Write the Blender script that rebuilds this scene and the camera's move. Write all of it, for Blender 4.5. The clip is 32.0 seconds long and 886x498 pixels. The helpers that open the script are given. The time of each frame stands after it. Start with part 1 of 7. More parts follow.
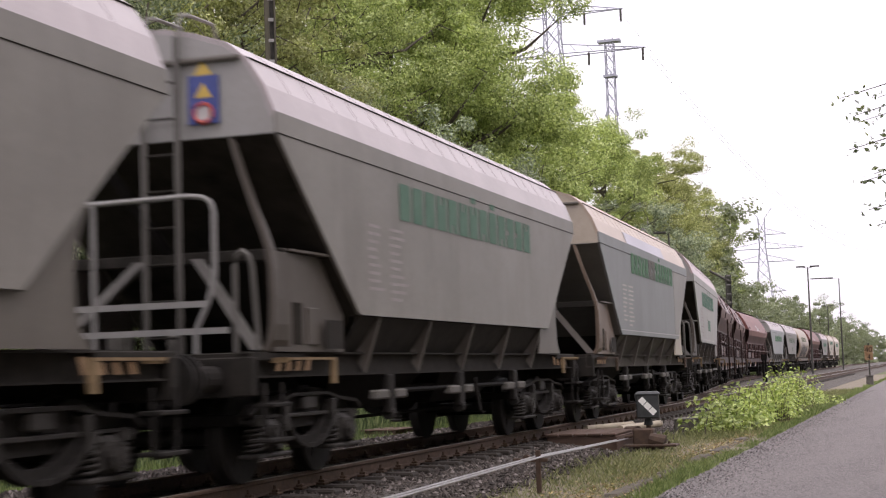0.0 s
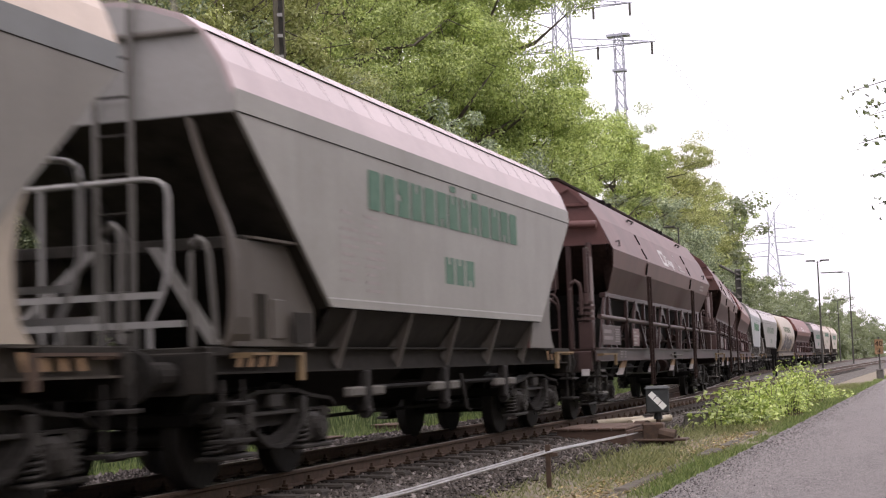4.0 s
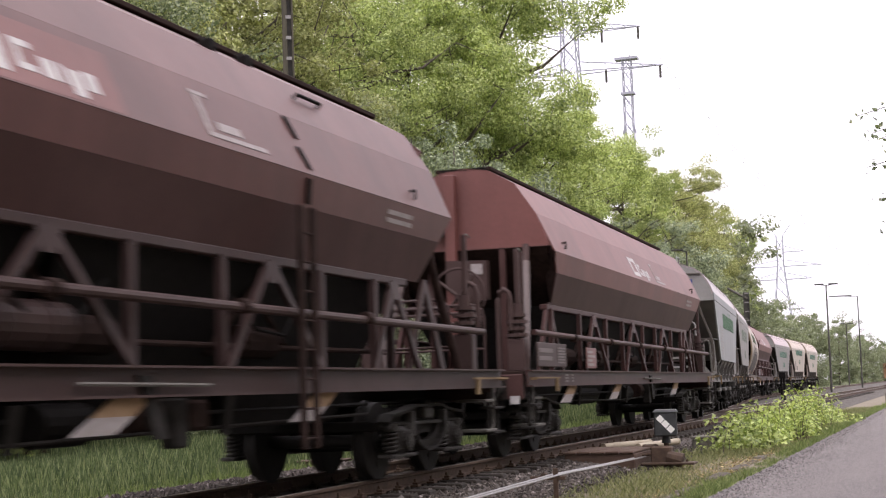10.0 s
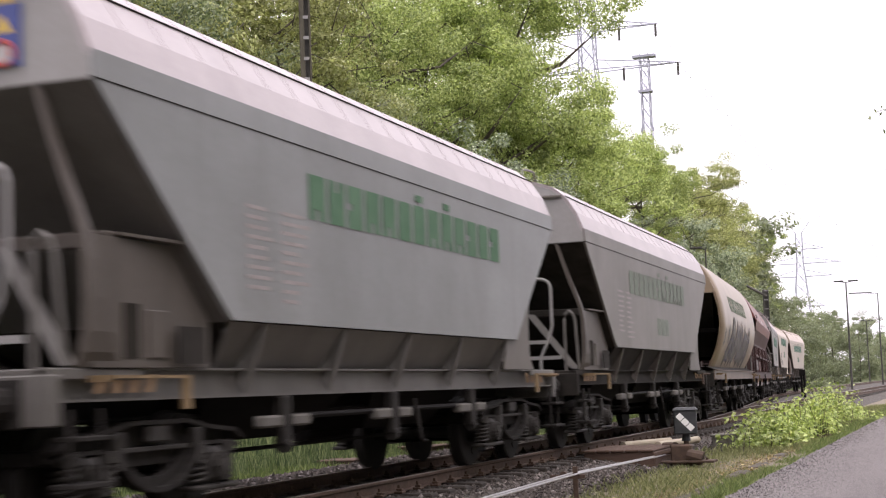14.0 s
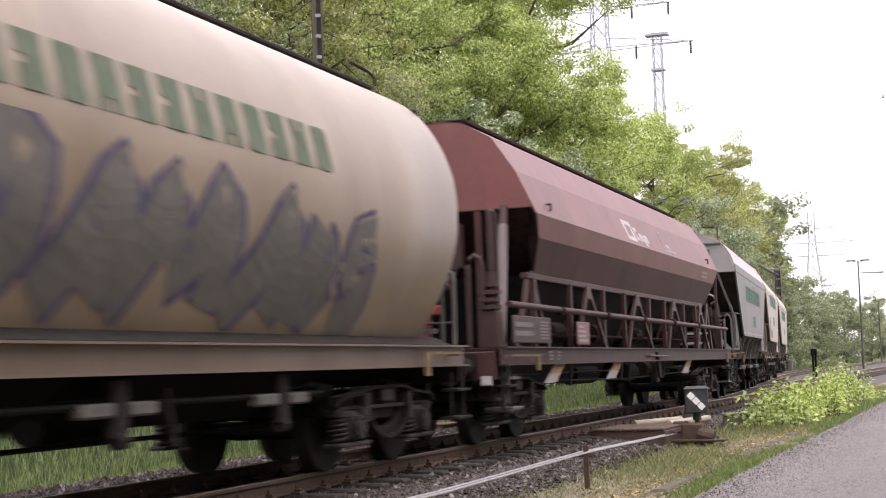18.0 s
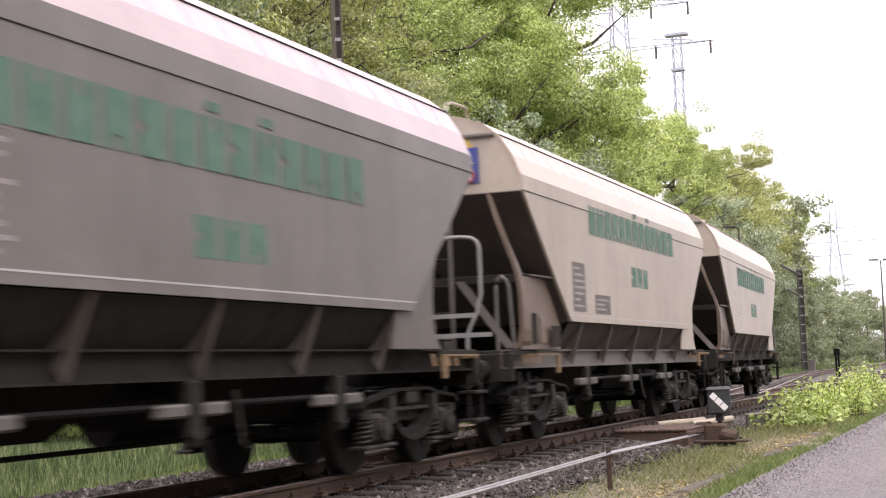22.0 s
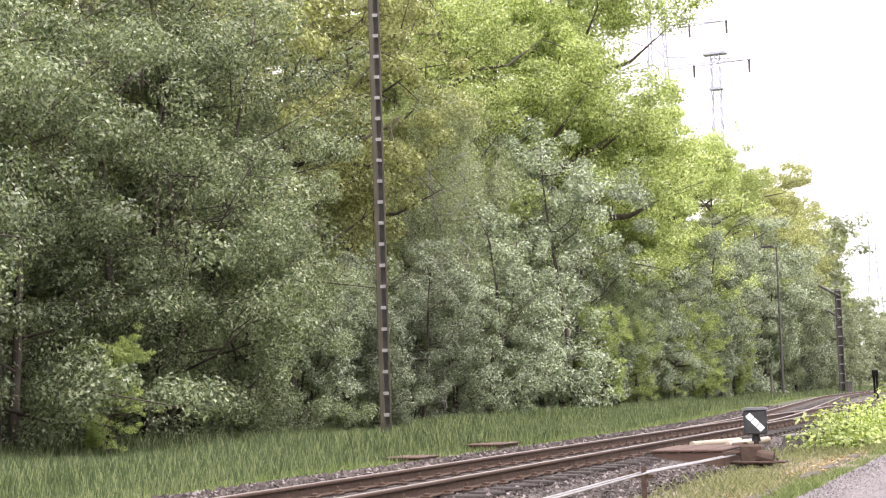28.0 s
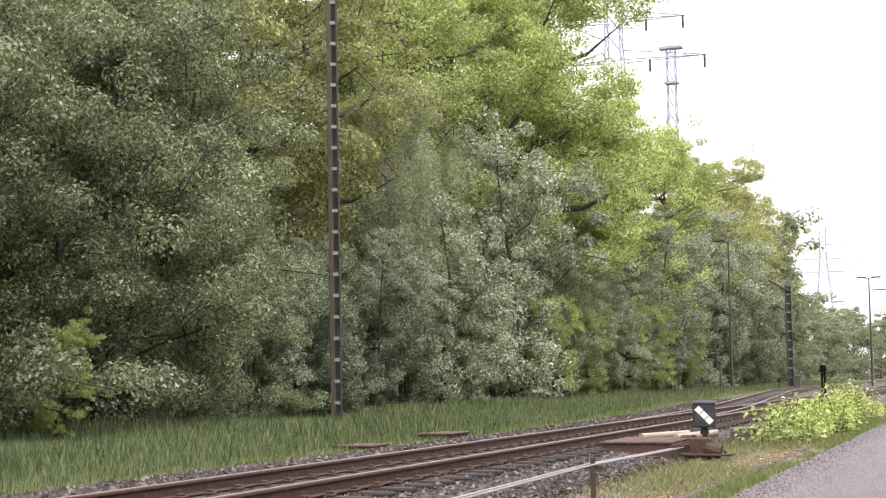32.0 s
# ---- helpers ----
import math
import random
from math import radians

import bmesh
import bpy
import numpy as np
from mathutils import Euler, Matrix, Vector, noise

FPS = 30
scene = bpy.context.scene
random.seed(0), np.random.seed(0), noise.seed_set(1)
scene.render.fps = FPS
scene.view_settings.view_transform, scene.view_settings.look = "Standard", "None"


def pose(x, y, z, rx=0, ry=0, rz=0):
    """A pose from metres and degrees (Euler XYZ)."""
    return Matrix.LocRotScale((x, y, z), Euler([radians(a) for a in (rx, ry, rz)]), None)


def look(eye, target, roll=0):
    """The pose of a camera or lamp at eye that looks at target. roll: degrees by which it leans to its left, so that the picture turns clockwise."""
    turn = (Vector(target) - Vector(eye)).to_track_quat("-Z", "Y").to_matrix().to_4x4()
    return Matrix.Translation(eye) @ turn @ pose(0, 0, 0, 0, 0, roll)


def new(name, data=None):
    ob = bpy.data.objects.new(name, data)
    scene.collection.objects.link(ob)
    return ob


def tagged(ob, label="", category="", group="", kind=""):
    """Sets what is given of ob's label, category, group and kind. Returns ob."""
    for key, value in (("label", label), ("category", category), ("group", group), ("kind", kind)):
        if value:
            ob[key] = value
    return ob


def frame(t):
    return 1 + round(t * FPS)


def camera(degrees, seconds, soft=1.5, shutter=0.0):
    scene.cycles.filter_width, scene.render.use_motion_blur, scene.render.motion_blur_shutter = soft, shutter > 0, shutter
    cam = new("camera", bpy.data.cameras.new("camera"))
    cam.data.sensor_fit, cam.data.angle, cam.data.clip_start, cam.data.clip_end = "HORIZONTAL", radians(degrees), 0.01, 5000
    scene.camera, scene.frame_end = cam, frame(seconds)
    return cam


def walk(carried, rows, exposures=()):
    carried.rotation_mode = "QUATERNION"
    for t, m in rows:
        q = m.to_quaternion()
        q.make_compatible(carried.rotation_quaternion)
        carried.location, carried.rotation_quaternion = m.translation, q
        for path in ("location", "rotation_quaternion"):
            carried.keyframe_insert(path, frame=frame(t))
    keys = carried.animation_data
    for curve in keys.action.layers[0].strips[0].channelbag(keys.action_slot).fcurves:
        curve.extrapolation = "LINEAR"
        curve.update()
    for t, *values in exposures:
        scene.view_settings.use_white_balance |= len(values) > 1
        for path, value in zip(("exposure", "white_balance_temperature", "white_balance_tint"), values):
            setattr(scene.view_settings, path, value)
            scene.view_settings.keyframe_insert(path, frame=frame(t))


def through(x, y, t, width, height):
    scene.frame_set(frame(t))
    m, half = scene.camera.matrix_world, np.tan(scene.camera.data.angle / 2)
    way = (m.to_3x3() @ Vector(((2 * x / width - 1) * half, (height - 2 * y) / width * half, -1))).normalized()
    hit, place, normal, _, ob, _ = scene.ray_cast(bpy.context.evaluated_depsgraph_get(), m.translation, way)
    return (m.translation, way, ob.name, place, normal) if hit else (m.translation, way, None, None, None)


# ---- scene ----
EYE = Vector((0.0, 0.0, 1.035))
cam = camera(33.0, 32.0, soft=1.2, shutter=0.6)


def view(yaw, pitch, roll):
    """The camera's pose: yaw to the left of the track's line, pitch up, and lean, in degrees."""
    a, b = radians(yaw), radians(pitch)
    ahead = Vector((-math.sin(a) * math.cos(b), math.cos(a) * math.cos(b), math.sin(b)))
    return look(EYE, EYE + ahead, roll)


VIEWS = [
    (0, 17.885, 4.716, -1.850), (0.5, 17.783, 4.741, -1.904), (1, 17.775, 4.772, -1.768),
    (1.5, 17.911, 4.693, -1.771), (2, 18.057, 4.656, -1.868), (2.5, 18.118, 4.543, -1.853),
    (4.5, 18.285, 4.528, -1.941), (5, 18.345, 4.644, -1.778), (5.5, 18.334, 4.757, -1.732),
    (6, 18.279, 4.862, -1.825), (6.5, 18.244, 4.942, -1.858), (7, 18.243, 5.094, -1.714),
    (7.5, 18.203, 5.093, -1.723), (8, 18.293, 5.154, -1.911), (8.5, 18.377, 5.241, -1.797),
    (9, 18.448, 5.322, -1.619), (9.5, 18.483, 5.334, -1.672), (10, 18.529, 5.401, -1.762),
    (10.5, 18.513, 5.399, -1.663), (11, 18.620, 5.546, -1.813), (11.5, 18.725, 5.665, -1.939),
    (12, 18.817, 5.695, -1.913), (12.5, 18.941, 5.632, -1.950), (13, 19.088, 5.540, -1.953),
    (13.5, 19.176, 5.494, -1.936), (14, 19.236, 5.388, -2.024), (14.5, 19.283, 5.222, -1.989),
    (16.5, 19.482, 4.643, -1.881), (17, 19.555, 4.624, -1.884), (17.5, 19.642, 4.597, -1.921),
    (18, 19.703, 4.573, -1.839), (18.5, 19.796, 4.480, -1.997), (19, 19.877, 4.443, -2.206),
    (19.5, 19.981, 4.351, -2.216), (20, 20.111, 4.332, -2.261), (20.5, 20.290, 4.342, -2.304),
    (21, 20.371, 4.482, -2.205), (21.5, 20.415, 4.653, -2.072), (22, 20.500, 4.684, -2.201),
    (22.5, 20.709, 4.784, -2.292), (23, 21.031, 4.991, -2.423), (23.5, 21.341, 5.191, -2.435),
    (24, 21.576, 5.389, -2.365), (24.5, 21.840, 5.568, -2.350), (25, 22.262, 5.797, -2.588),
    (25.5, 22.497, 5.785, -2.474), (27.5, 22.033, 5.569, -1.734), (28, 21.866, 5.387, -1.593),
    (28.5, 21.693, 5.202, -1.560), (29, 21.515, 5.157, -1.423), (29.5, 21.216, 5.077, -1.012),
    (30, 20.918, 5.019, -0.853), (30.5, 20.607, 5.001, -0.749), (31, 20.380, 4.949, -0.761),
    (31.5, 20.184, 4.921, -0.774), (32, 20.091, 4.935, -0.775),
]
EXPOSURES = [(0, -0.15), (4, -0.02), (6, 0.08), (13, 0.08), (16, 0.3), (18, 0.38), (19.5, 0.66), (21, 0.62), (23, 0.42), (24, 0.36), (25.2, 0.44), (27.5, 0.95), (28.5, 0.9), (30, 0.65), (32, 0.5)]
walk(cam, [(t, view(a, b, c)) for t, a, b, c in VIEWS], exposures=EXPOSURES)

# ---- sky and sun ----
SUN_ELEVATION, SUN_TURN = 66.0, 138.0
world = bpy.data.worlds.new("sky")
scene.world = world
world.use_nodes = True
wn, wl = world.node_tree.nodes, world.node_tree.links
wn.clear()
w_sky = wn.new("ShaderNodeTexSky")
w_sky.sky_type, w_sky.sun_disc = "NISHITA", False
w_sky.sun_elevation, w_sky.sun_rotation = radians(SUN_ELEVATION), radians(SUN_TURN)
w_sky.dust_density, w_sky.air_density = 4.0, 1.0
w_scale = wn.new("ShaderNodeMixRGB")
w_scale.blend_type = "MULTIPLY"
w_scale.inputs[0].default_value = 1.0
w_scale.inputs[2].default_value = (0.12, 0.12, 0.12, 1)
# an even cloud cover, brighter overhead than at the horizon
w_co = wn.new("ShaderNodeTexCoord")
w_sep = wn.new("ShaderNodeSeparateXYZ")
w_lift = wn.new("ShaderNodeMapRange")
w_lift.inputs["From Min"].default_value, w_lift.inputs["From Max"].default_value = 0.0, 1.0
w_lift.inputs["To Min"].default_value, w_lift.inputs["To Max"].default_value = 1.25, 3.25
w_grey = wn.new("ShaderNodeMixRGB")
w_grey.blend_type = "MULTIPLY"
w_grey.inputs[0].default_value = 1.0
w_grey.inputs[2].default_value = (1.03, 0.962, 1.06, 1)
w_cloud = wn.new("ShaderNodeMixRGB")
w_cloud.inputs[0].default_value = 0.92
wl.new(w_co.outputs["Generated"], w_sep.inputs[0])
wl.new(w_sep.outputs[2], w_lift.inputs["Value"])
wl.new(w_lift.outputs[0], w_grey.inputs[1])
wl.new(w_grey.outputs[0], w_cloud.inputs[2])
w_back = wn.new("ShaderNodeBackground")
w_back.inputs[1].default_value = 1.0
w_out = wn.new("ShaderNodeOutputWorld")
wl.new(w_sky.outputs[0], w_scale.inputs[1])
wl.new(w_scale.outputs[0], w_cloud.inputs[1])
wl.new(w_cloud.outputs[0], w_back.inputs[0])
wl.new(w_back.outputs[0], w_out.inputs[0])

sun_data = bpy.data.lights.new("sun", "SUN")
sun_data.energy, sun_data.angle, sun_data.color = 0.9, radians(16), (1.0, 0.955, 0.93)
sun = new("sun", sun_data)
_az, _el = radians(SUN_TURN), radians(SUN_ELEVATION)
_to_sun = Vector((math.sin(_az) * math.cos(_el), math.cos(_az) * math.cos(_el), math.sin(_el)))
sun.matrix_world = look(_to_sun * 60, (0, 0, 0))


# ---- materials ----
def material(name):
    m = bpy.data.materials.new(name)
    m.use_nodes = True
    nt = m.node_tree
    nt.nodes.clear()
    out = nt.nodes.new("ShaderNodeOutputMaterial")
    return m, nt, out


def noise_node(nt, coord, scale, detail=4.0, rough=0.6, stretch=None):
    n = nt.nodes.new("ShaderNodeTexNoise")
    n.inputs["Scale"].default_value, n.inputs["Detail"].default_value, n.inputs["Roughness"].default_value = scale, detail, rough
    if stretch:
        mp = nt.nodes.new("ShaderNodeMapping")
        mp.inputs["Scale"].default_value = stretch
        nt.links.new(coord, mp.inputs[0])
        coord = mp.outputs[0]
    nt.links.new(coord, n.inputs["Vector"])
    return n.outputs["Fac"]


def ramp_node(nt, fac, stops):
    r = nt.nodes.new("ShaderNodeValToRGB")
    els = r.color_ramp.elements
    while len(els) < len(stops):
        els.new(0.5)
    for e, (p, c) in zip(els, stops):
        e.position = p
        e.color = (*c, 1) if len(c) == 3 else c
    nt.links.new(fac, r.inputs[0])
    return r.outputs[0]


def mix_node(nt, fac, a, b, mode="MIX"):
    n = nt.nodes.new("ShaderNodeMixRGB")
    n.blend_type = mode
    for i, v in enumerate((fac, a, b)):
        if isinstance(v, bpy.types.NodeSocket):
            nt.links.new(v, n.inputs[i])
        elif i == 0:
            n.inputs[0].default_value = v
        else:
            n.inputs[i].default_value = (*v, 1)
    return n.outputs[0]


def finish(nt, out, colour, rough=0.7, metal=0.0, bump=None, bump_depth=0.01, bump_strength=0.5, spec=0.5):
    p = nt.nodes.new("ShaderNodeBsdfPrincipled")
    if isinstance(colour, bpy.types.NodeSocket):
        nt.links.new(colour, p.inputs["Base Color"])
    else:
        p.inputs["Base Color"].default_value = (*colour, 1)
    if isinstance(rough, bpy.types.NodeSocket):
        nt.links.new(rough, p.inputs["Roughness"])
    else:
        p.inputs["Roughness"].default_value = rough
    p.inputs["Metallic"].default_value = metal
    p.inputs["Specular IOR Level"].default_value = spec
    if bump is not None:
        b = nt.nodes.new("ShaderNodeBump")
        b.inputs["Strength"].default_value, b.inputs["Distance"].default_value = bump_strength, bump_depth
        nt.links.new(bump, b.inputs["Height"])
        nt.links.new(b.outputs[0], p.inputs["Normal"])
    nt.links.new(p.outputs[0], out.inputs[0])


def coord_node(nt, kind="Object"):
    return nt.nodes.new("ShaderNodeTexCoord").outputs[kind]


def painted(name, base, grime, streak=0.5, patch=0.5, rust=0.15, rough=0.5, shift=0.0, spec=0.4):
    """Weathered wagon paint: broad fading, runs of dirt down the sheet, and specks of rust."""
    m, nt, out = material(name)
    co = coord_node(nt)
    if shift:
        mp = nt.nodes.new("ShaderNodeMapping")
        mp.inputs["Location"].default_value = (shift, shift * 3.1, shift * 0.7)
        nt.links.new(co, mp.inputs[0])
        co = mp.outputs[0]
    broad = ramp_node(nt, noise_node(nt, co, 0.55, 5), [(0.35, (0, 0, 0)), (0.68, (1, 1, 1))])
    runs = ramp_node(nt, noise_node(nt, co, 1.0, 4, 0.65, (1.0, 1.3, 0.30)), [(0.45, (0, 0, 0)), (0.78, (1, 1, 1))])
    smear = ramp_node(nt, noise_node(nt, co, 0.9, 6, 0.7, (1, 0.6, 1.3)), [(0.42, (0, 0, 0)), (0.62, (1, 1, 1))])
    fine = noise_node(nt, co, 16.0, 5, 0.7)
    specks = ramp_node(nt, noise_node(nt, co, 5.0, 8, 0.75), [(0.64, (0, 0, 0)), (0.72, (1, 1, 1))])
    lighter = tuple(min(1, c * 1.14 + 0.01) for c in base)
    c = mix_node(nt, broad, base, lighter)
    f1 = nt.nodes.new("ShaderNodeMath")
    f1.operation = "MULTIPLY"
    f1.inputs[1].default_value = streak
    nt.links.new(runs, f1.inputs[0])
    c = mix_node(nt, f1.outputs[0], c, grime)
    f3 = nt.nodes.new("ShaderNodeMath")
    f3.operation = "MULTIPLY"
    f3.inputs[1].default_value = 0.30 * patch * 2
    nt.links.new(smear, f3.inputs[0])
    c = mix_node(nt, f3.outputs[0], c, tuple(0.55 * g + 0.45 * b for g, b in zip(grime, base)))
    f2 = nt.nodes.new("ShaderNodeMath")
    f2.operation = "MULTIPLY"
    f2.inputs[1].default_value = rust
    nt.links.new(specks, f2.inputs[0])
    c = mix_node(nt, f2.outputs[0], c, (0.16, 0.075, 0.035))
    c = mix_node(nt, 0.16, c, ramp_node(nt, fine, [(0.3, (0.35, 0.33, 0.3)), (0.7, (1, 1, 1))]), "MULTIPLY")
    dent = noise_node(nt, co, 1.1, 2)
    finish(nt, out, c, rough, 0.0, dent, 0.03, 0.2, spec)
    return m


def speckled(name, dark, light, scale, rough=0.85, stretch=None, depth=0.004, strength=0.6, broad=0.6, tint=None, metal=0.0, spec=0.35):
    """A plain material with grain at two sizes and relief."""
    m, nt, out = material(name)
    co = coord_node(nt)
    fine = noise_node(nt, co, scale, 6, 0.65, stretch)
    c = mix_node(nt, ramp_node(nt, fine, [(0.3, (0, 0, 0)), (0.7, (1, 1, 1))]), dark, light)
    big = ramp_node(nt, noise_node(nt, co, broad, 4), [(0.38, (0, 0, 0)), (0.66, (1, 1, 1))])
    c = mix_node(nt, big, c, mix_node(nt, 0.6, c, tint or tuple(x * 0.7 for x in light)))
    finish(nt, out, c, rough, metal, fine, depth, strength, spec)
    return m


def leafy(name, a, b, c, through=0.35, gloss=0.5):
    """Leaves, each of its own shade, which let some light through."""
    m, nt, out = material(name)
    geo = nt.nodes.new("ShaderNodeNewGeometry")
    info = nt.nodes.new("ShaderNodeObjectInfo")
    col = ramp_node(nt, geo.outputs["Random Per Island"], [(0.0, a), (0.55, b), (1.0, c)])
    hue = nt.nodes.new("ShaderNodeHueSaturation")
    mr = nt.nodes.new("ShaderNodeMapRange")
    mr.inputs["To Min"].default_value, mr.inputs["To Max"].default_value = 0.8, 1.2
    nt.links.new(info.outputs["Random"], mr.inputs["Value"])
    nt.links.new(mr.outputs[0], hue.inputs["Value"])
    nt.links.new(col, hue.inputs["Color"])
    p = nt.nodes.new("ShaderNodeBsdfPrincipled")
    p.inputs["Roughness"].default_value = gloss
    p.inputs["Specular IOR Level"].default_value = 0.4
    nt.links.new(hue.outputs[0], p.inputs["Base Color"])
    tr = nt.nodes.new("ShaderNodeBsdfTranslucent")
    bright = mix_node(nt, 1.0, hue.outputs[0], (1.2, 1.25, 0.75), "MULTIPLY")
    nt.links.new(bright, tr.inputs["Color"])
    mx = nt.nodes.new("ShaderNodeMixShader")
    mx.inputs[0].default_value = through
    nt.links.new(p.outputs[0], mx.inputs[1])
    nt.links.new(tr.outputs[0], mx.inputs[2])
    nt.links.new(mx.outputs[0], out.inputs[0])
    return m


def stones_material(name, stops, rough=0.9):
    m, nt, out = material(name)
    geo = nt.nodes.new("ShaderNodeNewGeometry")
    col = ramp_node(nt, geo.outputs["Random Per Island"], stops)
    co = coord_node(nt)
    fine = noise_node(nt, co, 60.0, 4)
    c = mix_node(nt, 0.5, col, ramp_node(nt, fine, [(0.3, (0.5, 0.48, 0.46)), (0.7, (1, 1, 1))]), "MULTIPLY")
    finish(nt, out, c, rough, 0.0, fine, 0.004, 0.5, 0.3)
    return m


PAINT_GREY = painted("grey_paint", (0.190, 0.175, 0.155), (0.105, 0.09, 0.073), 0.45)
PAINT_STEEL = painted("cool_grey_paint", (0.205, 0.208, 0.205), (0.13, 0.125, 0.115), 0.35, shift=7.0)
PAINT_SLATE = painted("slate_grey_paint", (0.150, 0.153, 0.150), (0.10, 0.097, 0.09), 0.45, shift=87.0)
PAINT_DUSTY = painted("dusty_grey_paint", (0.250, 0.236, 0.215), (0.15, 0.132, 0.112), 0.45, rust=0.25, shift=29.0)
PAINT_DIRTY = painted("brownish_grey_paint", (0.152, 0.137, 0.122), (0.076, 0.066, 0.054), 0.55, shift=13.0)
PAINT_BEIGE = painted("beige_grey_paint", (0.335, 0.283, 0.226), (0.215, 0.172, 0.130), 0.4, rust=0.3, shift=21.0)
PAINT_SAND = painted("sand_paint", (0.240, 0.178, 0.118), (0.125, 0.088, 0.056), 0.5, rust=0.25, rough=0.38, shift=33.0)
PAINT_BROWN = painted("oxide_brown_paint", (0.104, 0.043, 0.038), (0.046, 0.023, 0.020), 0.5, rust=0.2, rough=0.48, shift=3.0, spec=0.30)
PAINT_RED = painted("reddish_brown_paint", (0.150, 0.055, 0.047), (0.066, 0.028, 0.024), 0.5, rust=0.15, rough=0.48, shift=17.0, spec=0.30)
# hopper roofs get lighter base colours than the wagon sides
ROOF_PALE = painted("pale_roof_colour", (0.350, 0.298, 0.298), (0.19, 0.155, 0.152), 0.30, rough=0.38, shift=41.0)
ROOF_PINK = painted("pale_pink_roof_colour", (0.375, 0.285, 0.285), (0.24, 0.18, 0.175), 0.30, rough=0.38, shift=43.0)
ROOF_BEIGE = painted("pale_beige_roof_colour", (0.41, 0.318, 0.252), (0.28, 0.21, 0.16), 0.30, rough=0.38, shift=47.0)
TRUSS_BROWN = painted("dull_brown_frame_paint", (0.040, 0.020, 0.018), (0.018, 0.011, 0.010), 0.5, shift=51.0, spec=0.25)
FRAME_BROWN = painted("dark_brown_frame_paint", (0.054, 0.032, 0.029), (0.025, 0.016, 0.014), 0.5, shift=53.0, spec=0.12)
STRUT_PALE = painted("dusty_pale_brown_paint", (0.125, 0.095, 0.09), (0.06, 0.043, 0.04), 0.5, shift=63.0, spec=0.25)
GUSSET_GREY = painted("grimy_gusset_paint", (0.118, 0.104, 0.089), (0.06, 0.05, 0.04), 0.55, rust=0.3, shift=79.0, spec=0.25)
GUSSET_DARK = painted("dark_gusset_lit_rib_paint", (0.082, 0.069, 0.058), (0.04, 0.032, 0.026), 0.6, rust=0.35, shift=83.0, spec=0.2)
POST_GREY = painted("grimy_post_paint", (0.112, 0.103, 0.093), (0.05, 0.043, 0.036), 0.6, rust=0.3, shift=67.0, spec=0.25)
END_GREY = painted("pale_grey_lit_end_paint", (0.250, 0.238, 0.228), (0.17, 0.155, 0.14), 0.4, shift=71.0)
FRAME_UNDERSHADE_RED = painted("dull_reddish_frame_undershade_paint", (0.062, 0.030, 0.027), (0.030, 0.016, 0.014), 0.5, shift=73.0, spec=0.10)
MAST_NEAR = speckled("weathered_grey_brown_steel", (0.042, 0.036, 0.023), (0.088, 0.077, 0.051), 4.0, 0.7, (3, 3, 0.5))
# near-black base colour for end slopes, slope feet and plate doors
DEEP_DARK = speckled("deep_dark_steel", (0.013, 0.0115, 0.0095), (0.038, 0.033, 0.027), 3.0, 0.9, spec=0.06)
UNDER_BROWN = speckled("grimy_shaded_brown_steel", (0.014, 0.009, 0.008), (0.042, 0.026, 0.022), 7.0, spec=0.06)
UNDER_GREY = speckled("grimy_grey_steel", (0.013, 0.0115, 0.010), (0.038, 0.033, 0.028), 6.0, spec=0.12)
UNDER_RUST = speckled("rusty_grey_steel", (0.036, 0.031, 0.0255), (0.088, 0.075, 0.062), 5.0, spec=0.12)
# near-black base colour for funnels, sills, couplings and small gear
NEAR_BLACK = speckled("near_black_steel", (0.005, 0.0045, 0.004), (0.014, 0.012, 0.011), 9.0, 0.7, spec=0.06)
BOGIE_STEEL = speckled("brake_dust_steel", (0.009, 0.008, 0.0072), (0.032, 0.028, 0.025), 8.0, 0.82, spec=0.14)
SPRING_STEEL = speckled("spring_steel", (0.016, 0.014, 0.0125), (0.052, 0.046, 0.041), 14.0, 0.65, spec=0.2)
WHEEL_STEEL = speckled("wheel_steel", (0.008, 0.007, 0.006), (0.022, 0.019, 0.017), 12.0, 0.7, spec=0.2)
RAIL_RUST = speckled("rusty_rail_web", (0.045, 0.028, 0.019), (0.10, 0.062, 0.042), 14.0)
RAIL_SHINE = speckled("worn_rail_head", (0.17, 0.13, 0.105), (0.27, 0.22, 0.19), 20.0, 0.35, (6, 0.3, 6), metal=0.6)
# oiled wood, with shade under the train also put into the colour
SLEEPER_WOOD = speckled("oiled_sleeper_wood", (0.014, 0.011, 0.009), (0.042, 0.033, 0.026), 6.0, 0.9, (0.6, 8, 8))
GREEN_MARK = speckled("faded_green_lettering", (0.050, 0.118, 0.060), (0.105, 0.19, 0.115), 3.0)
DARK_MARK = speckled("faded_grey_green_lettering", (0.11, 0.135, 0.105), (0.21, 0.23, 0.19), 9.0)
MID_MARK = speckled("dull_green_lettering", (0.060, 0.125, 0.086), (0.12, 0.195, 0.145), 5.0)
WHITE_MARK = speckled("faded_white_lettering", (0.33, 0.305, 0.295), (0.55, 0.52, 0.51), 6.0)
DUST_MARK = speckled("dusty_white_lettering", (0.29, 0.265, 0.24), (0.46, 0.42, 0.39), 6.0)
PALE_MARK = speckled("pale_worn_lettering", (0.22, 0.19, 0.18), (0.36, 0.32, 0.31), 12.0)
YELLOW_STEEL = speckled("worn_yellow_steel", (0.10, 0.07, 0.037), (0.25, 0.17, 0.088), 8.0)
ORANGE_STRIPE = speckled("worn_orange_stripe", (0.14, 0.075, 0.034), (0.32, 0.21, 0.12), 8.0)
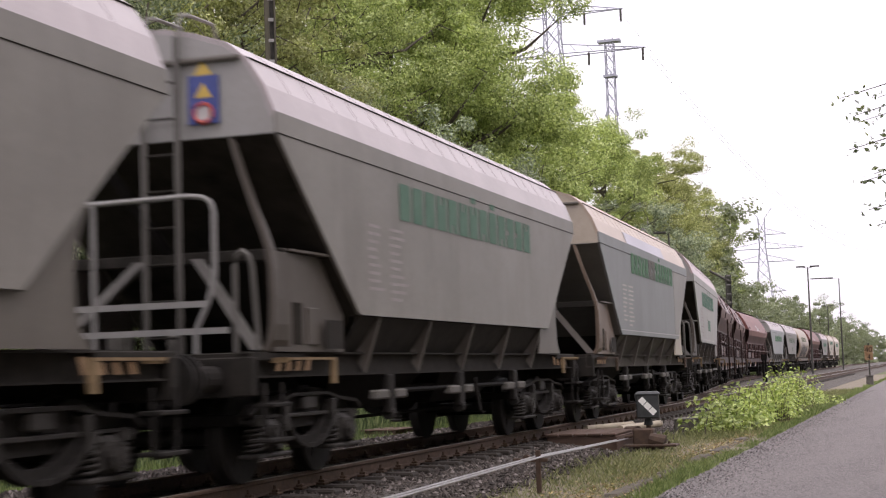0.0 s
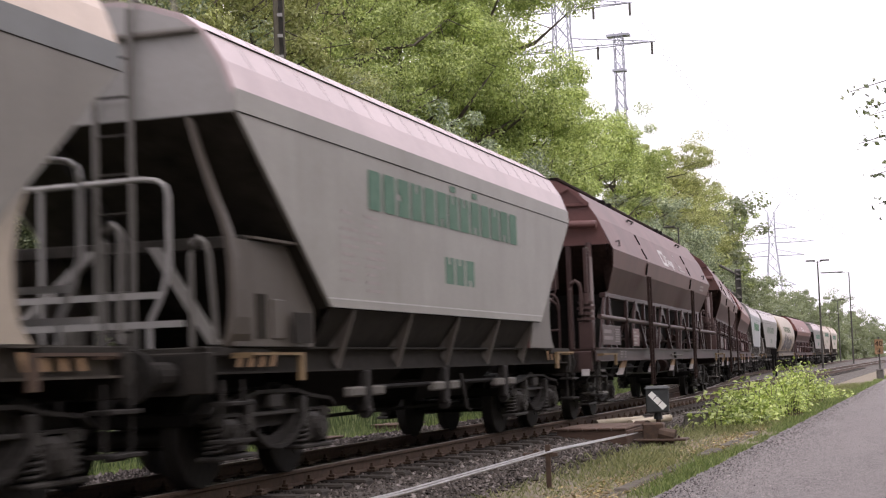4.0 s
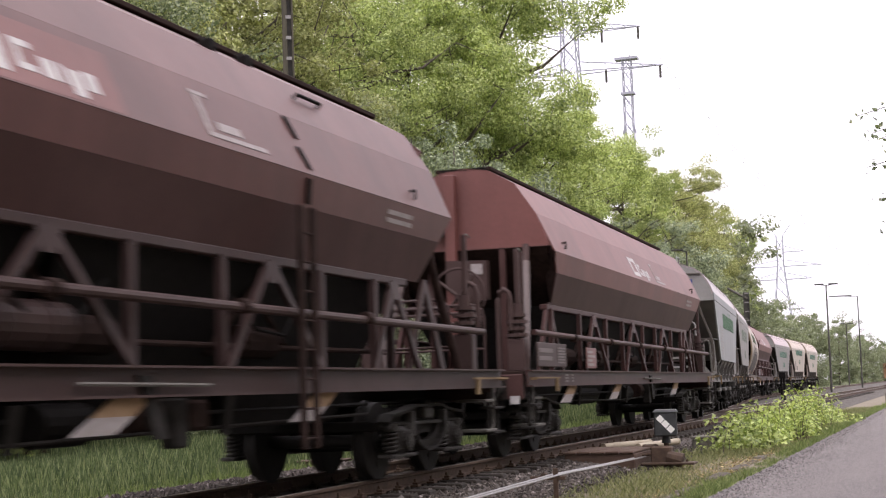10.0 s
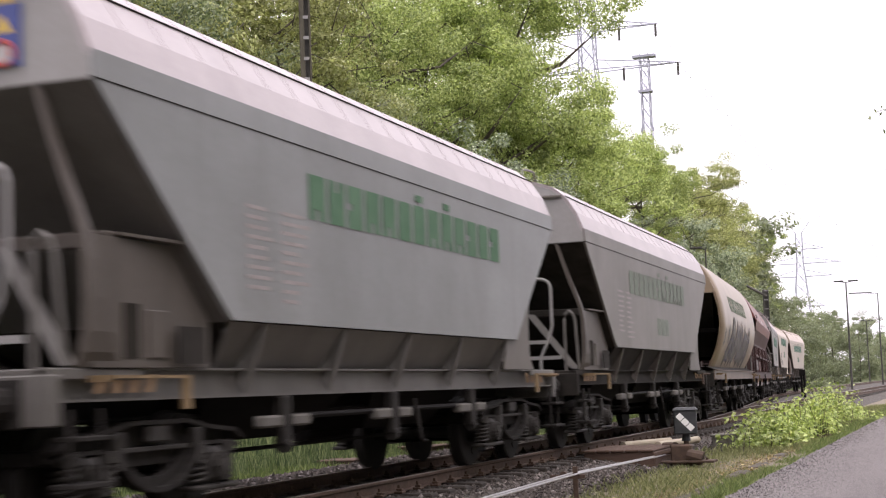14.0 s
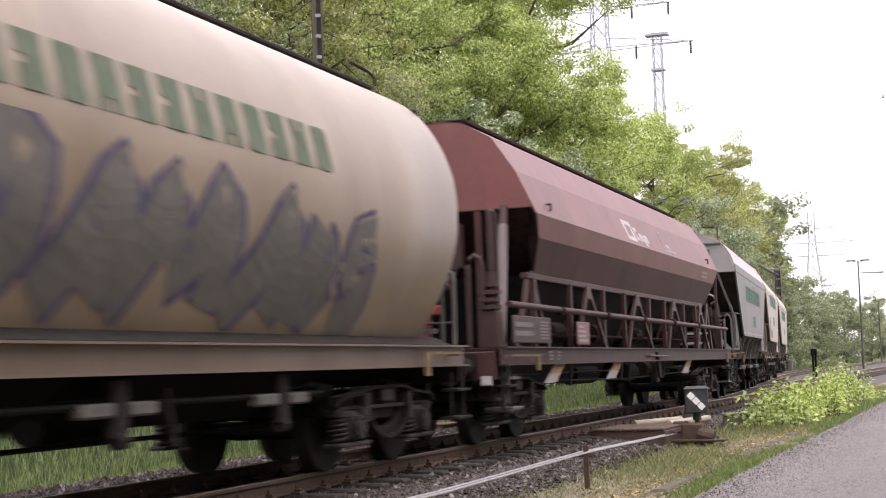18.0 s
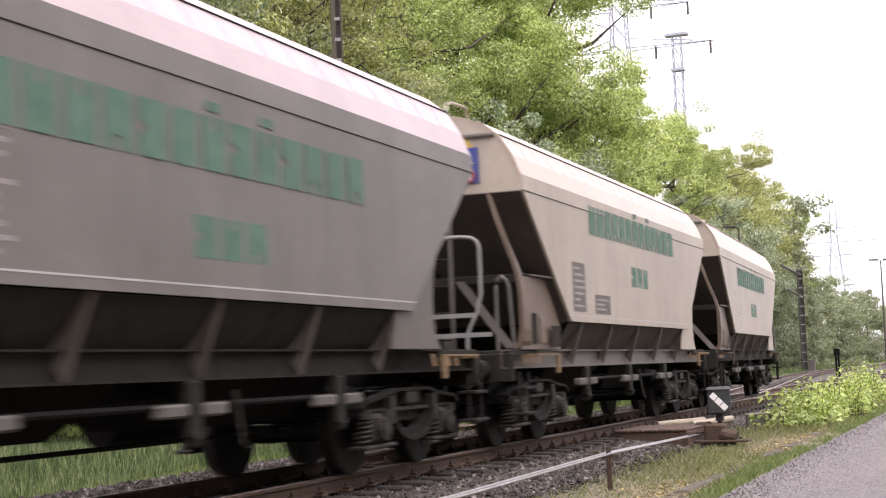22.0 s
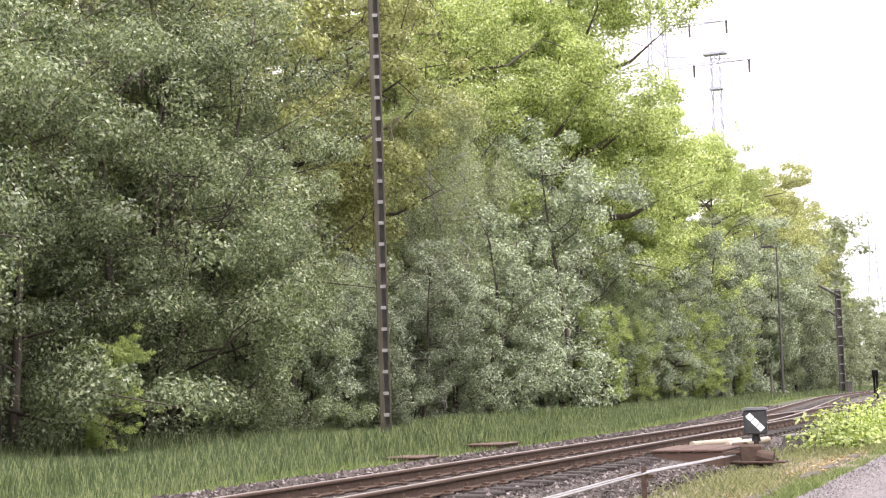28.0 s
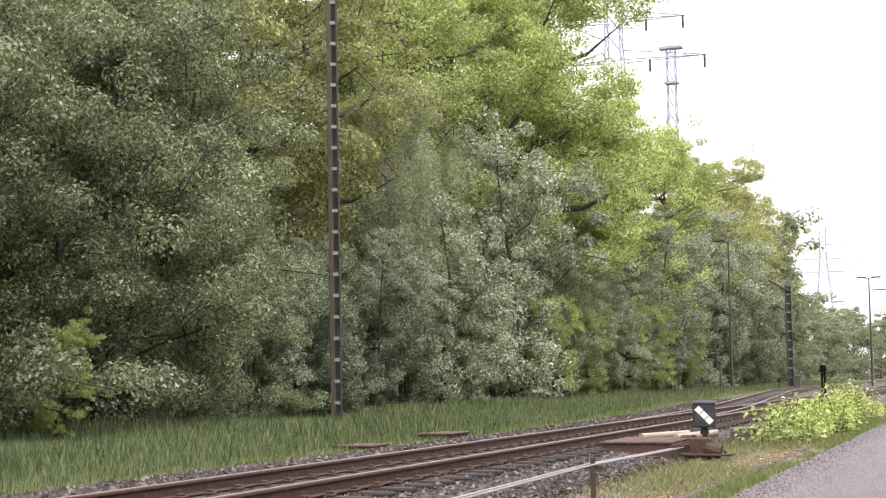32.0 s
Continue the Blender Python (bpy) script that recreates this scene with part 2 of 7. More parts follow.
PALE_STEP = speckled("worn_pale_step", (0.055, 0.050, 0.044), (0.15, 0.137, 0.122), 9.0)
BLUE_SIGN = speckled("blue_sign_enamel", (0.035, 0.048, 0.17), (0.06, 0.078, 0.25), 9.0, 0.4)
YELLOW_SIGN = speckled("yellow_sign_enamel", (0.42, 0.28, 0.05), (0.55, 0.38, 0.09), 9.0, 0.4)
RED_SIGN = speckled("red_sign_enamel", (0.34, 0.05, 0.04), (0.45, 0.09, 0.07), 9.0, 0.4)
BLUE_SPRAY = speckled("blue_spray_paint", (0.050, 0.043, 0.085), (0.095, 0.083, 0.15), 6.0)
BLUE_HAZE = speckled("faded_blue_spray", (0.10, 0.12, 0.13), (0.15, 0.17, 0.18), 5.0)
BARREL_GREEN = speckled("dusty_green_lettering", (0.075, 0.10, 0.065), (0.13, 0.15, 0.10), 5.0)
RED_TAG = speckled("dull_red_tag", (0.16, 0.03, 0.022), (0.24, 0.05, 0.035), 8.0)
GREY_SPRAY = speckled("grey_spray_paint", (0.105, 0.095, 0.085), (0.155, 0.142, 0.126), 4.0)
LILAC_PAINT = painted("lilac_repaint", (0.335, 0.31, 0.355), (0.23, 0.20, 0.23), 0.3, rough=0.38, shift=45.0)


def path_material():
    """Worn asphalt: coarse grit, dusty patches, and darker damp stains."""
    m, nt, out = material("worn_path_asphalt")
    co = coord_node(nt)
    grit = noise_node(nt, co, 42.0, 6, 0.85)
    coarse = noise_node(nt, co, 17.0, 6, 0.75)
    broad = noise_node(nt, co, 0.7, 5, 0.6, (1.6, 0.5, 1))
    c = mix_node(nt, ramp_node(nt, grit, [(0.40, (0, 0, 0)), (0.60, (1, 1, 1))]), (0.046, 0.041, 0.040), (0.29, 0.262, 0.252))
    c = mix_node(nt, ramp_node(nt, broad, [(0.40, (0, 0, 0)), (0.62, (0.5, 0.5, 0.5))]), c, (0.205, 0.183, 0.176))
    c = mix_node(nt, 0.75, c, ramp_node(nt, coarse, [(0.32, (0.45, 0.43, 0.42)), (0.62, (1, 1, 1))]), "MULTIPLY")
    finish(nt, out, c, 0.92, 0.0, grit, 0.012, 0.9, 0.2)
    return m


ASPHALT = path_material()
SOIL = speckled("bare_earth", (0.10, 0.085, 0.06), (0.24, 0.20, 0.145), 14.0, 0.95, None, 0.03, 0.7)
MEADOW = speckled("grassy_earth", (0.045, 0.055, 0.02), (0.11, 0.125, 0.045), 5.0, 0.95, None, 0.05, 0.7, 0.15)
BALLAST_BED = speckled("ballast_bed", (0.034, 0.028, 0.024), (0.115, 0.10, 0.086), 22.0, 0.95, None, 0.05, 0.9)
BALLAST_STONE = stones_material("ballast_stone", [(0.0, (0.026, 0.021, 0.018)), (0.45, (0.066, 0.054, 0.046)), (0.85, (0.105, 0.087, 0.077)), (1.0, (0.26, 0.228, 0.212))])
# oil stain, darkened further to paint in the train's shade
OILED_SHADED_STONE = stones_material("oil_stained_shaded_ballast_stone", [(0.0, (0.012, 0.010, 0.008)), (0.55, (0.030, 0.024, 0.021)), (1.0, (0.075, 0.062, 0.054))])
PATH_GRIT = stones_material("path_grit_stone", [(0.0, (0.05, 0.045, 0.043)), (0.6, (0.17, 0.153, 0.147)), (1.0, (0.40, 0.36, 0.345))])
RUST_PAINT = painted("rust_stained_paint", (0.148, 0.108, 0.080), (0.072, 0.047, 0.033), 0.6, rust=0.45, shift=61.0, spec=0.25)
CONCRETE = speckled("weathered_concrete", (0.07, 0.065, 0.055), (0.17, 0.155, 0.13), 11.0, 0.9)
EDGE_STONE = speckled("mossy_edging_stone", (0.045, 0.038, 0.028), (0.12, 0.10, 0.075), 9.0, 0.95)
DARK_WOOD = speckled("dark_cover_planks", (0.045, 0.029, 0.022), (0.125, 0.078, 0.056), 9.0, 0.9, (0.5, 6, 6))
RUSTY_IRON = speckled("rusty_iron", (0.035, 0.024, 0.018), (0.095, 0.06, 0.04), 12.0)
GALVANISED = speckled("galvanised_steel", (0.24, 0.23, 0.225), (0.46, 0.45, 0.45), 16.0, 0.45, metal=0.7)
CREAM_PIPE = speckled("cream_plastic_pipe", (0.26, 0.215, 0.15), (0.42, 0.36, 0.265), 6.0, 0.6)
LANTERN_BLACK = speckled("lantern_black_paint", (0.018, 0.02, 0.02), (0.05, 0.052, 0.052), 6.0, 0.5)
MILK_GLASS = speckled("milk_glass", (0.78, 0.77, 0.72), (0.85, 0.84, 0.80), 4.0, 0.3)
MAST_STEEL = speckled("grey_mast_paint", (0.036, 0.034, 0.030), (0.085, 0.078, 0.068), 5.0, 0.7)
# pale bluish base colour for the pylons and their lines
PYLON_STEEL = speckled("pale_bluish_steel", (0.30, 0.30, 0.36), (0.42, 0.42, 0.48), 2.0, 0.7)
BARK = speckled("tree_bark", (0.035, 0.028, 0.022), (0.115, 0.095, 0.075), 7.0, 0.95, (1, 1, 0.2), 0.03, 0.9)
LEAF_WILLOW = leafy("grey_green_leaves", (0.066, 0.090, 0.046), (0.185, 0.222, 0.122), (0.43, 0.46, 0.32), 0.38, 0.43)
LEAF_SILVER = leafy("silvery_leaves", (0.085, 0.110, 0.068), (0.24, 0.275, 0.188), (0.50, 0.54, 0.42), 0.34, 0.42)
LEAF_OAK = leafy("fresh_green_oak_leaves", (0.115, 0.152, 0.048), (0.32, 0.375, 0.135), (0.59, 0.64, 0.32), 0.44)
LEAF_OLIVE = leafy("yellow_green_leaves", (0.14, 0.146, 0.058), (0.33, 0.345, 0.145), (0.57, 0.58, 0.32), 0.44)
LEAF_BIRCH = leafy("dull_birch_leaves", (0.14, 0.16, 0.098), (0.275, 0.31, 0.19), (0.48, 0.51, 0.35), 0.42)
BIRCH_BARK = speckled("pale_birch_bark", (0.12, 0.11, 0.10), (0.42, 0.40, 0.36), 4.0, 0.9, (1, 1, 0.5))
# leaves paled to grey-green, with distance haze put into the colour
LEAF_HAZED = leafy("haze_paled_leaves", (0.125, 0.145, 0.092), (0.215, 0.24, 0.16), (0.33, 0.35, 0.24), 0.4)
LEAF_BRIGHT = leafy("bright_yellow_green_leaves", (0.15, 0.205, 0.050), (0.32, 0.39, 0.115), (0.58, 0.64, 0.28), 0.40, 0.45)
LEAF_LITTER = leafy("fallen_leaf", (0.10, 0.065, 0.03), (0.26, 0.18, 0.07), (0.48, 0.38, 0.16), 0.15)
GRASS_GREEN = leafy("tall_green_grass", (0.036, 0.056, 0.024), (0.086, 0.116, 0.050), (0.24, 0.265, 0.14), 0.35)
GRASS_DRY = leafy("half_dry_grass", (0.11, 0.128, 0.052), (0.205, 0.218, 0.10), (0.35, 0.345, 0.20), 0.30)
GRASS_SHORT = leafy("short_fresh_grass", (0.085, 0.115, 0.035), (0.16, 0.21, 0.075), (0.28, 0.315, 0.14), 0.30)


# ---- building helpers ----
def mesh_from(name, bm, mat):
    me = bpy.data.meshes.new(name)
    bm.to_mesh(me)
    bm.free()
    me.materials.append(mat)
    return me


def part(name, bm, mat, parent=None, label=""):
    """Links a bmesh as one mesh object, under a thing or a part if one is given."""
    ob = new(name, mesh_from(name, bm, mat))
    ob.parent = parent
    if label:
        tagged(ob, label)
    return ob


def shared(name, me, parent, m=None):
    ob = new(name, me)
    ob.parent = parent
    if m is not None:
        ob.matrix_basis = m
    return ob


def empty(name, label, category, group="", kind=""):
    return tagged(new(name), label, category, group, kind)


def sheet(name, verts, faces, mat, parent=None, smooth=False):
    me = bpy.data.meshes.new(name)
    me.from_pydata([tuple(v) for v in verts], [], [tuple(f) for f in faces])
    me.materials.append(mat)
    if smooth:
        me.polygons.foreach_set("use_smooth", [True] * len(me.polygons))
    ob = new(name, me)
    ob.parent = parent
    return ob


def bm_box(bm, x0, x1, y0, y1, z0, z1, m=None):
    vs = [bm.verts.new(v) for v in ((x0, y0, z0), (x1, y0, z0), (x1, y1, z0), (x0, y1, z0), (x0, y0, z1), (x1, y0, z1), (x1, y1, z1), (x0, y1, z1))]
    for f in ((3, 2, 1, 0), (4, 5, 6, 7), (0, 1, 5, 4), (1, 2, 6, 5), (2, 3, 7, 6), (3, 0, 4, 7)):
        bm.faces.new([vs[i] for i in f])
    if m is not None:
        bmesh.ops.transform(bm, matrix=m, verts=vs)
    return vs


def bm_soft_box(bm, x0, x1, y0, y1, z0, z1, r=0.01, m=None):
    """A box with chamfered edges along its length, and narrowed ends."""
    rx, ry, rz = (min(r, abs(b - a) * 0.3) for a, b in ((x0, x1), (y0, y1), (z0, z1)))
    rings = []
    for y, k in ((y0, 1.0), (y0 + ry, 0.0), (y1 - ry, 0.0), (y1, 1.0)):
        ix, iz = k * rx, k * rz
        pts = ((x0 + ix + rx * (1 - k), z0 + iz), (x1 - ix - rx * (1 - k), z0 + iz), (x1 - ix, z0 + iz + rz * (1 - k)), (x1 - ix, z1 - iz - rz * (1 - k)),
               (x1 - ix - rx * (1 - k), z1 - iz), (x0 + ix + rx * (1 - k), z1 - iz), (x0 + ix, z1 - iz - rz * (1 - k)), (x0 + ix, z0 + iz + rz * (1 - k)))
        rings.append([bm.verts.new((x, y, z)) for x, z in pts])
    for a, b in zip(rings, rings[1:]):
        for i in range(8):
            bm.faces.new((a[i], a[(i + 1) % 8], b[(i + 1) % 8], b[i]))
    bm.faces.new(list(reversed(rings[0])))
    bm.faces.new(rings[-1])
    if m is not None:
        bmesh.ops.transform(bm, matrix=m, verts=[v for r_ in rings for v in r_])


def bm_prism(bm, pts, y0, y1):
    """A solid from an outline in x and z, drawn out along y."""
    a = [bm.verts.new((x, y0, z)) for x, z in pts]
    b = [bm.verts.new((x, y1, z)) for x, z in pts]
    n = len(pts)
    bm.faces.new(a)
    bm.faces.new(list(reversed(b)))
    for i in range(n):
        bm.faces.new((a[i], b[i], b[(i + 1) % n], a[(i + 1) % n]))


def bm_plate(bm, corners, thick):
    """A flat plate through the corners, given a thickness along its normal (both ways by half)."""
    vs = [Vector(c) for c in corners]
    n = (vs[1] - vs[0]).cross(vs[-1] - vs[0]).normalized() * thick * 0.5
    a = [bm.verts.new(v + n) for v in vs]
    b = [bm.verts.new(v - n) for v in vs]
    k = len(vs)
    bm.faces.new(a)
    bm.faces.new(list(reversed(b)))
    for i in range(k):
        bm.faces.new((a[i], b[i], b[(i + 1) % k], a[(i + 1) % k]))


def bm_tube(bm, points, r, sides=8, r_end=None):
    """A round bar through the points, capped; it may taper."""
    pts = [Vector(p) for p in points]
    rings = []
    for i, p in enumerate(pts):
        d = (pts[min(i + 1, len(pts) - 1)] - pts[max(i - 1, 0)]).normalized()
        u = d.cross(Vector((0, 0, 1)) if abs(d.z) < 0.9 else Vector((1, 0, 0))).normalized()
        v = d.cross(u)
        rr = r if r_end is None else r + (r_end - r) * i / (len(pts) - 1)
        rings.append([bm.verts.new(p + (u * math.cos(a) + v * math.sin(a)) * rr) for a in (2 * math.pi * k / sides for k in range(sides))])
    for a, b in zip(rings, rings[1:]):
        for k in range(sides):
            bm.faces.new((a[k], a[(k + 1) % sides], b[(k + 1) % sides], b[k]))
    bm.faces.new(list(reversed(rings[0])))
    bm.faces.new(rings[-1])


def bm_disc(bm, x0, x1, y, z, r, sides=24):
    """A wheel-like disc with its axis along x."""
    bm_tube(bm, [(x0, y, z), (x1, y, z)], r, sides)


def build(fn, *args):
    bm = bmesh.new()
    fn(bm, *args)
    return bm


def boxed(*dims, m=None):
    bm = bmesh.new()
    bm_box(bm, *dims, m=m)
    return bm


def soft(*dims, r=0.012, m=None):
    bm = bmesh.new()
    bm_soft_box(bm, *dims, r=r, m=m)
    return bm


def bar(points, r, sides=8, r_end=None):
    bm = bmesh.new()
    bm_tube(bm, points, r, sides, r_end)
    return bm


def plate(corners, thick):
    bm = bmesh.new()
    bm_plate(bm, corners, thick)
    return bm


# ---- the line of the tracks ----
MAIN_X = -7.307
GAUGE = 0.70
_Y = np.linspace(-160.0, 460.0, 6201)
_SLOPE = np.interp(_Y, [28, 52, 88, 112, 130, 460], [0.0, 0.095, 0.095, 0.020, 0.008, 0.006])
_OFF = np.concatenate([[0.0], np.cumsum((_SLOPE[1:] + _SLOPE[:-1]) * 0.05)])
_RUN = np.concatenate([[0.0], np.cumsum(np.sqrt(1 + ((_SLOPE[1:] + _SLOPE[:-1]) * 0.5) ** 2) * 0.1)]) - 160.0


def siding_offset(y):
    """How far the diverging track's middle lies to the left of the straight one."""
    return float(np.interp(y, _Y, _OFF))


def on_siding(run):
    """The point of the train's line at that run, level with the rail heads."""
    y = float(np.interp(run, _RUN, _Y))
    return Vector((MAIN_X - siding_offset(y), y, 0.0))


# ---- ground ----
GROUND_Z, PATH_Z, PATH_EDGE = -0.43, -0.385, -2.95


def ground_sheet():
    xs = [-3000, -400, -60, -40, -32, -27, -24, -21, -19, -17, -15, -13, -11, -9, -7, -5, -4.2, -3.4, -2.6, 0, 3, 7, 14, 40, 400, 3000]
    ys = [-3000, -200, -40, -10, 0, 5, 8, 11, 14, 17, 20, 23, 26, 29, 32, 36, 40, 45, 50, 56, 63, 72, 85, 100, 120, 150, 200, 300, 500, 1200, 4500]
    vs = []
    for y in ys:
        for x in xs:
            near = -60 < x < 14 and -10 < y < 200
            z = GROUND_Z + (0.10 * noise.noise((x * 0.35, y * 0.22, 3.0)) - 0.03 if near and x < -12 else 0.0)
            if x < -18 and near:
                z += 0.12
            vs.append((x, y, z))
    n = len(xs)
    faces = [(j * n + i, j * n + i + 1, (j + 1) * n + i + 1, (j + 1) * n + i) for j in range(len(ys) - 1) for i in range(n - 1)]
    tagged(sheet("ground", vs, faces, MEADOW, smooth=True), "rough grassy ground beside the railway", "ground", kind="structure")


ground_sheet()


def path_strip():
    ys = [-60, 0] + [6 + 1.1 * i for i in range(80)] + [120, 180, 300, 600]
    vs, faces = [], []
    for y in ys:
        w = 0.10 * noise.noise((y * 0.8, 1.0, 0)) + 0.05 * noise.noise((y * 2.7, 7.0, 0)) if 4 < y < 100 else 0
        for x, z in ((PATH_EDGE + w - 0.06, GROUND_Z - 0.05), (PATH_EDGE + w, PATH_Z), (PATH_EDGE + 0.5, PATH_Z + 0.012), (0.3, PATH_Z + 0.03), (4.2, PATH_Z), (4.3, GROUND_Z - 0.05)):
            vs.append((x, y, z))
    for j in range(len(ys) - 1):
        for i in range(5):
            faces.append((j * 6 + i, j * 6 + i + 1, (j + 1) * 6 + i + 1, (j + 1) * 6 + i))
    tagged(sheet("path", vs, faces, ASPHALT), "worn grey asphalt path beside the track", "path", kind="structure")


path_strip()


def soil_strip():
    ys = [0, 5] + [8 + 1.3 * i for i in range(50)] + [90, 140]
    vs, faces = [], []
    for y in ys:
        j = 0.12 * noise.noise((y * 0.7, 4.0, 1.0))
        for x, z in ((-5.45 + j, GROUND_Z + 0.01), (-4.6, GROUND_Z + 0.016), (-3.8, GROUND_Z + 0.02), (-3.05 + j * 0.4, GROUND_Z + 0.012)):
            vs.append((x, y, z + 0.012 * noise.noise((x * 2.1, y * 1.7, 0))))
    for k in range(len(ys) - 1):
        for i in range(3):
            faces.append((k * 4 + i, k * 4 + i + 1, (k + 1) * 4 + i + 1, (k + 1) * 4 + i))
    tagged(sheet("verge_soil", vs, faces, SOIL, smooth=True), "bare dry earth between ballast and path", "ground", kind="structure")


soil_strip()


def ballast_bed():
    ys = [-60, 0] + [4 + 0.5 * i for i in range(120)] + [64 + 3 * i for i in range(40)] + [200, 260, 400, 700]
    vs, faces = [], []
    for y in ys:
        off = siding_offset(min(y, 455))
        left, right = MAIN_X - off - 1.95, MAIN_X + 1.75
        j = 0.12 * noise.noise((y * 0.9, 2, 5)) if y < 70 else 0
        for x, z in ((left - 0.85 + j, GROUND_Z - 0.08), (left + 0.1, -0.17), (left + 0.65, -0.16), (right - 0.9, -0.205), (right - 0.1, -0.26), (right + 0.75 + j, GROUND_Z - 0.02)):
            vs.append((x, y, z))
    for k in range(len(ys) - 1):
        for i in range(5):
            faces.append((k * 6 + i, k * 6 + i + 1, (k + 1) * 6 + i + 1, (k + 1) * 6 + i))
    tagged(sheet("ballast_bed", vs, faces, BALLAST_BED), "dark stone ballast bed under the tracks", "ballast", kind="structure")


ballast_bed()


VERGE_Z = -0.20


def verge_sheet():
    """The raised grassy verge beyond the far shoulder of the ballast."""
    ys = [-60, 0] + [6 + 2 * i for i in range(60)] + [140, 180, 260, 400]
    vs, faces = [], []
    for y in ys:
        edge = MAIN_X - siding_offset(min(y, 455)) - 2.35
        for d, z in ((0.0, -0.40), (0.5, VERGE_Z - 0.03), (2.5, VERGE_Z), (6.0, VERGE_Z), (12.0, VERGE_Z + 0.05), (45.0, VERGE_Z + 0.1)):
            vs.append((edge - d, y, z + (0.05 * noise.noise((d * 0.7, y * 0.3, 2.0)) if d > 1 else 0.0)))
    for k in range(len(ys) - 1):
        for i in range(5):
            faces.append((k * 6 + i, (k + 1) * 6 + i, (k + 1) * 6 + i + 1, k * 6 + i + 1))
    tagged(sheet("verge", vs, faces, MEADOW, smooth=True), "raised grassy verge between the ballast and the wood", "ground", kind="structure")


verge_sheet()


def stone_field(name, count, place, size, mat, label, seed):
    """Loose stones, each an uneven eight-sided lump, joined into one sheet of stuff."""
    rng = np.random.default_rng(seed)
    x, y, z = place(rng, count)
    n = len(x)
    unit = np.array([(1, 0, 0), (0, 1, 0), (-1, 0, 0), (0, -1, 0), (0, 0, 1), (0, 0, -1)], float)
    tri = np.array([(0, 1, 4), (1, 2, 4), (2, 3, 4), (3, 0, 4), (1, 0, 5), (2, 1, 5), (3, 2, 5), (0, 3, 5)])
    r = size * rng.uniform(0.55, 1.35, (n, 1, 1))
    v = unit[None] * r * rng.uniform(0.6, 1.3, (n, 6, 1)) * np.array([1.0, 1.0, 0.75])
    v += rng.normal(0, 0.12, (n, 6, 3)) * r
    a = rng.uniform(0, 6.28, n)
    c, s = np.cos(a)[:, None], np.sin(a)[:, None]
    v = np.stack([v[..., 0] * c - v[..., 1] * s, v[..., 0] * s + v[..., 1] * c, v[..., 2]], -1)
    v += np.stack([x, y, z], -1)[:, None]
    f = (tri[None] + 6 * np.arange(n)[:, None, None]).reshape(-1, 3)
    me = bpy.data.meshes.new(name)
    me.from_pydata(v.reshape(-1, 3).tolist(), [], f.tolist())
    me.materials.append(mat)
    return tagged(new(name, me), label, "ballast", kind="stuff")


def _near_y(rng, n, y0, y1):
    """Places thinning out with distance."""
    u = rng.uniform(0, 1, n)
    return y0 * (y1 / y0) ** u


def _stones_right(rng, n):
    y = _near_y(rng, n, 11.5, 62)
    x = MAIN_X + 0.78 + rng.uniform(0, 1, n) ** 1.15 * 1.62 + 0.15 * rng.normal(0, 1, n)
    t = (x - MAIN_X - 0.78) / 1.7
    z = -0.215 - 0.21 * np.clip(t, 0, 1.1) ** 1.5 + rng.uniform(-0.02, 0.03, n)
    return x, y, z


def _stones_between(rng, n):
    y = _near_y(rng, n, 12.5, 62)
    x = MAIN_X + rng.uniform(-0.62, 0.62, n)
    return x, y, np.full(n, -0.205) + rng.uniform(-0.03, 0.02, n)


def _stones_left(rng, n):
    y = _near_y(rng, n, 12, 70)
    off = np.interp(y, _Y, _OFF)
    u = rng.uniform(0, 1, n)
    x = MAIN_X - off - 0.8 - 1.85 * u
    return x, y, -0.17 + 0.05 * np.clip(u * 2.2, 0, 1) - 0.07 * u ** 3 + rng.uniform(-0.02, 0.04, n)


stone_field("ballast_stones", 26000, _stones_right, 0.034, BALLAST_STONE, "loose grey and brown ballast stones beside the rail", 1)
stone_field("ballast_stones", 7000, _stones_between, 0.034, OILED_SHADED_STONE, "dark oily ballast stones between the rails, shade painted in", 2)
stone_field("ballast_stones", 15000, _stones_left, 0.042, BALLAST_STONE, "ballast stones along the grassy verge", 3)


# ---- tracks ----
RAIL_OUTLINE = [(-0.062, -0.16), (0.062, -0.16), (0.062, -0.148), (0.012, -0.132), (0.010, -0.046), (0.035, -0.034), (0.035, -0.012), (0.024, -0.002), (-0.024, -0.002), (-0.035, -0.012), (-0.035, -0.034), (-0.010, -0.046), (-0.012, -0.132), (-0.062, -0.148)]
HEAD_OUTLINE = [(-0.026, -0.002), (0.026, -0.002), (0.022, 0.003), (-0.022, 0.003)]


def swept(name, line, outline, mat, parent, label=""):
    vs, faces, n = [], [], len(outline)
    for x, y in line:
        vs += [(x + u, y, w) for u, w in outline]
    for j in range(len(line) - 1):
        for i in range(n):
            faces.append((j * n + i, j * n + (i + 1) % n, (j + 1) * n + (i + 1) % n, (j + 1) * n + i))
    faces += [tuple(reversed(range(n))), tuple((len(line) - 1) * n + i for i in range(n))]
    ob = sheet(name, vs, faces, mat, parent)
    return tagged(ob, label) if label else ob


def straight_line(x, y0, y1):
    return [(x, y) for y in (y0, *[y for y in range(0, 400, 20) if y0 < y < y1], y1)]


def siding_line(dx, y0, y1):
    ys = np.concatenate([np.arange(y0, min(y1, 150), 2.0), np.arange(150, y1, 12.0), [y1]])
    return [(MAIN_X - siding_offset(y) + dx, float(y)) for y in ys]


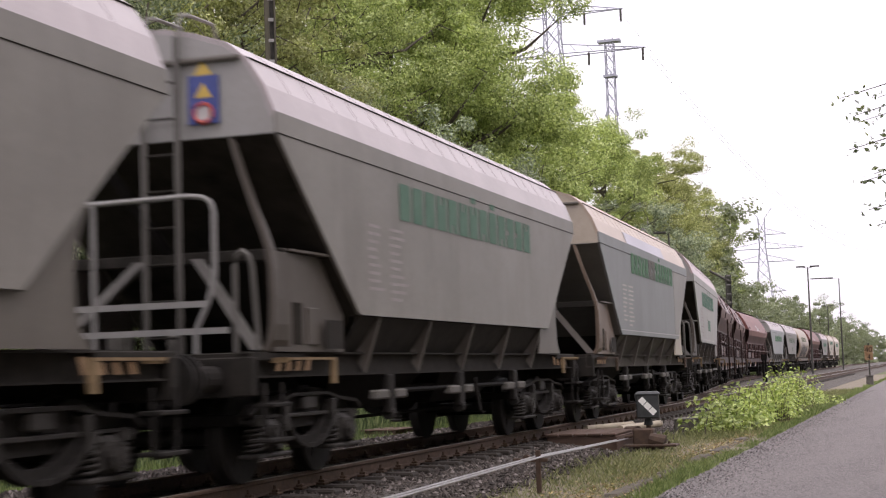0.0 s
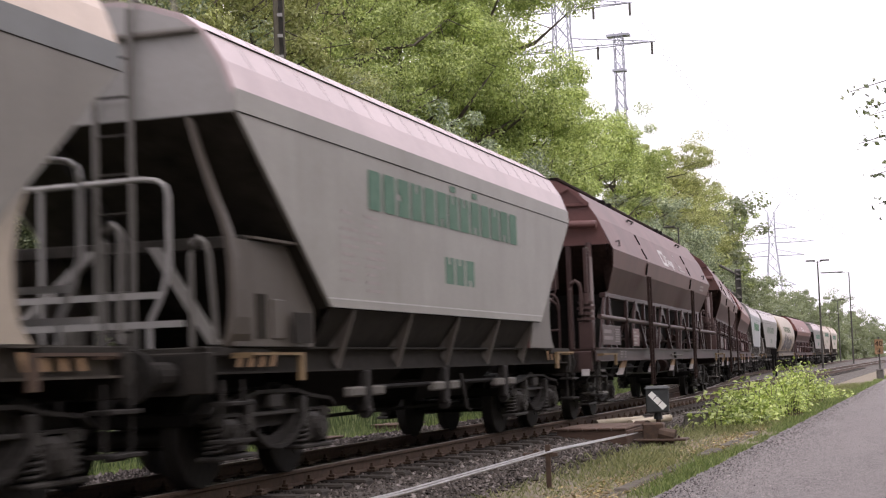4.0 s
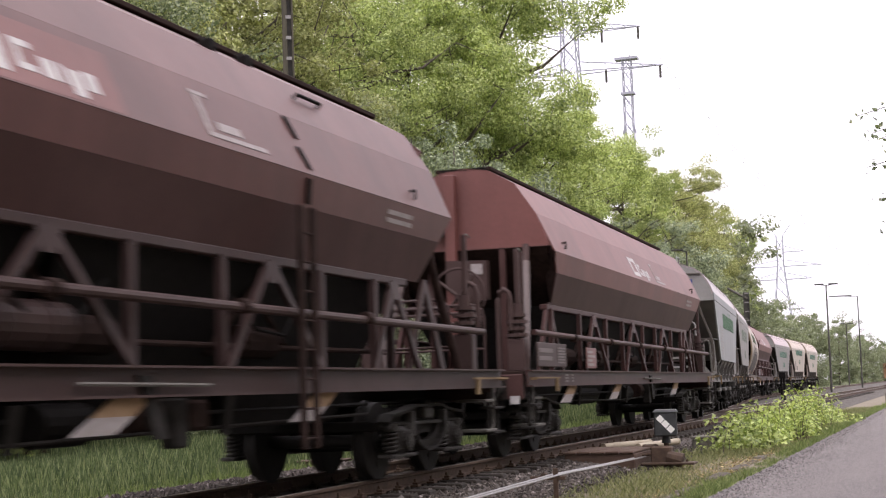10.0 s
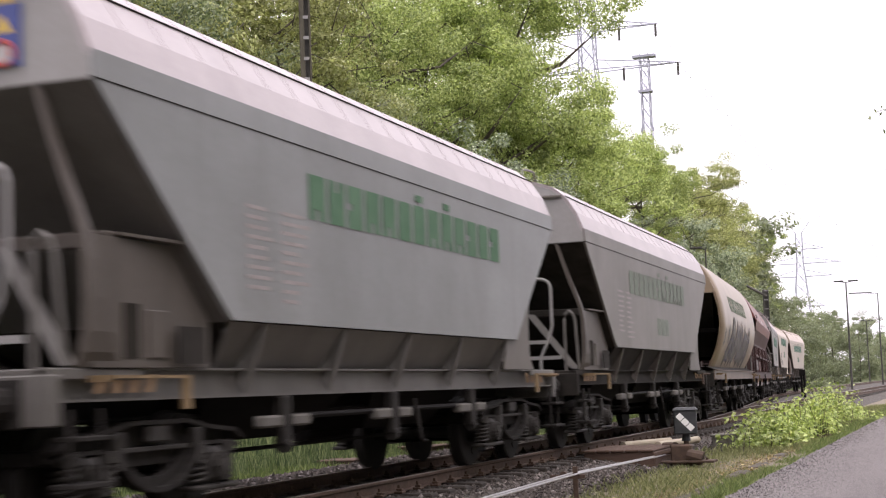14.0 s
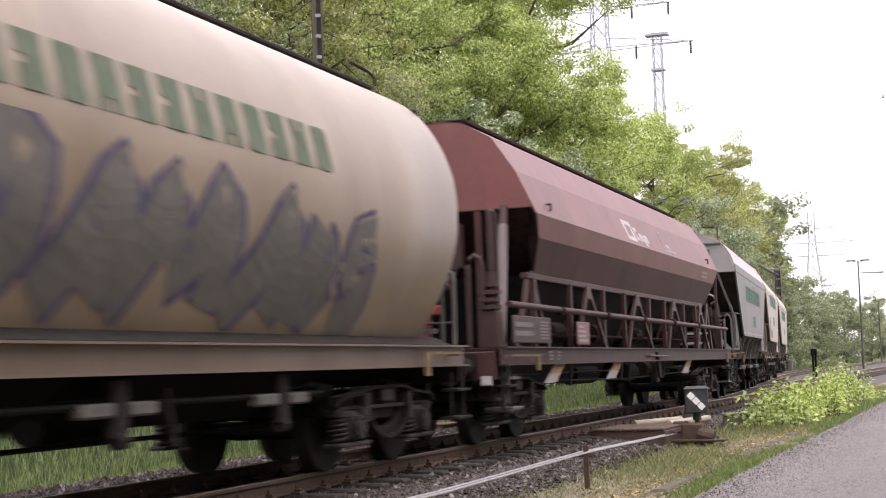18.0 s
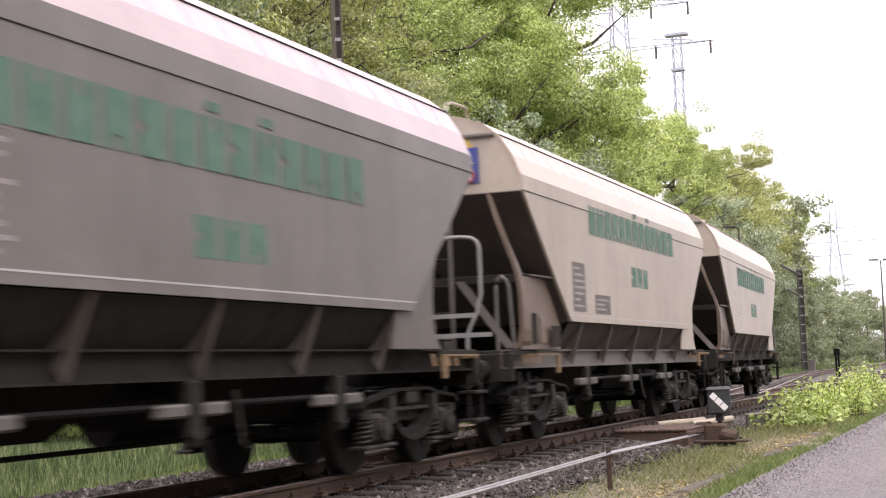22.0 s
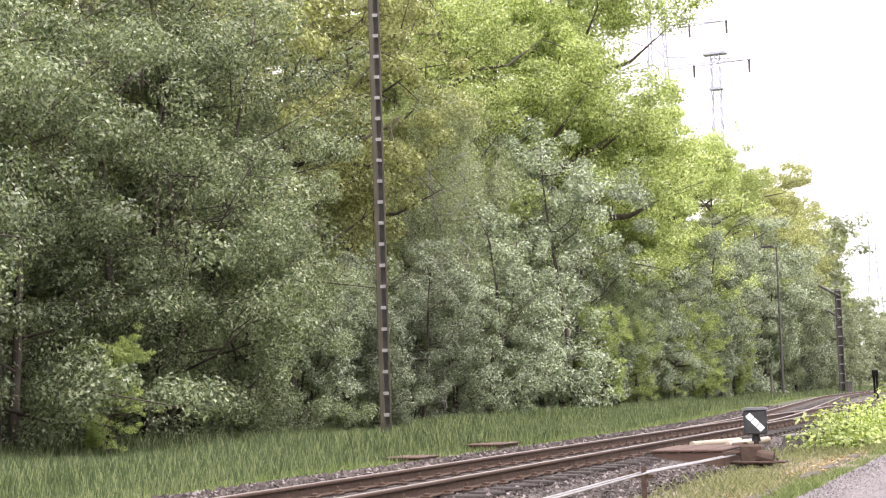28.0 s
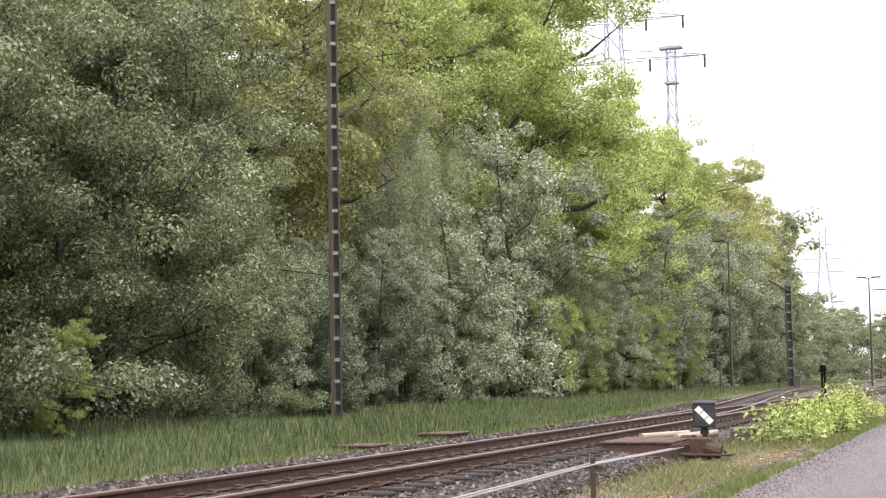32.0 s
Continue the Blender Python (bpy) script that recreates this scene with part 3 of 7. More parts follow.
track_main = empty("railway_track", "straight railway track with rusty rails on wooden sleepers", "railway track", kind="structure")
track_side = empty("railway_track", "diverging railway track curving away from the switch", "railway track", kind="structure")
for dx in (-GAUGE, GAUGE):
    r = swept("rail", straight_line(MAIN_X + dx, -60, 900), RAIL_OUTLINE, RAIL_RUST, track_main)
    swept("rail_head", straight_line(MAIN_X + dx, -60, 900), HEAD_OUTLINE, RAIL_SHINE, r)
    r = swept("rail", siding_line(dx, 35, 440), RAIL_OUTLINE, RAIL_RUST, track_side)
    swept("rail_head", siding_line(dx, 35, 440), HEAD_OUTLINE, RAIL_SHINE, r)
for dx in (-GAUGE + 0.16, GAUGE - 0.16):
    swept("guard_rail", straight_line(MAIN_X + dx, 50, 56), RAIL_OUTLINE, RAIL_RUST, track_main)

_rng = random.Random(5)
_sleeper = mesh_from("sleeper", soft(-1.25, 1.25, -0.125, 0.125, -0.32, -0.165, r=0.02), SLEEPER_WOOD)
_long_sleeper = mesh_from("long_sleeper", soft(-2.5, 1.35, -0.125, 0.125, -0.32, -0.165, r=0.02), SLEEPER_WOOD)


def _clip(bm):
    bm_soft_box(bm, -0.055, 0.055, -0.07, 0.07, -0.165, -0.135, 0.008)
    bm_soft_box(bm, -0.04, 0.035, -0.035, 0.035, -0.137, -0.105, 0.008)
    bm_tube(bm, [(0.01, 0, -0.12), (0.01, 0, -0.065)], 0.017, 6)


_clip_mesh = mesh_from("rail_clip", build(_clip), RAIL_RUST)
y = 3.0
while y < 130:
    long = 30 < y < 64
    s = shared("sleeper", _long_sleeper if long else _sleeper, track_main, pose(MAIN_X, y, _rng.uniform(-0.006, 0.004), 0, 0, _rng.uniform(-0.5, 0.5)))
    if 10 < y < 44:
        for dx in (-GAUGE, GAUGE):
            for side in (-0.105, 0.105):
                shared("rail_clip", _clip_mesh, s, pose(dx + side, 0, 0, 0, 0, 180 if side > 0 else 0))
    y += 0.626
y = 64.0
while y < 150:
    shared("sleeper", _sleeper, track_side, pose(MAIN_X - siding_offset(y), y, 0, 0, 0, 4))
    y += 0.626


# ---- plants ----
def blades(name, count, place, height, width, mat, label, seed, lean=0.35):
    """Grass blades, each a bent pair of triangles, joined as stuff."""
    rng = np.random.default_rng(seed)
    x, y, z = place(rng, count)
    n = len(x)
    tall = np.clip(0.75 + 0.45 * np.sin(x * 0.9 + 1.3 * np.sin(y * 0.31)) * np.cos(y * 0.23), 0.35, 1.3)
    h = height * rng.uniform(0.45, 1.25, n) * tall
    a = rng.uniform(0, 6.28, n)
    w = width * rng.uniform(0.6, 1.3, n)
    ux, uy = np.cos(a) * w, np.sin(a) * w
    la = rng.uniform(0, 6.28, n)
    lx, ly = np.cos(la) * h * lean * rng.uniform(0.2, 1.4, n), np.sin(la) * h * lean * rng.uniform(0.2, 1.4, n)
    v = np.stack([np.stack([x - ux, y - uy, z], -1), np.stack([x + ux, y + uy, z], -1),
                  np.stack([x + ux * 0.7 + lx * 0.35, y + uy * 0.7 + ly * 0.35, z + h * 0.62], -1), np.stack([x + lx, y + ly, z + h], -1)], 1)
    f = np.array([(0, 1, 2), (0, 2, 3)])[None] + 4 * np.arange(n)[:, None, None]
    me = bpy.data.meshes.new(name)
    me.from_pydata(v.reshape(-1, 3).tolist(), [], f.reshape(-1, 3).tolist())
    me.materials.append(mat)
    return tagged(new(name, me), label, "grass", kind="stuff")


def _verge(rng, n):
    y = _near_y(rng, n, 13, 190)
    off = np.interp(y, _Y, _OFF)
    u = rng.uniform(0, 1, n)
    x = MAIN_X - off - 2.85 - u * np.clip(12.2 - off, 5, 13)
    return x, y, np.full(n, VERGE_Z - 0.03)


def _verge_edge(rng, n):
    y = _near_y(rng, n, 14, 120)
    off = np.interp(y, _Y, _OFF)
    return MAIN_X - off - 2.62 - np.abs(rng.normal(0, 0.7, n)), y, np.full(n, VERGE_Z - 0.02)


def _strip(rng, n):
    y = _near_y(rng, n, 9, 75)
    x = -4.05 + 0.62 * rng.normal(0, 1, n)
    keep = (x < PATH_EDGE - 0.04) & (x > -5.6)
    return x[keep], y[keep], np.full(int(keep.sum()), GROUND_Z - 0.005)


def _strip_fresh(rng, n):
    y = _near_y(rng, n, 9, 140)
    x = PATH_EDGE + 0.03 - 0.36 * rng.uniform(0, 1, n) ** 1.2
    keep = np.sin(y * 1.9) + np.sin(y * 4.3 + 1) + rng.normal(0, 0.7, n) > -0.55
    return x[keep], y[keep], np.full(int(keep.sum()), GROUND_Z)


blades("tall_grass", 150000, _verge, 0.42, 0.0052, GRASS_GREEN, "tall green meadow grass on the verge below the trees", 11, 0.22)
blades("short_grass", 14000, _verge_edge, 0.22, 0.008, GRASS_SHORT, "short yellow-green grass at the edge of the ballast", 12)
blades("dry_grass", 38000, _strip, 0.15, 0.004, GRASS_DRY, "half-dry grass between the ballast and the path", 13, 0.6)
blades("short_grass", 20000, _strip_fresh, 0.19, 0.005, GRASS_SHORT, "fresh short grass along the path's edge", 14, 0.5)


def leaf_mesh(name, centres, normals, length, width, mat, rng, jitter=0.8, droop=0.2):
    """Leaves, each a folded rhombus of two triangles, at the centres and roughly facing the normals."""
    n = len(centres)
    nr = normals + rng.normal(0, jitter, (n, 3))
    nr /= np.linalg.norm(nr, axis=1, keepdims=True) + 1e-9
    t = rng.normal(0, 1, (n, 3))
    t[:, 2] -= droop
    t -= nr * (t * nr).sum(1, keepdims=True)
    t /= np.linalg.norm(t, axis=1, keepdims=True) + 1e-9
    b = np.cross(nr, t)
    k = rng.uniform(0.6, 1.35, (n, 1))
    l, w = t * length * k, b * width * k
    v = np.stack([centres - l, centres + w + nr * width * 0.3, centres + l, centres - w + nr * width * 0.3], 1)
    f = np.array([(0, 1, 2), (0, 2, 3)])[None] + 4 * np.arange(n)[:, None, None]
    me = bpy.data.meshes.new(name)
    me.from_pydata(v.reshape(-1, 3).tolist(), [], f.reshape(-1, 3).tolist())
    me.materials.append(mat)
    return me


def grow(seed, height, spread, low, clumps, leaves, length, width, mat, stems=1, clump_size=0.9, round_top=1.0, flat=0.62, limb=0.34):
    """A tree's trunk mesh with limbs, and a crown of leaf clumps at the ends of its branches."""
    rng = np.random.default_rng(seed)
    bm = bmesh.new()
    centres = []
    for s in range(stems):
        lean = rng.normal(0, 0.03 if stems == 1 else 0.12, 2)
        foot = rng.normal(0, 0.02 if stems == 1 else 0.5, 2)
        top = height * (0.88 if s == 0 else rng.uniform(0.55, 0.85))
        stem = [(foot[0] + lean[0] * z + 0.12 * math.sin(z * 0.7 + s), foot[1] + lean[1] * z + 0.1 * math.cos(z * 0.5 + s), z - 0.1) for z in np.linspace(0, top, 9)]
        r0 = 0.014 * height if stems == 1 else 0.009 * height
        bm_tube(bm, stem, r0, 8, 0.02)
        limbs = int(26 / stems) + 4
        for k in range(limbs):
            h = low * height + (top - low * height) * (k + rng.uniform(0, 0.8)) / limbs
            u = (h - low * height) / max(height - low * height, 0.1)
            reach = spread * (math.sin(math.pi * min(1.0, 0.16 + 0.80 * u)) ** 0.7) * rng.uniform(0.6, 1.0) * round_top
            i = min(7, int(h / top * 8))
            base = Vector(stem[i]).lerp(Vector(stem[i + 1]), h / top * 8 - i)
            a = rng.uniform(0, 6.28)
            rise = rng.uniform(0.1, 0.7) * reach
            end = base + Vector((math.cos(a) * reach, math.sin(a) * reach, rise))
            mid = base.lerp(end, 0.5) + Vector((rng.normal(0, 0.09 * reach), rng.normal(0, 0.09 * reach), -0.10 * reach + rng.normal(0, 0.1)))
            bm_tube(bm, [base, mid, end], max(0.02, r0 * limb * (1.15 - u)), 5, 0.008)
            for q in (0.42, 0.68, 0.9, 1.0):
                p = base.lerp(mid, q * 2) if q < 0.5 else mid.lerp(end, q * 2 - 1)
                side = p + Vector(rng.normal(0, 0.24 * reach * 0.6 + 0.2, 3))
                if q > 0.5:
                    bm_tube(bm, [p, side], 0.014 if height < 15 else 0.028, 4, 0.008)
                centres.append(side)
        centres.append(Vector(stem[-1]) + Vector((0, 0, 0.2)))
    for f in bm.faces:
        f.smooth = True
    c = np.array([tuple(p) for p in centres])
    pick = np.concatenate([np.arange(len(c)), rng.integers(0, len(c), max(0, clumps - len(c)))])[:clumps]
    cc = c[pick] + rng.normal(0, clump_size * 0.55, (clumps, 3))
    cc[:, 2] = np.maximum(cc[:, 2], 0.35)
    which = rng.integers(0, clumps, leaves)
    d = rng.normal(0, 1, (leaves, 3))
    d /= np.linalg.norm(d, axis=1, keepdims=True)
    rad = clump_size * rng.uniform(0.5, 1.15, clumps)[which, None] * rng.uniform(0.15, 1.0, (leaves, 1)) ** 0.5
    pos = cc[which] + d * rad * np.array([1.0, 1.0, flat])
    pos[:, 2] = np.maximum(pos[:, 2], 0.05)
    return bm, leaf_mesh("crown", pos, d + np.array([0, 0, 0.6]), length, width, mat, rng, 0.5)


def tree_kind(seed, label, **kw):
    bm, crown = grow(seed, **kw)
    return mesh_from("trunk", bm, BIRCH_BARK if kw["mat"] is LEAF_BIRCH else BARK), crown, label


KINDS = {
    "willow": [tree_kind(i, "dense grey-green willow tree with leaves down to the grass", height=11, spread=3.3, low=0.05, clumps=210, leaves=84000, length=0.041, width=0.022, mat=LEAF_WILLOW, stems=3, clump_size=0.66, flat=0.78) for i in (1, 2)],
    "silver": [tree_kind(i, "young silvery-leaved tree at the edge of the wood", height=9, spread=2.3, low=0.06, clumps=210, leaves=44000, length=0.054, width=0.027, mat=LEAF_SILVER, stems=3, clump_size=0.5, flat=0.8) for i in (3, 4)],
    "oak": [tree_kind(i, "tall oak tree with fresh bright green leaves", height=23, spread=5.8, low=0.16, clumps=300, leaves=110000, length=0.078, width=0.043, mat=LEAF_OAK, clump_size=1.1, flat=0.70, limb=0.9) for i in (5, 6)],
    "olive": [tree_kind(i, "tall tree with sparse yellow-green spring leaves", height=22, spread=5.0, low=0.16, clumps=260, leaves=60000, length=0.080, width=0.042, mat=LEAF_OLIVE, clump_size=0.95, flat=0.58, limb=0.5) for i in (7, 8)],
    "birch": [tree_kind(12, "weeping birch tree with a pale trunk and hanging twigs", height=15, spread=2.4, low=0.3, clumps=200, leaves=34000, length=0.05, width=0.022, mat=LEAF_BIRCH, clump_size=0.55, flat=2.2)],
    "far": [tree_kind(i, "dull green tree with leaves paled for haze", height=16, spread=5.4, low=0.0, clumps=190, leaves=13000, length=0.20, width=0.12, mat=LEAF_HAZED, clump_size=1.4) for i in (9,)],
}


def plant(kind, i, x, y, size, turn, group):
    trunk, crown, label = KINDS[kind][i % len(KINDS[kind])]
    t = empty("tree", label, "tree", group)
    shared("trunk", trunk, t)
    shared("crown", crown, t)
    t.matrix_basis = pose(x, y, GROUND_Z - 0.02, 0, 0, turn) @ Matrix.Diagonal((size, size, size, 1))
    return t


def wood():
    rng = random.Random(21)
    k = 0
    # the leafy edge of the wood: kind, bearing (metres left for each metre ahead), distance left of the eye, size
    EDGE = (("willow", 0.98, 20.6, 1.1), ("willow", 0.87, 20.4, 1.2), ("willow", 0.78, 20.2, 1.25), ("willow", 0.70, 21.4, 1.30), ("willow", 0.645, 20.4, 1.15), ("willow", 0.60, 21.6, 1.2), ("willow", 0.555, 20.5, 0.80),
            ("silver", 0.515, 21.0, 0.72), ("willow", 0.485, 21.8, 0.58), ("silver", 0.455, 20.8, 0.74), ("silver", 0.425, 22.0, 0.8), ("silver", 0.395, 21.2, 0.85), ("silver", 0.362, 21.4, 1.25),
            ("silver", 0.328, 21.6, 1.62), ("silver", 0.305, 22.2, 1.7), ("willow", 0.285, 21.8, 0.75), ("silver", 0.262, 21.2, 0.85), ("willow", 0.242, 21.6, 0.75), ("silver", 0.222, 21.8, 1.4), ("silver", 0.205, 21.2, 0.85),
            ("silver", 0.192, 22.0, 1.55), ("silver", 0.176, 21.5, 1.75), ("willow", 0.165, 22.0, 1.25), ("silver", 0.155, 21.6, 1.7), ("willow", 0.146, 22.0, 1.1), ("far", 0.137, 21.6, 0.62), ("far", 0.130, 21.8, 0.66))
    EDGE += (("oak", 0.285, 20.4, 0.26), ("oak", 0.262, 20.0, 0.22), ("oak", 0.236, 20.3, 0.28), ("oak", 0.214, 20.2, 0.27), ("oak", 0.69, 18.6, 0.13), ("oak", 0.196, 20.6, 0.30))
    for kind, bearing, left, size in EDGE:
        plant(kind, k, -left, left / bearing, size, rng.uniform(0, 360), "trees at the edge of the wood")
        k += 1
    # tall trees behind them
    TALL = (("olive", 0.95, 27, 0.95), ("olive", 0.84, 26, 1.0), ("olive", 0.74, 27, 1.0), ("olive", 0.66, 26, 1.0), ("olive", 0.59, 26.5, 1.02), ("olive", 0.53, 25.5, 1.0), ("olive", 0.475, 26, 1.0), ("oak", 0.425, 28, 0.92), ("oak", 0.385, 26.2, 1.02),
            ("oak", 0.345, 26.8, 1.15), ("oak", 0.318, 26.0, 1.25), ("oak", 0.302, 26.8, 1.30), ("oak", 0.266, 25.0, 0.86), ("oak", 0.236, 24.8, 1.0), ("oak", 0.210, 26.2, 0.96), ("olive", 0.190, 26.0, 1.05),
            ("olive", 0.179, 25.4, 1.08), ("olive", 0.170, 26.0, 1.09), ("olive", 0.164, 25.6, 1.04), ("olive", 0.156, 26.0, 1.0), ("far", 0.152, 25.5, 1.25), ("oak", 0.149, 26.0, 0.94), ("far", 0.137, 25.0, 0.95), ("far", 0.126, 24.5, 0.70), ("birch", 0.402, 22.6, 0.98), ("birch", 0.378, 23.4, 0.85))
    for kind, bearing, left, size in TALL:
        plant(kind, k, -left, left / bearing, size, rng.uniform(0, 360), "tall trees of the wood")
        k += 1
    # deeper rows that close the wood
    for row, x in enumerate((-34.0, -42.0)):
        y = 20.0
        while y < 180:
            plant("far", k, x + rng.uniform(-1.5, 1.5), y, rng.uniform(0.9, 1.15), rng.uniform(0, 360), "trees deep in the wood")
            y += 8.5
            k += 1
    # the wood's far end and the distance, its haze put into the leaf colour
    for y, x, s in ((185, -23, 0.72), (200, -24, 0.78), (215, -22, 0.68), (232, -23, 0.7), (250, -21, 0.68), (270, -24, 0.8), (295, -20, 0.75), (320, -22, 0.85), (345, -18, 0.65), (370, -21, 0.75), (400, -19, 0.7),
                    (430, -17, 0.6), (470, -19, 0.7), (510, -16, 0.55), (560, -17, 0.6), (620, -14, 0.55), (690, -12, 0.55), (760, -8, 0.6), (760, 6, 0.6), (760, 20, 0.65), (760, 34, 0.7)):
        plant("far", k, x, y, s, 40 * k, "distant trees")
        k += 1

    # unseen trees added beyond the path, beside and behind the eye, blocking low sky
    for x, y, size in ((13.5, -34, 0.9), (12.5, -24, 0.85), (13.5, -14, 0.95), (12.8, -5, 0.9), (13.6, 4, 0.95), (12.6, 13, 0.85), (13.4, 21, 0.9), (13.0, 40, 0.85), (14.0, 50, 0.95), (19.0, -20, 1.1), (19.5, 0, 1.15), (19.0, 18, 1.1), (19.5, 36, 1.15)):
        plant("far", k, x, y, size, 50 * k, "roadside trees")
        k += 1


wood()


# ---- goods wagons ----
HOPPER_L, COVERED_L, BARREL_L = 14.65, 21.44, 15.55
WHEEL_R = 0.46


def _wheelset(bm):
    for s in (-1, 1):
        bm_disc(bm, s * 0.64, s * 0.775, 0, 0, WHEEL_R, 28)
        bm_disc(bm, s * 0.62, s * 0.645, 0, 0, WHEEL_R + 0.028, 28)
        bm_disc(bm, s * 0.775, s * 0.80, 0, 0, 0.14, 14)
        for k in range(3):
            a = 2.094 * k
            bm_disc(bm, s * 0.775, s * 0.783, 0.27 * math.cos(a), 0.27 * math.sin(a), 0.05, 8)
    bm_disc(bm, -0.98, 0.98, 0, 0, 0.08, 12)


def _spring(bm):
    pts = [(0.085 * math.cos(a), 0.085 * math.sin(a), 0.27 * a / 34.5) for a in np.linspace(0, 34.5, 56)]
    bm_tube(bm, pts, 0.017, 5)


def _side_frame(bm):
    """The side frame of a bogie: an arched upper beam, a fish-bellied strap below it, and a recessed web between."""
    top = [(-1.44, 0.68), (-1.30, 0.76), (-0.80, 0.80), (-0.46, 0.86), (0.46, 0.86), (0.80, 0.80), (1.30, 0.76), (1.44, 0.68)]
    low = [(-1.42, 0.62), (-1.28, 0.66), (-0.76, 0.66), (-0.50, 0.52), (0.50, 0.52), (0.76, 0.66), (1.28, 0.66), (1.42, 0.62)]
    a = [bm.verts.new((-0.04, y, z)) for y, z in top + low]
    b = [bm.verts.new((0.02, y, z)) for y, z in top + low]
    for i in range(7):
        bm.faces.new((a[i], a[i + 1], a[9 + i], a[8 + i]))
        bm.faces.new((b[8 + i], b[9 + i], b[i + 1], b[i]))
        bm.faces.new((a[i], b[i], b[i + 1], a[i + 1]))
        bm.faces.new((a[8 + i], a[9 + i], b[9 + i], b[8 + i]))
    for i in (0, 7):
        bm.faces.new((a[i], a[8 + i], b[8 + i], b[i]))
    for u, v in zip(top, top[1:]):
        bm_plate(bm, [(-0.02, u[0], u[1]), (0.14, u[0], u[1]), (0.14, v[0], v[1]), (-0.02, v[0], v[1])], 0.034)
    for u, v in ((low[0], low[1]), (low[1], low[2]), (low[5], low[6]), (low[6], low[7])):
        bm_plate(bm, [(-0.02, u[0], u[1]), (0.11, u[0], u[1]), (0.11, v[0], v[1]), (-0.02, v[0], v[1])], 0.03)


def _belly_strap(bm):
    """The curved strap that hangs below the middle of a side frame, of angle section."""
    rows = []
    for q in np.linspace(-1.45, 1.45, 13):
        y, z, k = 0.60 * math.sin(q), 0.68 - 0.36 * math.cos(q), 0.86
        rows.append([bm.verts.new(v) for v in ((-0.01, y, z - 0.02), (0.15, y, z - 0.02), (0.15, y * 0.97, z + 0.02), (0.07, y * 0.97, z + 0.02), (0.07, y * k, z + 0.10), (-0.01, y * k, z + 0.10))])
    for u, v in zip(rows, rows[1:]):
        for i in range(6):
            bm.faces.new((u[i], v[i], v[(i + 1) % 6], u[(i + 1) % 6]))
    bm.faces.new(list(reversed(rows[0])))
    bm.faces.new(rows[-1])


def _axlebox(bm):
    bm_soft_box(bm, -0.10, 0.10, -0.15, 0.15, -0.15, 0.17, 0.05)
    bm_disc(bm, 0.10, 0.17, 0, 0, 0.125, 16)
    bm_disc(bm, 0.17, 0.19, 0, 0, 0.07, 10)
    for k in range(6):
        bm_disc(bm, 0.168, 0.182, 0.098 * math.cos(k * 1.047), 0.098 * math.sin(k * 1.047), 0.014, 6)
    bm_soft_box(bm, -0.10, 0.11, -0.40, 0.40, -0.20, -0.155, 0.014)
    for y in (-0.26, 0.26):
        bm_tube(bm, [(0, y, 0.115), (0, y, 0.20)], 0.115, 12)


def _bogie_frame(bm):
    bm_soft_box(bm, -0.95, 0.95, -0.22, 0.22, 0.52, 0.84, 0.03)
    for y in (-1.4, 1.4):
        bm_soft_box(bm, -0.95, 0.95, y - 0.06, y + 0.06, 0.58, 0.70, 0.015)
    bm_disc(bm, -0.22, 0.22, 0, 0.9, 0.16, 10)
    for y in (-0.42, 0.42):
        bm_soft_box(bm, -0.85, 0.85, y - 0.05, y + 0.05, 0.32, 0.45, 0.012)


def _shoe(bm):
    bm_soft_box(bm, -0.05, 0.05, -0.04, 0.05, -0.2, 0.2, 0.015)
    bm_tube(bm, [(0, 0, 0.15), (0, -0.05, 0.42)], 0.02, 6)


M_WHEELSET = mesh_from("wheelset", build(_wheelset), WHEEL_STEEL)
M_SPRING = mesh_from("coil_spring", build(_spring), SPRING_STEEL)
M_FRAME = mesh_from("side_frame", build(_side_frame), BOGIE_STEEL)
M_BELLY = mesh_from("belly_strap", build(_belly_strap), BOGIE_STEEL)
M_LUG = mesh_from("frame_lug", soft(0.02, 0.15, -0.055, 0.055, 0.50, 0.80, r=0.012), SPRING_STEEL)
M_TIE = mesh_from("tie_bar", soft(0.02, 0.10, -0.56, 0.56, 0.63, 0.67, r=0.008), SPRING_STEEL)
M_CAP = mesh_from("bolster_cap", soft(0.02, 0.13, -0.16, 0.16, 0.70, 0.84, r=0.015), SPRING_STEEL)
M_BOX = mesh_from("axlebox", build(_axlebox), SPRING_STEEL)
M_BOGIE = mesh_from("bogie", build(_bogie_frame), NEAR_BLACK)
M_SHOE = mesh_from("brake_shoe", build(_shoe), BOGIE_STEEL)
ROLLING = []


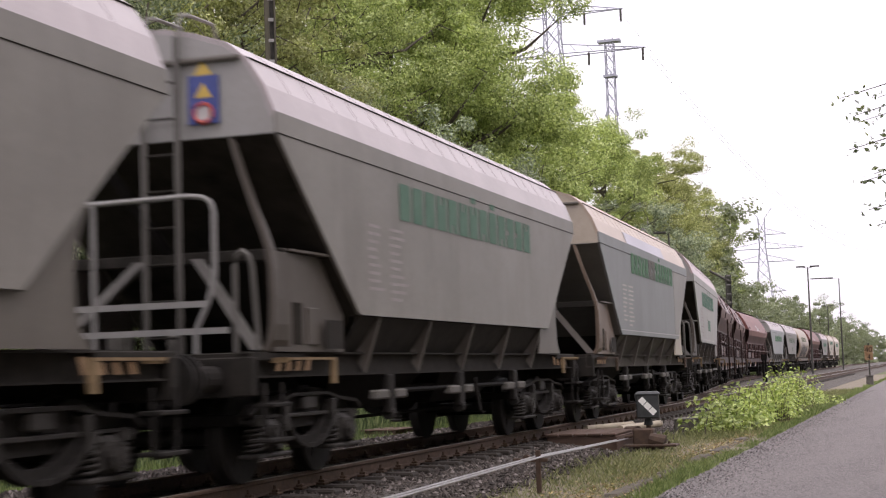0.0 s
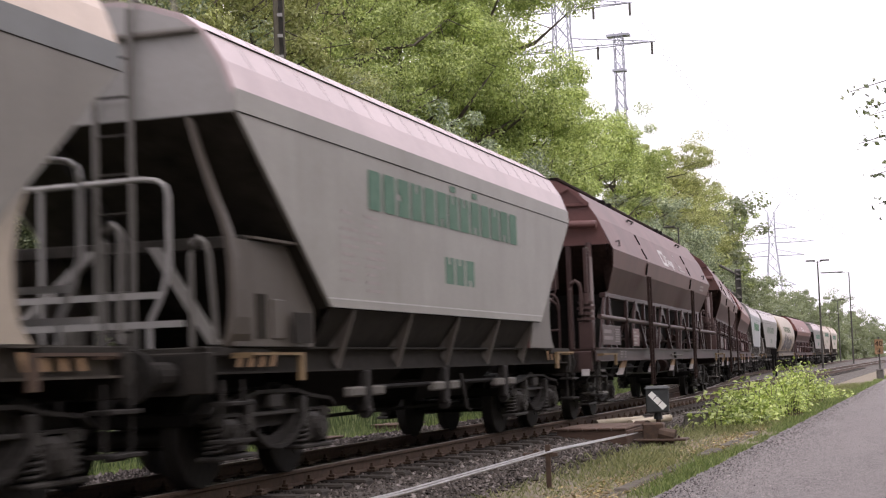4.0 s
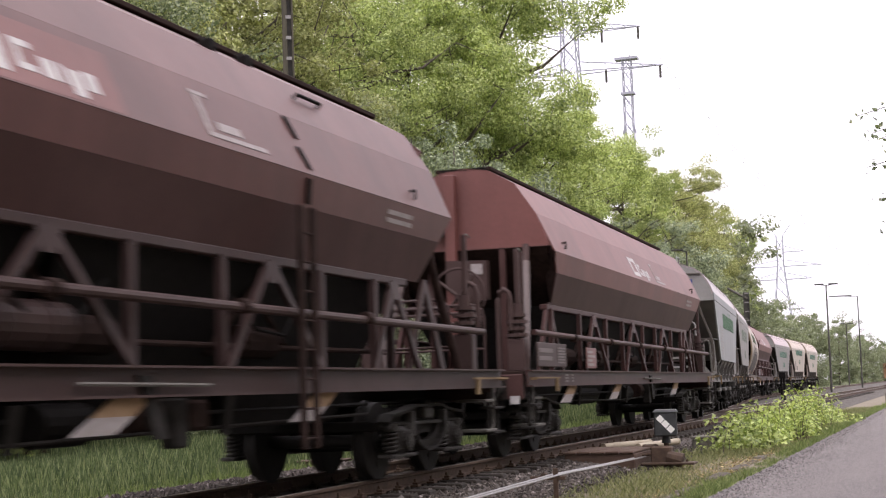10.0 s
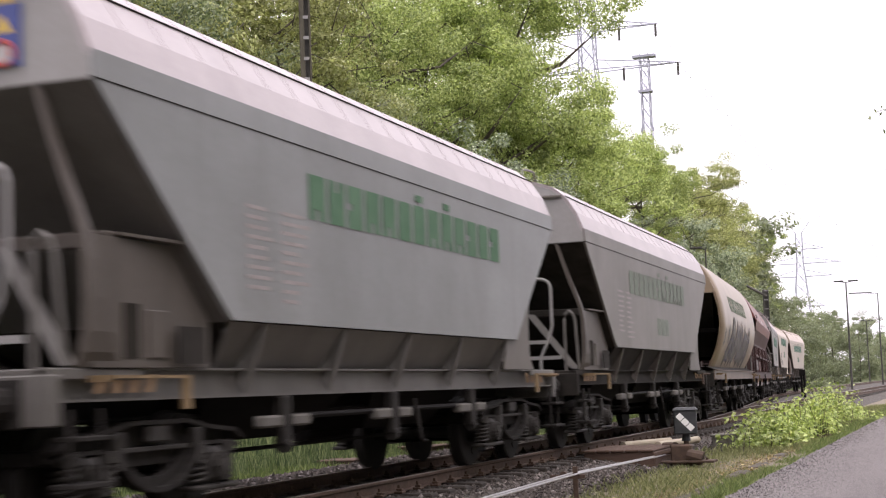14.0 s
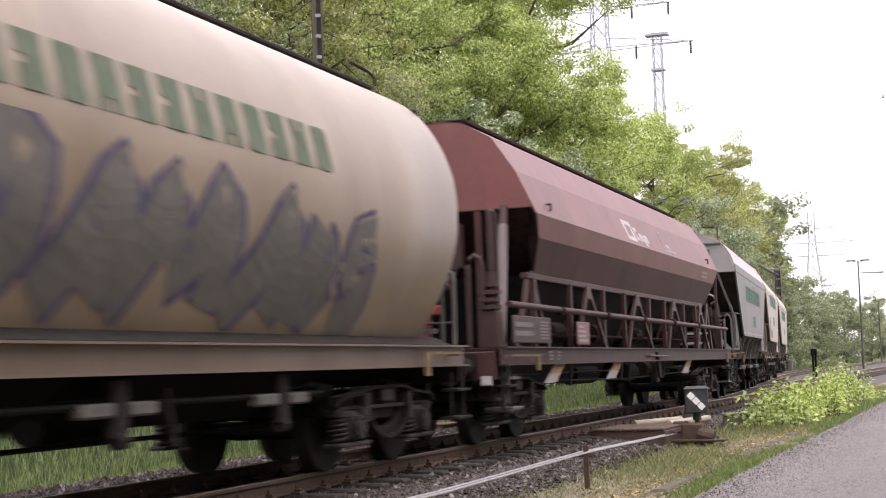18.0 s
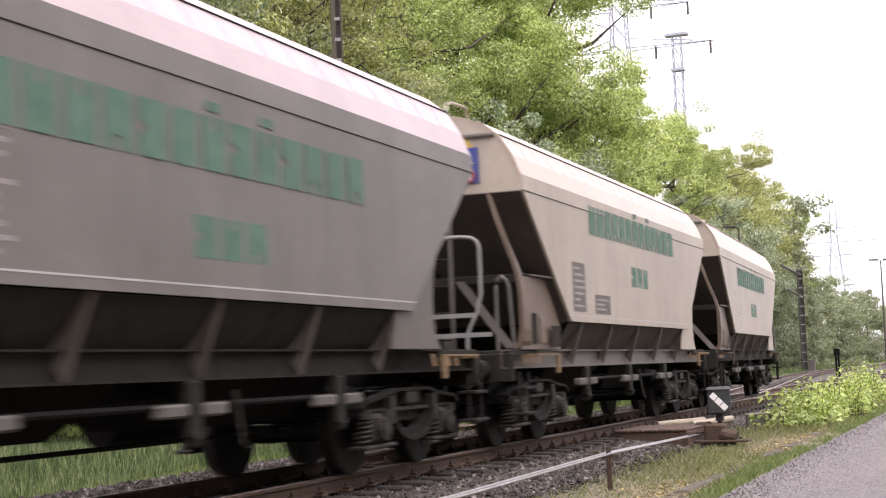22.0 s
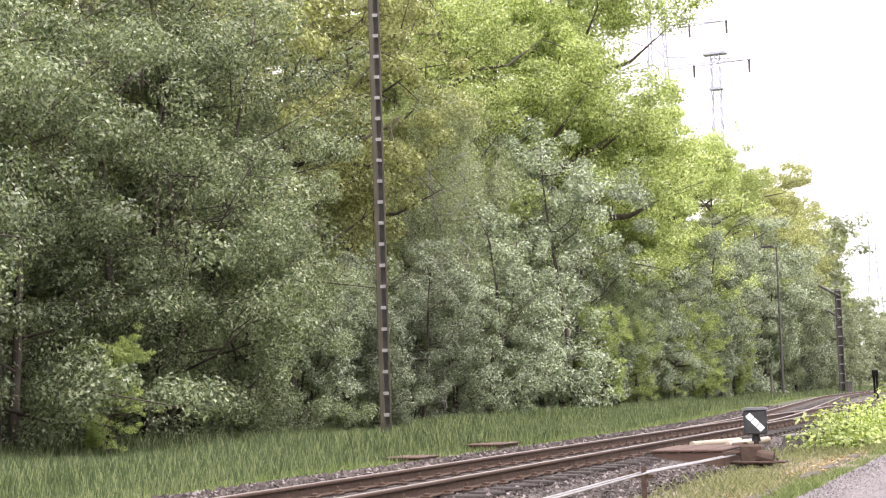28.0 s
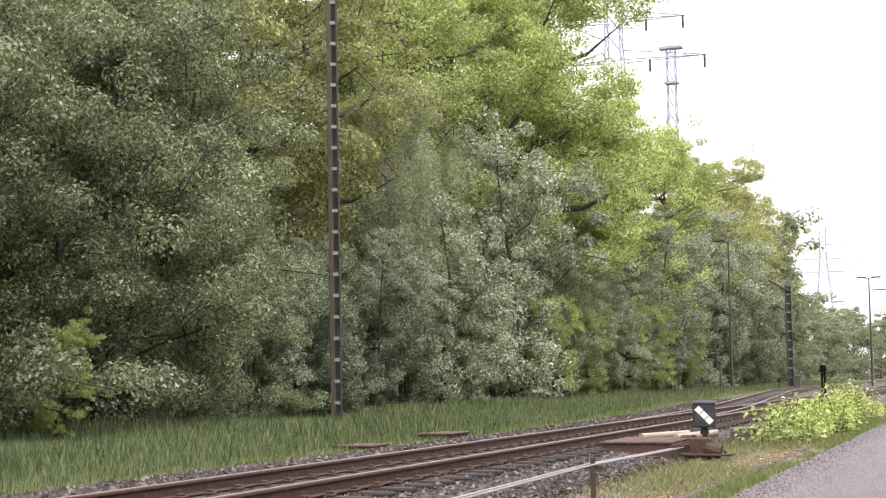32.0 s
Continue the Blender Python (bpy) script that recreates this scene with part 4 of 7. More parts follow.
def add_bogie(wagon, y, base=0.96):
    b = shared("bogie", M_BOGIE, wagon, pose(0, y, 0))
    for s in (-1, 1):
        at = pose(s * 0.98, 0, 0, 0, 0, 0 if s > 0 else 180)
        shared("side_frame", M_FRAME, b, at)
        if s > 0:
            shared("belly_strap", M_BELLY, b, at)
            shared("tie_bar", M_TIE, b, at)
            shared("bolster_cap", M_CAP, b, at)
            for d in (-0.62, 0.62):
                shared("frame_lug", M_LUG, b, pose(0.98, d, 0))
        for e in (-1, 1):
            shared("axlebox", M_BOX, b, pose(s * 1.02, e * base, WHEEL_R, 0, 0, 0 if s > 0 else 180))
            for d in (-0.26, 0.26):
                shared("coil_spring", M_SPRING, b, pose(s * 1.02, e * base + d, 0.30))
            shared("brake_shoe", M_SHOE, b, pose(s * 0.70, e * (base - 0.53), 0.48, 0, 0, 0 if e > 0 else 180))
    for e in (-1, 1):
        w = shared("wheelset", M_WHEELSET, b, pose(0, e * base, WHEEL_R))
        ROLLING.append((w, e * base))


def _buffer(bm):
    bm_disc(bm, -0.31, 0.0, 0, 0, 0.09, 14)
    bm_disc(bm, -0.62, -0.28, 0, 0, 0.125, 14)
    bm_disc(bm, -0.03, 0.02, 0, 0, 0.23, 20)
    bm_soft_box(bm, -0.66, -0.62, -0.18, 0.18, -0.18, 0.18, 0.01)


def _coupling(bm):
    bm_tube(bm, [(0, -0.05, 0), (0, 0.22, 0.0), (0, 0.30, 0.06), (0, 0.24, 0.12)], 0.045, 8)
    bm_tube(bm, [(0.06, 0.2, 0.02), (0.07, 0.3, -0.16), (-0.07, 0.3, -0.16), (-0.06, 0.2, 0.02)], 0.022, 6)
    bm_tube(bm, [(0, 0.3, -0.16), (0, 0.34, -0.42)], 0.026, 6)


def _hose(bm):
    bm_tube(bm, [(0, 0, 0), (0, 0.14, -0.06), (0, 0.25, -0.22), (0, 0.27, -0.45)], 0.027, 7)
    bm_tube(bm, [(0, 0.27, -0.43), (0, 0.28, -0.54)], 0.038, 7)


M_BUFFER = mesh_from("buffer", build(_buffer), BOGIE_STEEL)
M_COUPLING = mesh_from("screw_coupling", build(_coupling), NEAR_BLACK)
M_HOSE = mesh_from("brake_hose", build(_hose), NEAR_BLACK)


def add_ends(wagon, length, beam_mat, z=1.04):
    """Headstock beams, buffers, couplings and hoses at both ends."""
    half = length / 2
    for e in (-1, 1):
        y = e * (half - 0.62)
        beam = part("headstock", soft(-1.28, 1.28, min(y, y - e * 0.14), max(y, y - e * 0.14), z - 0.17, z + 0.20), beam_mat, wagon)
        for s in (-1, 1):
            shared("buffer", M_BUFFER, beam, pose(s * 0.875, e * half, z, 0, 0, 90 * e))
            part("corner_step", build(_corner_step, s, e, half, z), BOGIE_STEEL, wagon)
        shared("screw_coupling", M_COUPLING, beam, pose(0, y, z, 0, 0, 0 if e > 0 else 180))
        for s in (-0.38, 0.42):
            shared("brake_hose", M_HOSE, beam, pose(s, y, z - 0.12, 0, 0, 0 if e > 0 else 180))


def _corner_step(bm, s, e, half, z):
    """A hanging step at the wagon's corner: a bent strap with two treads."""
    y = e * (half - 0.98)
    x = s * 1.33
    bm_tube(bm, [(x, y + e * 0.20, z - 0.05), (x, y + e * 0.20, 0.50), (x, y + e * 0.15, 0.43), (x, y - e * 0.20, 0.43)], 0.024, 6)
    bm_tube(bm, [(x, y - e * 0.20, z - 0.05), (x, y - e * 0.20, 0.43)], 0.018, 6)
    for h, d in ((0.45, 0.24), (0.78, 0.22)):
        bm_soft_box(bm, x - 0.13, x + 0.10, y - d, y + d, h - 0.018, h + 0.018, 0.006)


def slats(bm, x, y0, y1, z0, z1, rows, thick, rng, fill=(0.5, 1.0), gap=0.45):
    """Bars that stand for writing that cannot be read."""
    h = (z1 - z0) / rows
    for r in range(rows):
        w = (y1 - y0) * rng.uniform(*fill)
        a = z1 - (r + 1) * h + h * gap * 0.5
        bm_box(bm, x, x + thick, y0, y0 + w, a, a + h * (1 - gap))


GLYPHS = (
    [(0.08, 0), (0, 0.08), (0, 0.92), (0.08, 1), (0.92, 1), (1, 0.92), (1, 0.08), (0.92, 0)],
    [(0, 0), (0, 1), (1, 1), (1, 0), (0.64, 0), (0.64, 0.24), (0.36, 0.24), (0.36, 0)],
    [(0, 0), (0, 1), (0.38, 1), (0.38, 0.74), (0.62, 0.74), (0.62, 1), (1, 1), (1, 0)],
    [(0, 0), (0, 0.42), (0.28, 0.42), (0.28, 0.58), (0, 0.58), (0, 1), (1, 1), (1, 0)],
)


def block_letters(wagon, x, y0, y1, z0, z1, count, mat, rng, accents=(), lost=()):
    """A row of upright blocks in place of a company's name: plain shapes, one for each letter."""
    step = (y1 - y0) / count
    for k in range(count):
        bm = bmesh.new()
        outlines = [[(0.05 + u * 0.80, v) for u, v in rng.choice(GLYPHS)]]
        if k in accents:
            outlines.append([(0.22, 1.10), (0.22, 1.28), (0.68, 1.28), (0.68, 1.10)])
        for pts in outlines:
            a = [bm.verts.new((x + 0.0025, y0 + (k + u) * step, z0 + v * (z1 - z0))) for u, v in pts]
            b = [bm.verts.new((x, v.co.y, v.co.z)) for v in a]
            bm.faces.new(a)
            for i in range(len(a)):
                bm.faces.new((a[i], b[i], b[(i + 1) % len(a)], a[(i + 1) % len(a)]))
        part("letter_block", bm, GREY_SPRAY if k in lost else mat, wagon)


ROOF = [(1.405, 3.60), (1.30, 3.88), (1.12, 4.16), (0.90, 4.34), (0.55, 4.46), (0.22, 4.53), (0.0, 4.54)]


def roof_shell(bm, outline, y0, y1, thick=0.05):
    full = outline + [(-x, z) for x, z in reversed(outline[:-1])]
    inner = [(x * (1 - thick / 1.5), z - thick) for x, z in full]
    loop = full + list(reversed(inner))
    bm_prism(bm, loop, y0, y1)


def _seam(bm):
    """A low welt over the roof from eaves to eaves."""
    full = ROOF + [(-x, z) for x, z in reversed(ROOF[:-1])]
    for (x0, z0), (x1, z1) in zip(full[1:-1], full[2:-1]):
        bm_plate(bm, [(x0, -0.009, z0), (x0, 0.009, z0), (x1, 0.009, z1), (x1, -0.009, z1)], 0.008)


M_SEAM, M_SEAM_BEIGE = mesh_from("roof_seam", build(_seam), ROOF_PALE), mesh_from("roof_seam", build(_seam), ROOF_BEIGE)


def dark_funnel(bm, y0, y1, z0, z1, top, foot, slope):
    """A discharge funnel: wide above, narrow below."""
    a = [bm.verts.new(v) for v in ((-top, y0, z1), (top, y0, z1), (top, y1, z1), (-top, y1, z1))]
    b = [bm.verts.new(v) for v in ((-foot, y0 + slope, z0), (foot, y0 + slope, z0), (foot, y1 - slope, z0), (-foot, y1 - slope, z0))]
    bm.faces.new(a)
    bm.faces.new(list(reversed(b)))
    for i in range(4):
        bm.faces.new((a[i], b[i], b[(i + 1) % 4], a[(i + 1) % 4]))


def end_ladder(wagon, e, half, paint, seed):
    """The ladder, railing and platform at one end of a hopper wagon."""
    y = e * (half - 0.92)
    lad = part("ladder", build(_ladder, y, e), POST_GREY, wagon)
    for k, z in enumerate(np.arange(1.45, 4.15, 0.36)):
        part("rung", bar([(0.02, y, z), (0.39, y, z)], 0.014, 6), UNDER_GREY, lad)
    yr = e * (half - 0.72)
    rail = bmesh.new()
    bm_tube(rail, [(-0.82, yr, 2.78), (0.62, yr, 2.80), (0.76, yr, 2.78), (0.84, yr, 2.73), (0.87, yr, 2.64), (0.87, yr, 2.02), (0.80, yr, 1.78), (0.66, yr, 1.50), (0.66, yr, 1.28)], 0.027, 8)
    bm_tube(rail, [(-0.82, yr, 2.78), (-0.92, yr, 2.74), (-0.95, yr, 2.64), (-0.95, yr, 1.28)], 0.027, 8)
    bm_tube(rail, [(-0.44, yr, 2.78), (-0.44, yr, 1.28)], 0.026, 8)
    part("railing", rail, END_GREY, wagon)
    for z in (1.50, 1.76):
        part("guard_bar", boxed(-0.98, 0.78 if z > 1.6 else 1.0, yr - 0.012, yr + 0.012, z - 0.03, z + 0.03), END_GREY, wagon)
    part("grab_loop", bar([(1.08, yr, 1.28), (1.08, yr, 2.10), (1.10, yr, 2.20), (1.16, yr, 2.25), (1.22, yr, 2.20), (1.25, yr - e * 0.02, 2.10), (1.27, yr - e * 0.1, 1.3)], 0.026, 8), POST_GREY, wagon)
    part("platform", soft(-1.2, 1.2, min(y, y - e * 0.42), max(y, y - e * 0.42), 1.25, 1.29, r=0.01), UNDER_GREY, wagon)
    hoop = bmesh.new()
    for x in (0.02, 0.39):
        bm_tube(hoop, [(x, e * (half - 0.93), 4.12), (x, e * (half - 0.96), 4.56), (x, e * (half - 1.02), 4.66), (x, e * (half - 1.2), 4.70), (x, e * (half - 1.75), 4.72), (x, e * (half - 1.85), 4.52)], 0.02, 6)
    part("roof_handrail", hoop, paint, wagon)


def _ladder(bm, y, e):
    for x in (0.02, 0.39):
        bm_soft_box(bm, x - 0.03, x + 0.03, y - 0.014, y + 0.014, 1.28, 4.42, 0.005)


def warning_signs(wagon, e, half, x, dirty=False):
    """Enamel plates on the end sheet: two warning triangles over a prohibition ring."""
    y = e * (half - 0.985)
    o = -e
    face = lambda d: (min(y, y - o * d), max(y, y - o * d))
    board = part("warning_sign", boxed(x - (0.10 if dirty else 0.165), x + (0.10 if dirty else 0.165), *face(0.010), 3.62 if dirty else 3.54, 4.02), POST_GREY if dirty else BLUE_SIGN, wagon, "grimy warning plate with a yellow triangle" if dirty else "blue enamel plate with a yellow triangle and a red ring")
    for z in (3.82,) if dirty else (4.025, 3.80):
        bm = bmesh.new()
        a = [bm.verts.new((x + dx, y + e * 0.014, z + dz)) for dx, dz in ((-0.10, 0.0), (0.10, 0.0), (0.0, 0.15))]
        b = [bm.verts.new((x + dx, y + e * 0.011, z + dz)) for dx, dz in ((-0.10, 0.0), (0.10, 0.0), (0.0, 0.15))]
        bm.faces.new(a)
        bm.faces.new(list(reversed(b)))
        for i in range(3):
            bm.faces.new((a[i], b[i], b[(i + 1) % 3], a[(i + 1) % 3]))
        part("triangle", bm, YELLOW_SIGN, board)
    if dirty:
        return
    ring = [(x + 0.095 * math.cos(a), y + e * 0.016, 3.645 + 0.095 * math.sin(a)) for a in np.linspace(0, 2 * math.pi, 17)]
    part("ring", bar(ring, 0.02, 5), RED_SIGN, board)
    part("disc_face", boxed(x - 0.07, x + 0.07, *sorted((y + e * 0.011, y + e * 0.014)), 3.58, 3.71), WHITE_MARK, board)


def hopper_wagon(label, paint, roof, under, mark, ladder_end, second, seed, signs=True, worn=False, text=(4.4, 10.65, 2.74)):
    """A bogie hopper wagon for grain: steep ends, smooth sides, ribbed funnels and a rounded roof."""
    rng = random.Random(seed)
    w = empty("hopper_wagon", label, "goods wagon", "wagons of the goods train")
    half = HOPPER_L / 2
    yt, yb = half - 1.0, half - 3.10
    zt, zb = 3.40, 1.69
    for s in (-1, 1):
        part("body_side", plate([(s * 1.40, -yt, zt), (s * 1.40, yt, zt), (s * 1.40, yb, zb), (s * 1.40, -yb, zb)], 0.04), paint, w)
        part("eaves_strip", boxed(*sorted((s * 1.385, s * 1.427)), -yt - 0.01, yt + 0.01, 3.393, 3.40), UNDER_GREY, w)
        part("eaves_panel", plate([(s * 1.41, -yt, 3.402), (s * 1.41, yt, 3.402), (s * 1.40, yt, 3.61), (s * 1.40, -yt, 3.61)], 0.03), paint, w)
        part("foot_edge", boxed(*sorted((s * 1.39, s * 1.428)), -yb, yb, 1.69, 1.715), paint, w)
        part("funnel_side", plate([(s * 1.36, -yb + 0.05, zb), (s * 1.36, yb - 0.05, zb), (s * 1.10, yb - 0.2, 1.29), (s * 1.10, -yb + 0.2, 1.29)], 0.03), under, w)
        for k in range(5):
            y = -half + 3.75 + k * 1.84
            rib = bmesh.new()
            bm_plate(rib, [(s * 1.395, y + 0.06, zb), (s * 1.235, y - 0.06, 1.06), (s * 1.10, y - 0.06, 1.25), (s * 1.16, y + 0.06, zb)], 0.06)
            # ribs coloured lighter than the funnel, standing in for light on them
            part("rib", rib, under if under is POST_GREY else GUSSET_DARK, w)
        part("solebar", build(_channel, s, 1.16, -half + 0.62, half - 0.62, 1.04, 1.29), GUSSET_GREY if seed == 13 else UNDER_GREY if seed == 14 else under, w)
        part("label_frame", boxed(*sorted((s * 1.345, s * 1.352)), -half + 2.3, -half + 2.75, 1.32, 1.62), UNDER_GREY, w)
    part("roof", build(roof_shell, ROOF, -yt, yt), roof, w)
    part("roof_hatch", soft(-0.22, 0.22, -yt + 0.4, yt - 0.4, 4.52, 4.60, r=0.03), UNDER_GREY, w)
    seam = M_SEAM_BEIGE if roof is ROOF_BEIGE else M_SEAM
    for k in range(1, 20):
        shared("roof_seam", seam, w, pose(0, -yt + 2 * yt * k / 20, 0))
    for s in (-1, 1):
        part("roof_joint", bar([(s * 1.125, -yt, 4.165), (s * 1.125, yt, 4.165)], 0.009, 5), UNDER_GREY, w)
    for c in (-2.0, 2.0):
        part("discharge_funnel", build(dark_funnel, c - 1.98, c + 1.98, 0.62, 1.35, 1.05, 0.45, 0.9), NEAR_BLACK, w)
    part("centre_sill", boxed(-0.35, 0.35, -half + 0.7, half - 0.7, 0.86, 1.2), NEAR_BLACK, w)
    for e in (-1, 1):
        y = e * yt
        inset = y - e * 0.03
        end = [(1.40, 3.40)] + [(x * 0.985, z - 0.01) for x, z in ROOF]
        bm = bmesh.new()
        outline = end + [(-x, z) for x, z in reversed(end[:-1])]
        a = [bm.verts.new((x, y, z)) for x, z in outline]
        b = [bm.verts.new((x, inset, z)) for x, z in outline]
        bm.faces.new(a)
        bm.faces.new(list(reversed(b)))
        for i in range(len(a)):
            bm.faces.new((a[i], b[i], b[(i + 1) % len(a)], a[(i + 1) % len(a)]))
        # unworn end sheets: sky light put into a paler grey than the sides
        part("end_sheet", bm, PAINT_BEIGE if worn else END_GREY, w)
        # near-black box on the sheet stands in for a shaded slot
        part("dark_slot_box", soft(-0.80, -0.40, *sorted((y, y + e * 0.02)), 4.27, 4.35, r=0.01), NEAR_BLACK, w)
        part("end_lip", soft(-1.05, 1.05, *sorted((y, y + e * 0.06)), 4.15, 4.20, r=0.01), GUSSET_GREY, w)
        part("end_slope", plate([(-1.38, y, zt), (1.38, y, zt), (1.38, e * (yb - 0.0), zb), (-1.38, e * (yb - 0.0), zb)], 0.03), POST_GREY if seed in (3, 8) else GUSSET_DARK if worn else DEEP_DARK, w)
        part("slope_foot", plate([(-1.3, e * yb, zb), (1.3, e * yb, zb), (0.9, e * (yb - 0.9), 1.15), (-0.9, e * (yb - 0.9), 1.15)], 0.03), DEEP_DARK, w)
        if e < 0:
            part("cross_tie", soft(-1.26, 1.26, *sorted((e * (yt - 0.42), e * (yt - 0.52))), 2.20, 2.32), GUSSET_DARK if seed == 8 else UNDER_GREY, w)
            part("upper_brace", plate([(-0.66, -yt + 0.03, 3.38), (-0.54, -yt + 0.03, 3.38), (0.05, -yt + 0.45, 2.32), (-0.07, -yt + 0.45, 2.32)], 0.05), NEAR_BLACK, w)
        for s in (-1, 1):
            # the curved corner post, from the end sheet down to the solebar
            post = build(_corner_post, s, e, yt) if e < 0 else plate([(s * 1.36, yt - d, z) for d, z in ((1.16, 2.44), (1.32, 2.12), (1.38, 1.85), (1.36, 1.60), (1.30, 1.42), (1.16, 1.29), (2.58, 1.29), (2.42, 1.68))], 0.03)
            part("corner_post", post, (PAINT_BEIGE if e > 0 else RUST_PAINT) if worn else (GUSSET_GREY if e > 0 else GUSSET_DARK), w)
            if e < 0:
                part("brace", plate([(s * 0.24, e * (yt - 0.45), 2.26), (s * 0.38, e * (yt - 0.45), 2.26), (s * 1.24, e * (yt + 0.0), 1.30), (s * 1.10, e * (yt + 0.0), 1.30)], 0.05), GUSSET_DARK if worn else POST_GREY, w)
                part("stay_plate", plate([(s * 1.39, e * (yt - 1.34), 2.29), (s * 1.31, e * (yt - 0.5), 2.30), (s * 1.18, e * (yt - 0.5), 2.30), (s * 1.18, e * (yt - 1.34), 2.29)], 0.025), GUSSET_DARK, w)
                side = part("side_plate", plate([(s * 1.27, -yt + 0.12, 1.29), (s * 1.27, -yt + 1.92, 1.29), (s * 1.27, -yt + 1.94, 1.68), (s * 1.27, -yt + 1.30, 2.27), (s * 1.27, -yt + 0.12, 2.27)], 0.03), RUST_PAINT if worn else GUSSET_DARK, w)
                part("plate_door", boxed(*sorted((s * 1.286, s * 1.294)), -yt + 0.58, -yt + 0.80, 1.36, 1.78), DEEP_DARK, side)
                part("plate_frame", soft(*sorted((s * 1.286, s * 1.304)), -yt + 0.92, -yt + 1.22, 1.36, 1.74, r=0.01), RUST_PAINT if worn else GUSSET_DARK, side)
            part("shunter_handle", build(_handle, s, e, half), YELLOW_STEEL if signs or rng.random() < 0.5 else RUSTY_IRON, w, "yellow shunter's handrail")
            part("stripe_set", build(_stripes, s, e, half, 1.24), ORANGE_STRIPE, w, "worn orange warning stripes")["kind"] = "stuff"
        part("end_deck", soft(-1.26, 1.26, *sorted((e * (half - 0.64), e * (yt - 0.9))), 1.20, 1.285, r=0.01), UNDER_GREY if worn else under, w)
        part("valve_box", soft(-0.45, -0.25, *sorted((e * (half - 0.95), e * (half - 1.15))), 1.285, 1.5, r=0.02), PALE_STEP, w)
        part("valve_box", soft(0.20, 0.34, *sorted((e * (half - 0.98), e * (half - 1.12))), 1.285, 1.48, r=0.02), PALE_STEP, w)
    end_ladder(w, ladder_end, half, paint, seed)
    if signs:
        warning_signs(w, ladder_end, half, 0.655, seed == 12)
        nb = bmesh.new()
        y = ladder_end * (half - 0.985)
        for k, (a, b_) in enumerate(((-0.95, -0.45), (-1.15, -0.3), (-1.12, -0.35))):
            bm_box(nb, a, b_, min(y, y + ladder_end * 0.008), max(y, y + ladder_end * 0.008), 3.80 - k * 0.10, 3.86 - k * 0.10)
        part("end_lettering", nb, WHITE_MARK, w, "white lettering too small to read")
    # lettering as plain blocks
    block_letters(w, 1.4265, -half + text[0], -half + text[1], text[2], text[2] + 0.44, 13, mark, rng, (8,) if seed == 3 else (6, 8), (5, 6) if seed == 3 else ())
    if worn or seed in (4, 12):
        part("foot_line", boxed(1.4205, 1.4225, -yb - 0.10, yb + 0.10, 1.775, 1.79), WHITE_MARK, w, "thin white line along the foot of the side")
    if seed == 3:
        part("repainted_end", plate([(1.4215, -half + 10.95, 1.80), (1.4215, -half + 10.95, 3.39), (1.4215, yt - 0.02, 3.39), (1.4215, yb + 0.12, 1.80)], 0.003), PAINT_GREY, w, "lighter repainted end of the side")
        part("repainted_patch", plate([(1.4115, -half + 4.2, 3.615), (1.4115, -half + 9.6, 3.615), (1.314, -half + 9.6, 3.87), (1.314, -half + 4.2, 3.87)], 0.003), LILAC_PAINT, w, "pale lilac repainted strip")
    if seed == 13:
        for y0, y1, z0, z1 in ((3.26, 3.94, 1.84, 2.57), (4.49, 5.42, 1.83, 2.13)):
            panel = part("data_panel", boxed(1.4205, 1.4235, -half + y0, -half + y1, z0, z1), GREY_SPRAY, w, "dark grey data panel with pale unreadable lines")
            bm = bmesh.new()
            slats(bm, 1.4235, -half + y0 + 0.06, -half + y1 - 0.06, z0 + 0.04, z1 - 0.04, round((z1 - z0) / 0.1), 0.002, rng, gap=0.6)
            part("lettering", bm, PALE_MARK, panel)
    if second:
        block_letters(w, 1.4205, -half + text[0] + 2.65, -half + text[0] + 3.95, text[2] - 0.71, text[2] - 0.37, 3, mark, rng)
    for y0, y1, z0, rows in ((3.98, 4.30, 1.95, 8),) if seed == 13 else ((3.40, 3.95, 1.95, 9), (4.1, 4.75, 1.85, 10)):
        bm = bmesh.new()
        slats(bm, 1.4205, -half + y0, -half + y1, z0, 2.75, rows, 0.002, rng, gap=0.6)
        tagged(part("stencilled_data", bm, DUST_MARK if worn else PALE_MARK, w, "white stencilled data too small to read"), kind="stuff")
    brake_gear(w, half, ((-half + 4.47, 0.9), (-half + 7.25, 0.9), (-half + 10.0, 0.9)), rng)
    add_ends(w, HOPPER_L, UNDER_GREY if worn else under)
    for c in (-4.93, 4.93):
        add_bogie(w, c)
    return w


def _corner_post(bm, s, e, yt):
    """The bowed corner post with its flared foot, one welded plate with a turned edge."""
    line = [(0.96, 3.38, 0.06), (1.06, 3.05, 0.06), (1.17, 2.72, 0.08), (1.27, 2.45, 0.10), (1.32, 2.28, 0.12), (1.35, 2.08, 0.16), (1.36, 1.80, 0.24), (1.35, 1.55, 0.34), (1.32, 1.40, 0.42), (1.26, 1.29, 0.52)]
    rows = []
    for x, z, d in line:
        o = 0.03
        rows.append([bm.verts.new(v) for v in ((s * (x - 0.06), e * yt, z), (s * x, e * yt, z), (s * x, e * (yt - d), z), (s * (x - o), e * (yt - d), z), (s * (x - o), e * (yt - o), z), (s * (x - 0.06), e * (yt - o), z))])
    for a, b in zip(rows, rows[1:]):
        for i in range(6):
            bm.faces.new((a[i], a[(i + 1) % 6], b[(i + 1) % 6], b[i]))
    bm.faces.new(rows[0])
    bm.faces.new(list(reversed(rows[-1])))


